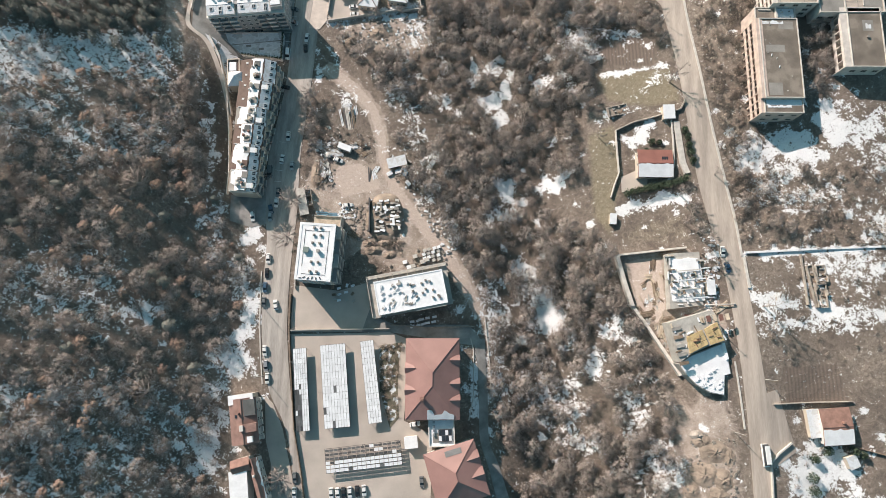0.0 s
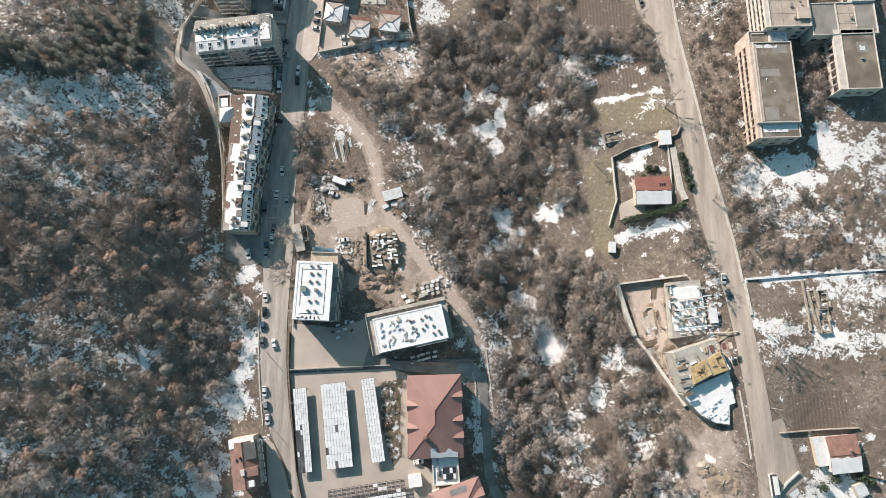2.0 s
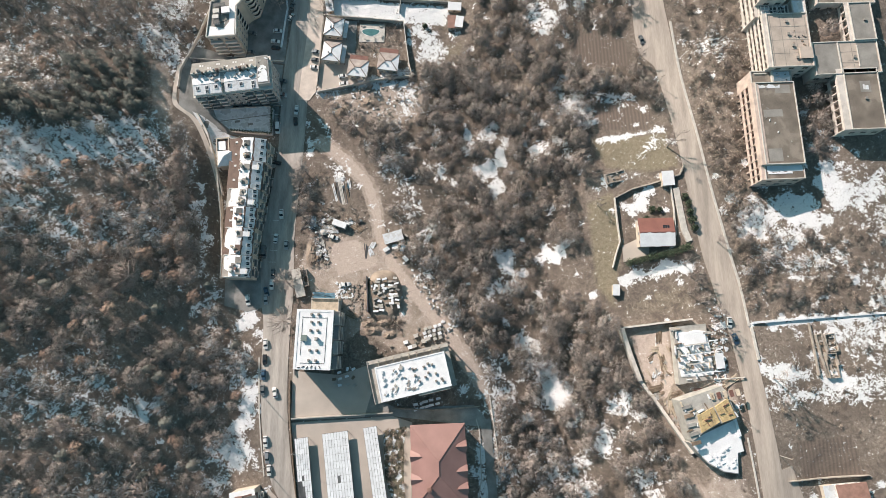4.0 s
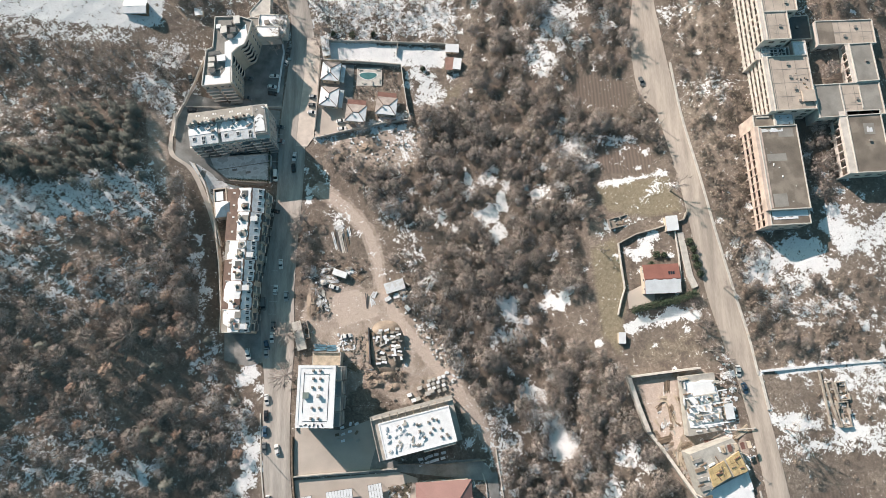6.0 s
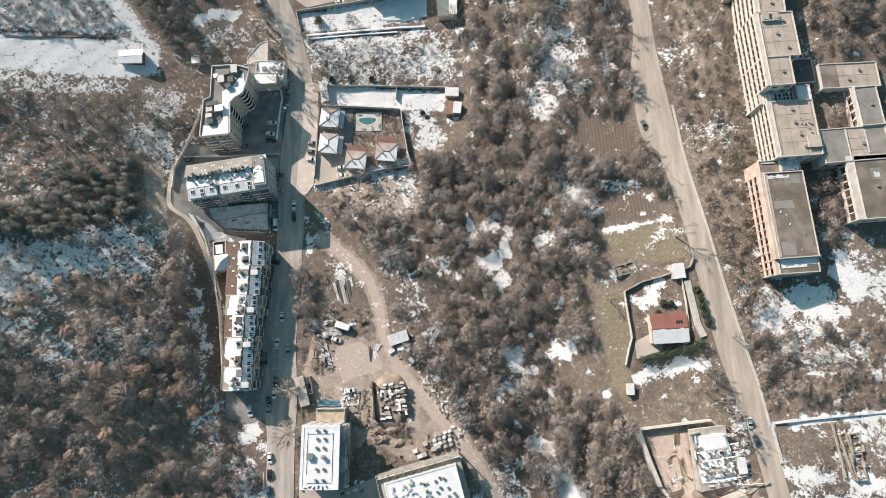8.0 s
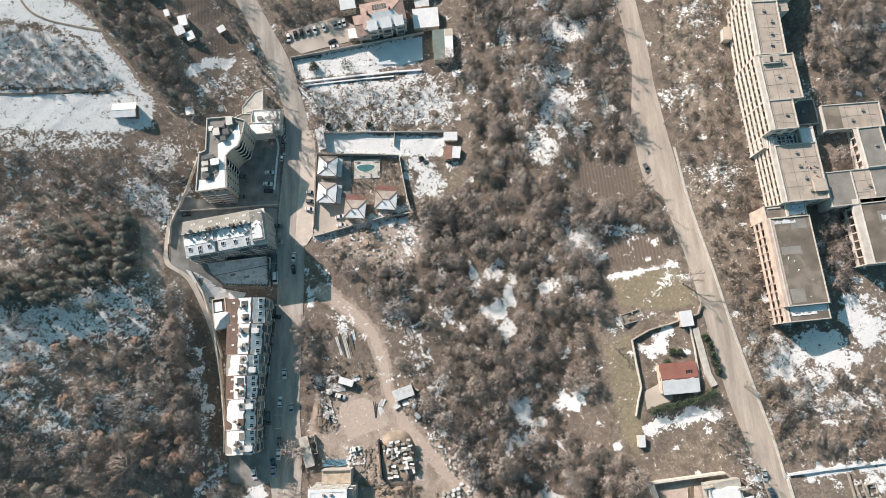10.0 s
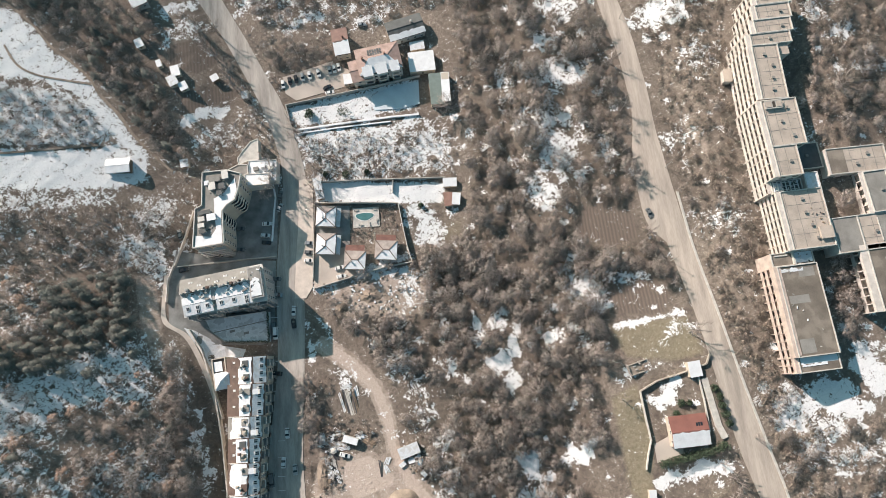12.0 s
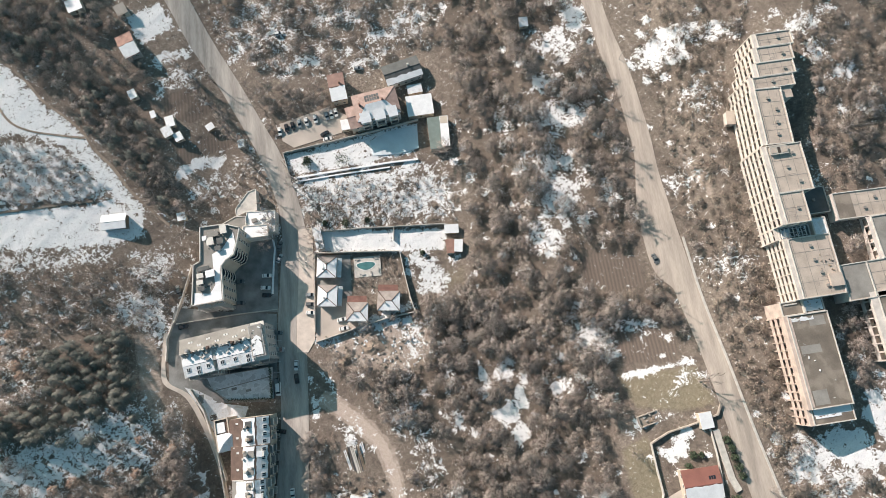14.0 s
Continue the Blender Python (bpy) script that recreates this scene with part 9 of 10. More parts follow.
# earth heaps and rubble
def heap(x, y, rx, ry, h, seed, material, label, category="heap", name="earth_mound"):
    """A lumpy mound."""
    n, m = 40, 14
    b = Build()
    for j in range(m + 1):
        for i in range(n):
            a, q = 2 * math.pi * i / n, j / m
            wob = 1 + 0.25 * noise.noise(Vector((math.cos(a) * 1.5, math.sin(a) * 1.5, seed * 3.1 + q)))
            px, py = rx * q * wob * math.cos(a), ry * q * wob * math.sin(a)
            z = h * (math.cos(q * math.pi) * 0.5 + 0.5) * (1 + 0.6 * noise.noise(Vector((px * 0.5, py * 0.5, seed * 1.7)))) + 0.5 * (1 - q) * noise.noise(Vector((px * 1.4, py * 1.4, seed))) + 0.45 * (1 - q) * noise.noise(Vector((px * 2.6, py * 2.6, seed))) - 0.5 * q
            b.v.append((px, py, z + float(ground(x + px, y + py) - ground(x, y))))
    b.f = [(j * n + i, (j + 1) * n + i, (j + 1) * n + (i + 1) % n, j * n + (i + 1) % n) for j in range(m) for i in range(n)]
    ob = new(name, b.mesh(name, material))
    ob.data.shade_smooth()
    ob.matrix_basis = pose(x, y, float(ground(x, y)))
    return tagged(ob, label, category)


for i, (x, y, rx, ry, h) in enumerate(((-27.6, 36.0, 6, 3, 1.3), (-21.3, 34.1, 5, 3, 0.9), (-30.2, 39.0, 4, 3, 1.2), (-23.3, 39.2, 5, 2.5, 1.4), (103.1, -42.2, 8, 6, 1.0), (98.9, -50.5, 7, 7, 1.1), (105.3, -52.1, 6, 6, 0.9),
                                       (98.7, -38.3, 5, 4, 0.9), (107.7, -44.0, 4, 6, 0.8), (-29.8, 141.3, 8, 5, 1.2), (-42.5, 137.2, 5, 4, 0.9), (-54.3, 69.8, 4, 8, 1.0), (94.9, -56.8, 5, 5, 0.8), (103.0, -58.1, 6, 5, 0.9))):
    heap(x, y, rx, ry, h, i, EARTH, "heap of brown dug earth on waste ground")
heap(97.3, -36.4, 3.5, 2.6, 1.6, 40, STONE, "heap of grey rubble with snow", name="rubble_mound")
rubble = Build()
for zone, count in (([(-31.6, 58.2), (-19.4, 59.5), (-15.4, 46.8), (-21.2, 36.8), (-30.9, 41.7)], 260), ([(-43.6, 54.2), (-31.5, 56.9), (-33.2, 39.2), (-41.7, 41.7)], 140), ([(-10.9, 36.7), (3.9, 35.7), (1.0, 27.2), (-12.5, 27.0)], 60), ([(-14.6, 64.8), (-4.7, 62.2), (12.3, 34.7), (5.2, 37.0)], 220), ([(-53.7, 148.6), (-18.4, 153.3), (-11.1, 142.2), (-23.8, 129.6), (-45.1, 135.1)], 170),
                    ([(96.1, -34.4), (112.0, -37.8), (110.6, -57.7), (92.0, -59.1)], 130), ([(-48.4, 144.8), (-24.5, 150.4), (-3.1, 151.8), (-1.6, 137.0), (-12.0, 126.4), (-24.0, 130.8), (-37.3, 133.7)], 110), ([(-16.3, 66.6), (-12.9, 64.0), (0.1, 47.1), (8.2, 32.1), (5.4, 31.2), (-6.7, 48.7)], 260), ([(-53.0, 90.9), (-33.6, 87.1), (-29.0, 78.2), (-45.8, 80.6), (-45.9, 65.0), (-53.0, 65.5)], 160), ([(-42.4, 29.4), (-18.6, 29.5), (-18.5, 24.7), (-39.8, 24.6)], 30), ([(-22.5, 80.8), (-12.3, 75.4), (-9.6, 62.2), (-19.6, 67.4)], 60)):
    arr = np.array(zone)
    lo, hi = arr.min(0), arr.max(0)
    for i in range(count):
        x, y = r.uniform(lo[0], hi[0]), r.uniform(lo[1], hi[1])
        if inside(zone, np.array([x]), np.array([y]))[0]:
            s = r.uniform(0.25, 0.8)
            rubble.box(x, y, float(ground(x, y)) - 0.2, s * r.uniform(0.8, 1.8), s, 0.2 + s * r.uniform(0.4, 0.9), r.uniform(0, 180))
tagged(new("rubble", rubble.mesh("rubble", STONE)), "scattered rubble and blocks over the waste ground", "rubble", kind="stuff")
rubble = Build()
for zone, count in (([(-31.6, 58.2), (-19.4, 59.5), (-15.4, 46.8), (-21.2, 36.8), (-30.9, 41.7)], 60), ([(-53.7, 148.6), (-18.4, 153.3), (-11.1, 142.2), (-23.8, 129.6), (-45.1, 135.1)], 30), ([(-48.4, 144.8), (-24.5, 150.4), (-3.1, 151.8), (-1.6, 137.0), (-12.0, 126.4), (-24.0, 130.8), (-37.3, 133.7)], 36), ([(-14.6, 64.8), (-4.7, 62.2), (12.3, 34.7), (5.2, 37.0)], 70), ([(-22.5, 80.8), (-12.3, 75.4), (-9.6, 62.2), (-19.6, 67.4)], 40), ([(-16.3, 66.6), (-12.9, 64.0), (0.1, 47.1), (8.2, 32.1), (5.4, 31.2), (-6.7, 48.7)], 110), ([(-43.6, 56.8), (-37.8, 56.4), (-36.3, 49.5), (-43.7, 49.5)], 60), ([(105.0, 41.1), (111.0, 39.7), (109.5, 8.0), (104.0, 8.2)], 110)):
    arr = np.array(zone)
    lo, hi = arr.min(0), arr.max(0)
    for i in range(count):
        x, y = r.uniform(lo[0], hi[0]), r.uniform(lo[1], hi[1])
        if inside(zone, np.array([x]), np.array([y]))[0]:
            s = r.uniform(0.3, 0.9)
            rubble.box(x, y, float(ground(x, y)) - 0.2, s * r.uniform(0.8, 2.2), s, 0.2 + s * r.uniform(0.3, 0.6), r.uniform(0, 180))
tagged(new("snowy_debris", rubble.mesh("snowy_debris", OLDSNOW)), "snow-capped debris scattered over the waste ground", "rubble", kind="stuff")

# ---- pool ----
px, py = -28.6, 178.0
e = thing("swimming_pool", px, py, -3, "kidney-shaped turquoise swimming pool in a paved terrace", "pool")
n = 28
ring = [(3.7 * math.cos(2 * math.pi * i / n) * (1.0 + 0.12 * math.cos(4 * math.pi * i / n)), 1.8 * math.sin(2 * math.pi * i / n) + 0.3 * math.cos(4 * math.pi * i / n)) for i in range(n)]
part("terrace", Build().box(0.6, -0.6, -0.6, 12.0, 9.2, 0.78), KERB, e, "pale paved terrace")
for bx, by, ba in ((-3.6, 3.0, 10), (4.6, 2.6, -15), (5.3, -2.8, 70), (-2.0, -4.0, 5), (1.8, -3.8, 95)):
    lounger = thing("sun_lounger", px + bx, py + by, ba, "grey weathered lounger beside a pool", "lounger", "pool loungers", z=float(ground(px, py)) + 0.18)
    part("bed", Build().box(0.2, 0, 0.28, 1.5, 0.65, 0.10), CONCRETE, lounger)
    part("backrest", Build().slab([(-1.0, -0.32, 0.75), (-0.5, -0.32, 0.34), (-0.5, 0.32, 0.34), (-1.0, 0.32, 0.75)], 0.08), CONCRETE, lounger)
    for lx in (-0.4, 0.8):
        part("leg", Build().box(lx, 0, 0, 0.08, 0.6, 0.30), DARKMETAL, lounger)
part("coping", Build().prism([(x * 1.1, y * 1.16) for x, y in ring], 0.18, 0.26), FRAMEW, e)
part("water", Build().prism(ring, 0.264, 0.29), POOLWATER, e, "still turquoise water")
# snow behind the guest house; the bluish sheet stands in for shade on it
poly = [(-19.5, 236.9), (-9.7, 240.6), (3.4, 241.5), (2.6, 230.1), (-7.2, 228.7), (-19.1, 229.4)]
drape("frozen_basin", poly, ICESHADE, "blue-grey sheet for shaded snow behind a guest house", 0.3, category="pond")

# hedge, planters, poles
hv = Build()
line = spline([Vector(q) for q in [(77.7, 59.5), (82.5, 60.4), (89.0, 61.7), (95.2, 62.6), (100.8, 64.8)]], 0.6)
rr = random.Random(77)
for q in line:
    for i in range(70):
        c = Vector((q.x + rr.gauss(0, 0.7), q.y + rr.gauss(0, 0.7), float(ground(q.x, q.y)) + rr.random() ** 1.3 * 4.2))
        u = Vector((rr.gauss(0, 1), rr.gauss(0, 1), rr.gauss(0, 1))).normalized() * 0.24
        wv = u.cross(Vector((rr.gauss(0, 1), rr.gauss(0, 1), rr.gauss(0, 1)))).normalized() * 0.22
        hv.face(c - u, c + wv, c + u, c - wv)
tagged(new("hedge", hv.mesh("hedge", HEDGE)), "dense dark evergreen hedge behind the cottage", "hedge")
for (x, y), s in (((101.6, 85.6), 1.5), ((102.4, 82.4), 1.8), ((102.9, 79.0), 1.5), ((103.4, 75.6), 1.8), ((104.0, 72.2), 1.5), ((86.5, 77.6), 1.4), ((91.8, 81.0), 1.2), ((-49.8, 231.5), 2.0), ((88.9, 81.4), 1.6), ((-44.6, 200.3), 1.3), ((-35.4, 198.7), 2.0), ((-25.5, 198.8), 1.4), ((-33.6, 229.1), 3.4), ((-49.9, 230.2), 2.5), ((-2.6, 179.9), 1.2), ((143.7, -41.1), 2.0), ((138.8, -44.1), 1.8), ((137.2, -50.6), 2.2), ((137.2, -55.2), 2.2), ((152.7, -41.1), 2.0), ((155.8, -42.4), 1.6)):
    b = Build()
    for i in range(240):
        a, q, zz = rr.uniform(0, 6.28), rr.random() ** 0.5, rr.random()
        c = Vector((math.cos(a) * q * s * (1.1 - 0.5 * zz), math.sin(a) * q * s * (1.1 - 0.5 * zz), zz * s * 1.6))
        u = Vector((rr.gauss(0, 1), rr.gauss(0, 1), rr.gauss(0, 1))).normalized() * 0.26
        wv = u.cross(Vector((rr.gauss(0, 1), rr.gauss(0, 1), rr.gauss(0, 1)))).normalized() * 0.24
        b.face(c - u, c + wv, c + u, c - wv)
    ob = thing("evergreen_shrub", x, y, 0, "rounded dark evergreen shrub in a garden", "shrub", "garden evergreens")
    part("foliage", b, HEDGE, ob)


def pole(x, y, h=8.0, arm=0.0, ang=0, label="grey concrete street lamp post beside the road"):
    e = thing("street_lamp" if arm else "utility_pole", x, y, ang, label, "lamp post" if arm else "pole", "roadside poles")
    part("pole", Build().tube((0, 0, -0.5), (0, 0, h), 0.14, 0.09, 8), CONCRETE, e)
    if arm:
        part("arm", Build().tube((0, 0, h - 0.1), (arm, 0, h + 0.3), 0.05, 0.05, 6), METAL, e)
        part("lamp_head", Build().box(arm, 0, h + 0.22, 0.7, 0.26, 0.16), METAL, e)
    else:
        part("crossarm", Build().box(0, 0, h - 0.7, 1.6, 0.12, 0.12), TIMBER, e)
    return e


for (x, y), a in (((122.8, -15.5), 0), ((110.3, -34.8), 0), ((93.0, 174.7), 0), ((102.8, 177.5), 0), ((97.2, 137.5), 0), ((97.2, 250.8), 0), ((-73.7, 12.6), 1), ((-71.4, -16.1), 1), ((-53.9, 181.8), 1), ((-60.3, 230.3), 1), ((-59.2, -10.4), 1), ((105.6, 5.2), 0)):
    pole(x, y, 11.0 if x == 105.6 else 8.0, 1.6 * a, 0 if a else 20, "grey street lamp post beside the street" if a else "concrete utility pole beside the road")
# ---- trees and scrub ----
def boughs(rng, height, radius, limbs, stout=1.0):
    """Tapered trunk with limbs and side limbs; also the stretches along which twigs sit."""
    trunk, starts = Build(), []
    top = Vector((rng.uniform(-0.3, 0.3), rng.uniform(-0.3, 0.3), height * 0.62))
    trunk.tube((0, 0, -0.6), (0, 0, 0.5), 0.030 * height, 0.020 * height, 5)
    trunk.tube((0, 0, 0.5), top, 0.020 * height, 0.009 * height, 5)
    for i in range(limbs):
        a = 2 * math.pi * (i + rng.random() * 0.8) / limbs
        low = Vector((0, 0, 0)).lerp(top, rng.uniform(0.35, 0.95))
        reach = radius * rng.uniform(0.6, 0.95)
        end = low + Vector((math.cos(a) * reach, math.sin(a) * reach, height * rng.uniform(0.12, 0.42)))
        trunk.tube(low, end, 0.008 * height * stout, 0.0035 * height * stout, 3)
        for j in range(2):
            side = low.lerp(end, rng.uniform(0.35, 0.75))
            b = a + rng.choice((-1, 1)) * rng.uniform(0.4, 1.0)
            tip = side + Vector((math.cos(b), math.sin(b), rng.uniform(0.3, 1.0))) * radius * rng.uniform(0.25, 0.5)
            trunk.tube(side, tip, 0.0045 * height * stout, 0.002 * height * stout, 3)
            starts.append((side, tip))
        starts.append((low.lerp(end, 0.3), end))
    return trunk, starts


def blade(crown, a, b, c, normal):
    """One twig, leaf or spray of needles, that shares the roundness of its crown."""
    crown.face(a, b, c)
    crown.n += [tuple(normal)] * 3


def sparse_shape(seed, height, radius, limbs, twig_count, twig_len, twig_wide, stout=1.0):
    """A thin tall tree: the limbs show, with few twigs along them."""
    rng = random.Random(seed)
    trunk, starts = boughs(rng, height, radius, limbs, stout)
    crown = Build()
    crown.n = []
    for i in range(twig_count):
        p, q = rng.choice(starts)
        s = p.lerp(q, rng.random() ** 0.6)
        out = Vector((s.x, s.y, 0.0))
        way = ((out.normalized() if out.length > 0.01 else Vector((0, 0, 0))) * rng.uniform(0.1, 1.0) + Vector((rng.gauss(0, 0.6), rng.gauss(0, 0.6), rng.uniform(0.05, 1.0)))).normalized()
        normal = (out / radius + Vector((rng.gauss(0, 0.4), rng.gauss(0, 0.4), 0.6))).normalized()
        flat = way.cross(normal).normalized() * twig_wide * rng.uniform(0.5, 1.2)
        blade(crown, s - flat * 0.5, s + flat * 0.5, s + way * twig_len * rng.uniform(0.6, 1.3), normal)
    return trunk, crown


def tree_shape(seed, height, radius, limbs, count, long, wide, leafy=False):
    """A broad tree: trunk and limbs, and a billowing crown of clumps that are filled with fine twigs or dead leaves."""
    rng = random.Random(seed)
    trunk, starts = boughs(rng, height, radius, limbs)
    crown = Build()
    crown.n = []
    lobes = []
    base = Vector((0, 0, height * 0.45))
    tops = 6 + int(radius * 4.6)
    for i in range(tops):
        # clumps spread over the dome by the golden angle, uneven in size and reach
        up = 1.0 - 0.95 * (i + 0.5) / tops
        a = i * 2.39996 + seed + rng.uniform(-0.35, 0.35)
        flat = math.sqrt(1 - up * up)
        reach = rng.uniform(0.55, 0.95)
        way = Vector((math.cos(a) * flat, math.sin(a) * flat, up))
        lobes.append((base + Vector((way.x * radius * reach, way.y * radius * reach, way.z * height * 0.40 * reach)), radius * rng.uniform(0.20, 0.36), way))
    weight = [r * r for _, r, _ in lobes]
    picks = rng.choices(lobes, weight, k=count)
    for c, r, way in picks:
        d = Vector((rng.gauss(0, 1), rng.gauss(0, 1), rng.gauss(0.35, 1))).normalized()
        s = c + Vector((d.x, d.y, d.z * 0.85)) * r * rng.uniform(0.15, 1.0) ** 0.6
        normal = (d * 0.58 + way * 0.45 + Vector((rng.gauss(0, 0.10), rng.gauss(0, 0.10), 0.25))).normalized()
        if leafy:
            u = normal.cross(Vector((rng.gauss(0, 1), rng.gauss(0, 1), rng.gauss(0, 1)))).normalized() * wide * rng.uniform(0.6, 1.4)
            w = (u.cross(normal) + Vector((0, 0, rng.gauss(0, 0.08)))).normalized() * wide * rng.uniform(0.6, 1.3)
            blade(crown, s - u, s + w, s + u, normal)
        else:
            run = (d * 0.35 + way * 0.35 + Vector((rng.gauss(0, 0.5), rng.gauss(0, 0.5), rng.gauss(0.1, 0.4)))).normalized()
            flat = run.cross(normal + Vector((rng.gauss(0, 0.3), rng.gauss(0, 0.3), 0))).normalized() * wide * rng.uniform(0.5, 1.2)
            s -= run * long * 0.3
            blade(crown, s - flat * 0.5, s + flat * 0.5, s + run * long * rng.uniform(0.5, 1.1), normal)
    return trunk, crown


def pine_shape(seed, height, radius, count):
    """A pine: straight trunk, tiers of spreading boughs with upturned needle sprays."""
    rng = random.Random(seed)
    trunk, crown = Build(), Build()
    crown.n = []
    trunk.tube((0, 0, -0.6), (0, 0, height), 0.018 * height, 0.004 * height, 5)
    tiers = []
    for k in range(9):
        t = k / 8.0
        for j in range(8 - k // 2):
            a = 2 * math.pi * (j + rng.uniform(-0.3, 0.3)) / (8 - k // 2) + k * 0.7
            tiers.append((height * (0.28 + 0.70 * t), a, radius * (1.0 - 0.86 * t ** 1.25) * rng.uniform(0.75, 1.15)))
    for z, a, r in rng.choices(tiers, [r for _, _, r in tiers], k=count):
        along = rng.random() ** 0.6
        d = Vector((math.cos(a), math.sin(a), 0))
        cross = Vector((-d.y, d.x, 0))
        s = Vector((0, 0, z + 0.10 * r * along - 0.25 * along)) + d * r * along + cross * rng.gauss(0, 0.16) * r * (1.1 - 0.6 * along)
        way = (d * rng.uniform(0.3, 1.0) + cross * rng.gauss(0, 0.7) + Vector((0, 0, rng.uniform(-0.1, 0.6)))).normalized()
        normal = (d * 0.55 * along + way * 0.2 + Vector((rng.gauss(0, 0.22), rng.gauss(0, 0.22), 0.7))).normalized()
        side = way.cross(normal).normalized() * rng.uniform(0.08, 0.20)
        blade(crown, s - side, s + side, s + way * rng.uniform(0.5, 1.1), normal)
    return trunk, crown


def tri_arrays(*shapes):
    """Corners, triangles and crown normals of several parts in one."""
    v, f, puff, k = [], [], [], 0
    for s in shapes:
        v += s.v
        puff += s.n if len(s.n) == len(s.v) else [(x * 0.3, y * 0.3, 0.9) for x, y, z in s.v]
        for face in s.f:
            f += [(face[0] + k, face[i] + k, face[i + 1] + k) for i in range(1, len(face) - 1)]
        k += len(s.v)
    return np.array(v, np.float32), np.array(f, np.int32), np.array(puff, np.float32)


BARE = [tree_shape(k, h, r, n, c, l, 0.155) for k, (h, r, n, c, l) in enumerate(((8.0, 4.6, 8, 730, 1.4), (7.0, 4.0, 7, 580, 1.3), (9.0, 5.2, 9, 900, 1.45), (6.0, 3.2, 6, 380, 1.25), (8.0, 4.4, 8, 680, 1.35), (6.5, 3.7, 7, 520, 1.3)))]
SPARSE = [sparse_shape(80 + k, h, r, 7, c, 1.5, 0.12) for k, (h, r, c) in enumerate(((11.0, 3.0, 170), (9.0, 2.6, 140), (12.0, 3.4, 200)))]
GREAT = [sparse_shape(90 + k, h, r, 16, c, 1.7, 0.13, 1.9) for k, (h, r, c) in enumerate(((9.0, 6.6, 620), (10.0, 6.0, 560)))]
BUSH = [tree_shape(20 + k, h, r, n, c, l, 0.15) for k, (h, r, n, c, l) in enumerate(((1.9, 1.6, 5, 90, 0.8), (1.5, 1.3, 5, 70, 0.7), (2.2, 2.0, 6, 120, 0.9)))]
OAK = [tree_shape(40 + k, h, r, 7, c, 1.0, 0.24, True) for k, (h, r, c) in enumerate(((8.0, 3.0, 560), (7.0, 2.5, 430), (9.0, 3.4, 680)))]
PINE = [pine_shape(60 + k, h, r, c) for k, (h, r, c) in enumerate(((10.5, 3.1, 620), (9.0, 2.7, 520), (12.0, 3.5, 740)))]
rng = np.random.default_rng(5)


def scatter(poly, gap, seed, keep=1.0, margin=1.0, thin=1.0):
    """Loose spots inside an outline, clear of roads, yards and houses."""
    r = np.random.default_rng(seed)
    p = np.array(poly)
    lo, hi = p.min(0), p.max(0)
    xs, ys = np.meshgrid(np.arange(lo[0], hi[0], gap), np.arange(lo[1], hi[1], gap))
    xs = (xs + (np.arange(xs.shape[0]) % 2)[:, None] * gap / 2 + r.uniform(-0.45, 0.45, xs.shape) * gap).ravel()
    ys = (ys + r.uniform(-0.45, 0.45, ys.shape) * gap).ravel()
    ok = inside(poly, xs, ys) & (r.random(xs.shape) < keep)
    # thinner and denser stands
    ok &= (np.sin(xs * 0.11 + 1) * np.sin(ys * 0.09) + np.sin(xs * 0.05 - ys * 0.07)) * 0.22 + r.random(xs.shape) > 0.12
    col, row = np.clip(np.searchsorted(gx, xs), 0, len(gx) - 1), np.clip(np.searchsorted(gy, ys), 0, len(gy) - 1)
    lying = PAINT["snow"][row, col]
    ok &= r.random(xs.shape) > 1.9 * (lying - 0.42) * thin
    for c in CLEAR:
        ok &= edge_distance(c, xs, ys) > margin
    return np.stack([xs[ok], ys[ok]], -1)


def grove(name, spots, shapes, material, label, category, seed, small=0.7, large=1.25, tall=1.0):
    """Trees or scrub that nobody could count, joined into one mesh."""
    r = np.random.default_rng(seed)
    arrays = [tri_arrays(*s) for s in shapes]
    vs, fs, tone, puff, k = [], [], [], [], 0
    for x, y in spots:
        v, f, p = arrays[r.integers(len(arrays))]
        a, s = r.uniform(0, 6.283), r.uniform(small, large)
        c, d = math.cos(a) * s, math.sin(a) * s
        vs.append(np.stack([c * v[:, 0] - d * v[:, 1] + x, d * v[:, 0] + c * v[:, 1] + y, v[:, 2] * s * tall * r.uniform(0.85, 1.15) + float(ground(x, y))], -1))
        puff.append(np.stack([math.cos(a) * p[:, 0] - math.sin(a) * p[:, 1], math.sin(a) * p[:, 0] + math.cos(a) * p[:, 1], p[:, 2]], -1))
        fs.append(f + k)
        tone.append(np.full(len(v), r.random() ** 1.3))
        k += len(v)
    if not vs:
        return None
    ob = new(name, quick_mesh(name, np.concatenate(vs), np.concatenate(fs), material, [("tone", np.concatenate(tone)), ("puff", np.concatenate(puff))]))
    return tagged(ob, label, category, kind="stuff")


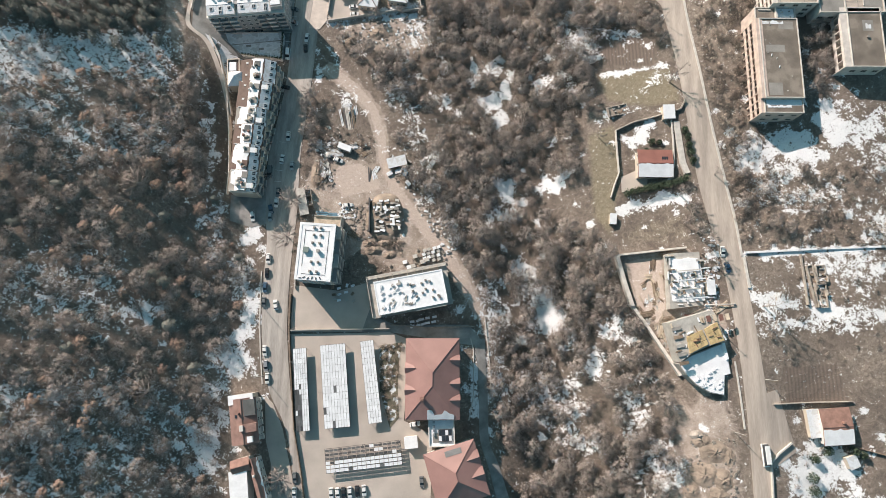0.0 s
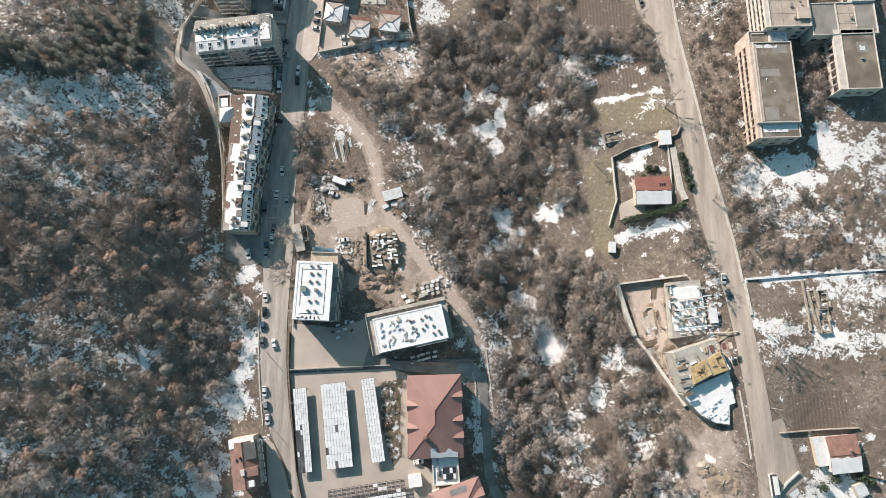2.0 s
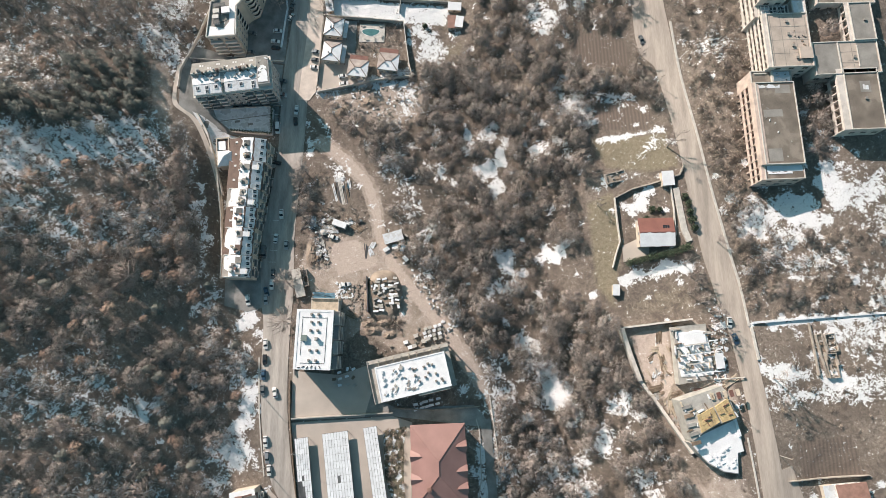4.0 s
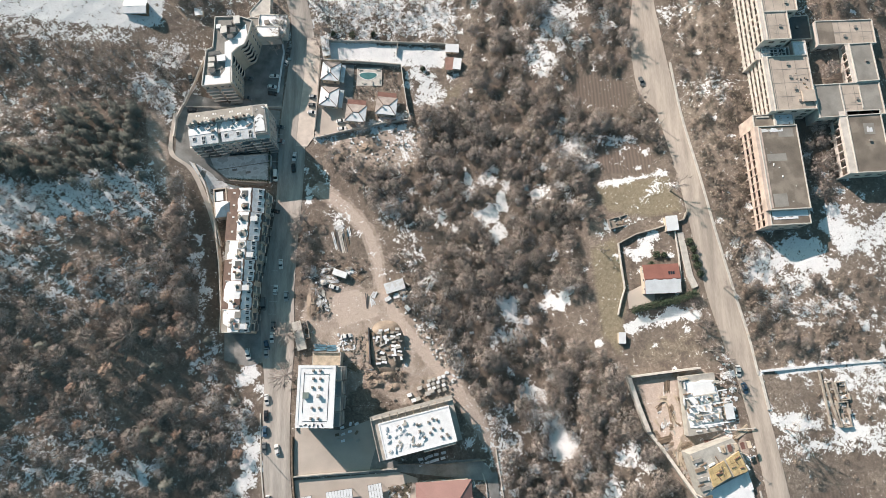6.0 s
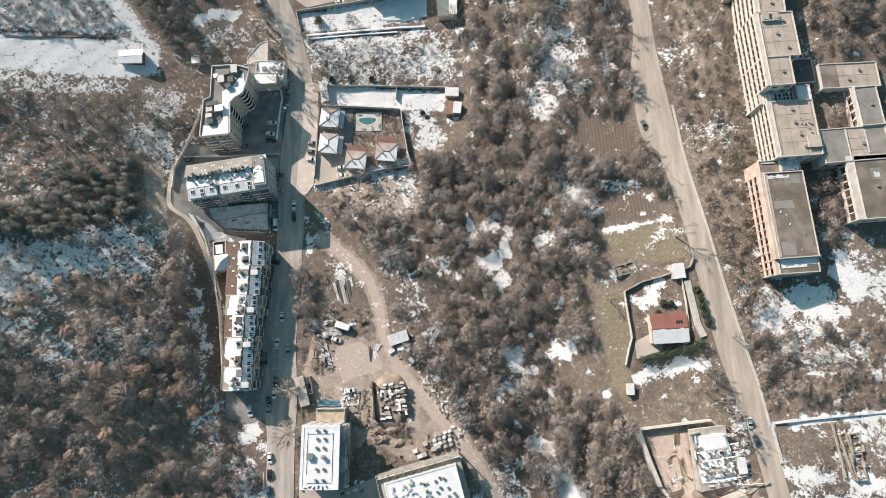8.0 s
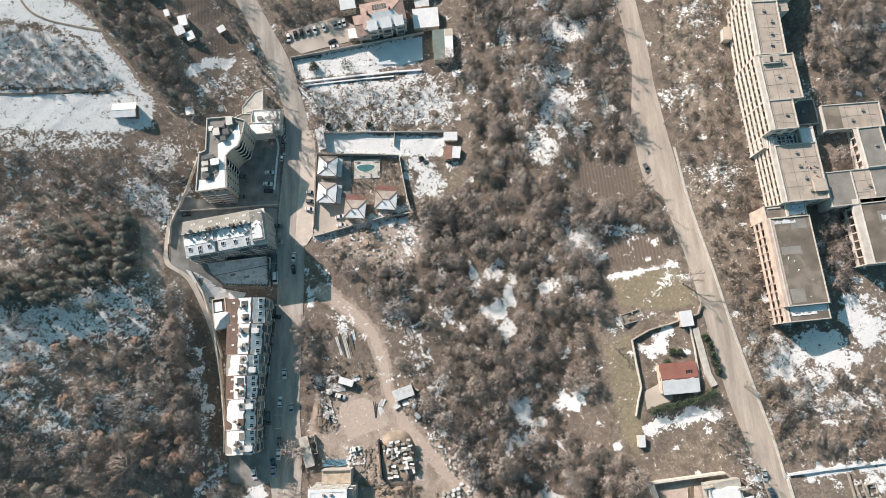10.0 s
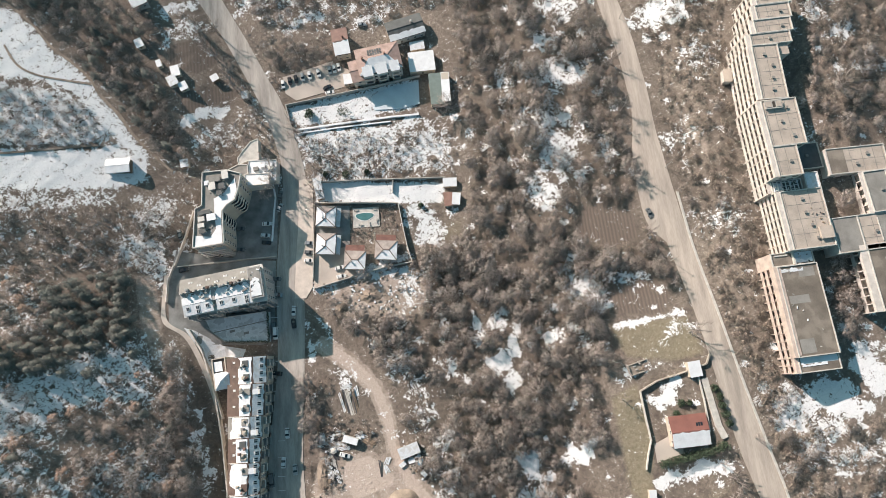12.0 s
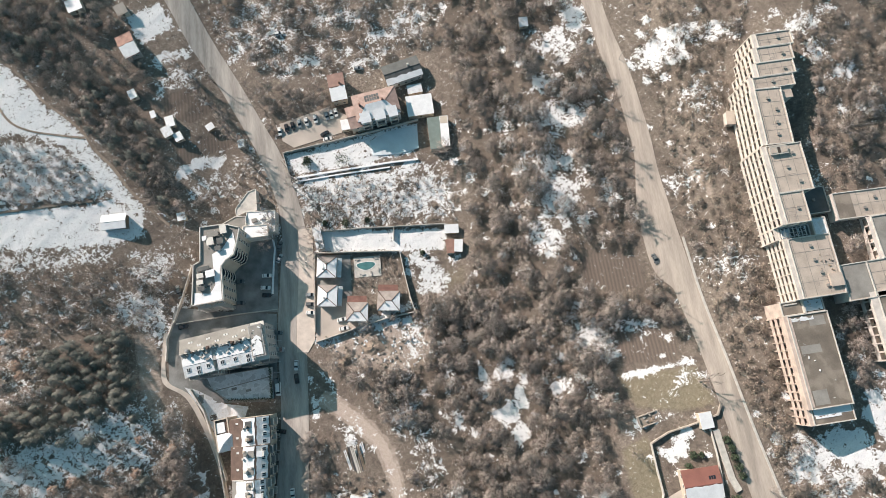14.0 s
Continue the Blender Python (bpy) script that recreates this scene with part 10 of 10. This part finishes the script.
def single_trees(name, spots, shapes, material, label, category, group, seed, small=0.8, large=1.2):
    """Trees that stand as things of their own, with trunk and crown."""
    r = random.Random(seed)
    first = []
    for trunk, crown in shapes:
        e = new(name)
        tagged(e, label, category, group)
        for key, shape in (("trunk", trunk), ("crown", crown)):
            v, f, p = tri_arrays(shape)
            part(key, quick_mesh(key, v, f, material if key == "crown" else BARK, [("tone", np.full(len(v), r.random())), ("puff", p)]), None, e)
        first.append([e, False])
    for x, y in spots:
        slot = r.choice(first)
        m = pose(x, y, float(ground(x, y)), 0, 0, r.uniform(0, 360))
        if slot[1]:
            e = copy_thing(slot[0], m)
        else:
            e, slot[1] = slot[0], True
            e.matrix_basis = m
        s = r.uniform(small, large)
        e.scale = (s, s, s * r.uniform(0.9, 1.1))
    for e, used in first:
        if not used:
            for o in (*e.children, e):
                bpy.data.objects.remove(o)


# ---- woods, last of the large things, so that they keep clear of all the rest ----
hill = scatter(HILL, 5.0, 1, 0.98, 2.2)
hill_pine = scatter(PINES, 4.2, 2, 0.92)
in_pines = inside(PINES, hill[:, 0], hill[:, 1])
hill = hill[~in_pines]
hill = hill[(hill[:, 0] < -145) | (rng.random(len(hill)) < 0.92)]
kind = rng.random(len(hill))
grove("bare_wood", hill[kind < 0.80], BARE, BARK, "leafless grey-brown broadleaf wood on the hillside", "trees", 11, 0.5, 1.1, 0.75)
grove("russet_oak_wood", hill[kind >= 0.85], OAK, RUSSET, "young oaks keeping russet dead leaves on the hillside", "trees", 12, 0.6, 1.1, 0.8)
grove("pine_wood", np.concatenate([hill_pine, hill[(kind >= 0.80) & (kind < 0.85)]]), PINE, NEEDLES, "dark green pine wood on the hillside", "trees", 13, 0.6, 1.0)
gap = scatter(GAPWOOD, 4.8, 31, 0.95)
half = rng.random(len(gap))
grove("bare_wood", gap[half < 0.7], BARE, BARK, "leafless trees at the edge of a pine wood", "trees", 24, 0.5, 1.05)
grove("russet_oak_wood", gap[half >= 0.7], OAK, RUSSET, "young oaks with russet dead leaves at the edge of a pine wood", "trees", 25, 0.55, 1.0)
edge = [(-130.5 + 0.25 * k + 0.6 * math.sin(k * 2.3), 161 - 3.4 * k) for k in range(9)]
grove("pine_wood", edge, PINE, NEEDLES, "dark pines beside a forest track", "trees", 48, 0.7, 1.0)
edge = [(-110.2 + 0.32 * k * (1 if k < 14 else 0.9) + 0.8 * math.sin(k * 1.7), 126 - 2.6 * k) for k in range(25)]
grove("bare_wood", edge, BARE, BARK, "leafless trees along the bank below the hill", "trees", 49, 0.6, 0.95, 1.25)
dark = scatter(NORTHDARK, 4.5, 3, 0.95)
mixd = rng.random(len(dark))
grove("pine_wood", dark[mixd < 0.32], PINE, NEEDLES, "dark pines on a shaded slope", "trees", 14, 0.5, 0.8)
grove("bare_wood", dark[mixd >= 0.32], BARE, BARK, "leafless wood on a shaded slope", "trees", 15, 0.5, 0.85)
wood = np.concatenate([scatter(WOOD, 5.3, 4, 0.97, 2.8), scatter(WOODN, 5.3, 5, 0.97, 2.8)])
wood = wood[np.unique((wood // 3.0).astype(int), axis=0, return_index=True)[1]]
near = (wood[:, 0] > -15) & (wood[:, 0] < 95) & (wood[:, 1] > 55) & (wood[:, 1] < 130)
near &= np.cumsum(near) <= 300
single_trees("bare_tree", wood[near], BARE, BARK, "leafless grey-brown tree in the valley wood", "tree", "valley wood trees", 7, 0.55, 1.15)
grove("bare_wood", wood[~near], BARE, BARK, "leafless grey-brown wood in the valley", "trees", 16, 0.5, 1.18)
scrub = np.concatenate([scatter(WOOD, 3.7, 6, 0.55), scatter(WOODN, 3.7, 7, 0.55), scatter(HILL, 6.0, 8, 0.45)])
grove("undergrowth", scrub, BUSH, BRUSH, "bare tangled undergrowth between the trees", "scrub", 17, 0.6, 1.2)
brush = np.concatenate([scatter(EASTBRUSH, 2.7, 9, 0.85), scatter(EASTN, 2.7, 10, 0.85), scatter(FAREAST, 3.0, 11, 0.85)])
grove("brushwood", brush, BUSH, BRUSH, "bare brown brushwood on waste ground", "scrub", 18, 0.6, 1.3)
tall = np.concatenate([scatter(EASTBRUSH, 9.0, 12, 0.5), scatter(EASTN, 11.0, 13, 0.4), scatter(FAREAST, 6.0, 14, 0.8)])
tall = np.concatenate([tall, [(155, 121), (152.5, 113), (156.5, 106), (158, 116), (152, 100), (163, 151), (160, 149), (151, 186), (152.5, 198), (150, 206), (154, 192), (150, 108), (153, 104), (148.5, 114), (156, 113), (159, 110), (150, 120), (154, 126), (148, 99), (160, 122), (157, 130)]])
grove("bare_wood", tall, BARE, BARK, "leafless small trees over brushwood", "trees", 19, 0.5, 0.85)
loose = np.concatenate([scatter(NORTHWEST, 5.5, 15, 0.8), scatter(NORTHTOP, 6.5, 16, 0.65), scatter(RAVINE, 6.0, 18, 0.6)])
grove("bare_wood", loose, BARE, BARK, "scattered leafless trees round the gardens", "trees", 20, 0.5, 0.95)
grove("bare_wood", np.concatenate([scatter(MIDNW, 4.4, 17, 0.95, thin=0.4), scatter(NORTHWEST, 5.0, 30, 0.8)]), SPARSE + BARE[3:4], BARK, "thin tall leafless trees with long shadows", "trees", 23, 0.6, 1.0)
low = np.concatenate([scatter(GARDENN, 2.3, 19, 0.9, thin=0.1), scatter(NORTHTOP, 3.4, 20, 0.7), scatter(SLOPE, 4.0, 21, 0.5, thin=0.3), scatter(LOTSCRUB, 3.2, 22, 0.6),
                      scatter(EASTGARDEN, 5.0, 23, 0.4), scatter(SOUTHEAST, 2.6, 24, 0.8), scatter(RAVINE, 3.0, 25, 0.7), scatter(MIDNW, 3.6, 26, 0.6)])
bed = [(-24.4, -3.8), (-15.1, -2.4), (-16.4, -10.1), (-16.7, -21.4), (-16.0, -32.4), (-19.5, -36.4), (-24.0, -21.4)]
drape("planted_bed", bed, BEDSOIL, "planted bed with bare bushes beside the hotel", 0.2, category="flower bed", clear=False)
span = np.array(bed)
green = np.random.default_rng(4).uniform(span.min(0), span.max(0), (130, 2))
grove("bed_planting", green[inside(bed, green[:, 0], green[:, 1])], BUSH, BRUSH, "bare bushes in a planted bed beside the hotel", "scrub", 44, 0.35, 0.8)
ring = np.random.default_rng(14)
arc = np.concatenate([np.stack([-52.5 + ring.normal(0, 1.6, 60), ring.uniform(64, 88, 60)], -1), np.stack([ring.uniform(-52, -30, 50), 86 - 0.25 * (ring.uniform(-52, -30, 50) + 52) + ring.normal(0, 1.6, 50)], -1), np.stack([-29.5 + ring.normal(0, 2.2, 46), ring.uniform(36, 58, 46)], -1), np.stack([ring.uniform(-26, -15, 36), 39 + ring.normal(0, 1.6, 36)], -1)])
grove("lot_scrub", arc, BUSH, BRUSH, "dark tangled brush round scrap and earth banks", "scrub", 45, 0.35, 0.8)
garden = np.concatenate([np.stack([ring.uniform(-22, -15, 34), ring.uniform(171, 181, 34)], -1), np.stack([ring.uniform(-36, -24, 26), ring.uniform(166, 171.5, 26)], -1)])
grove("garden_scrub", garden, BUSH, BRUSH, "bare bushes and cut brushwood in a walled garden", "scrub", 46, 0.25, 0.6)
young = scatter(SLOPE, 3.0, 27, 0.9, thin=0.0)
grove("young_wood", young, BARE[3:4], BARK, "young planted trees on a snowy slope", "trees", 22, 0.35, 0.6)
grove("scrub", low, BUSH, BRUSH, "bare bushes on rough grass and snow", "scrub", 21, 0.5, 1.1)

# dark clump of trees between the street and the scrap
clump = np.stack([ring.uniform(-61, -55, 9), np.linspace(84, 108, 9)], -1)
grove("bare_wood", clump, BARE, BARK, "leafless trees between a street and waste ground", "trees", 47, 0.55, 0.85)

# tall bare trees along the two roads
rows = []
for k in range(24):
    t = k / 23
    rows += [(-52.5 - 0.0 * t + 2.2 * math.sin(k * 2.1) - max(0, t - 0.25) * 52 + 3.0, 186 + 92 * t), (-68.5 + 1.8 * math.sin(k * 1.3) - max(0, t - 0.3) * 52, 196 + 92 * t)]
great = [(-62.3, -55.3), (-110.7, -21.4), (-64.0, 41.0), (-36.1, 128.5), (14.9, 224.3), (-120.5, 60.0), (-112.0, 88.0), (36.0, 92.0), (22.0, 118.0), (170.0, 196.0), (-64.0, 57.5)]
single_trees("old_tree", great, GREAT, BARK, "large leafless tree with spreading limbs", "tree", "old trees", 27, 0.8, 1.1)
rows += [(-71.5, 191.0), (-64.5, 56.7), (-56.7, 60.6), (-58.6, 102.8), (-59.1, 95.8), (-58.7, 108.6), (14.9, 224.3), (67.7, 85.1)]
rows += [(103.5, 42), (101.5, 47.5), (106, 38), (100.5, 53), (98.5, 58), (104.5, 33), (109, 28), (99, 46), (102.5, 51), (90.2, 150), (88.5, 176), (87.6, 188), (89, 199), (90, 207), (95.5, 128), (97.5, 108), (89.6, 230), (88, 246), (112, 66), (125, 12), (126, 4)]
single_trees("street_tree", [p for p in rows if not inside(LSW + LSE[::-1], np.array([p[0]]), np.array([p[1]]))[0]], SPARSE, BARK, "tall leafless tree beside the road", "tree", "roadside trees", 17, 0.85, 1.2)
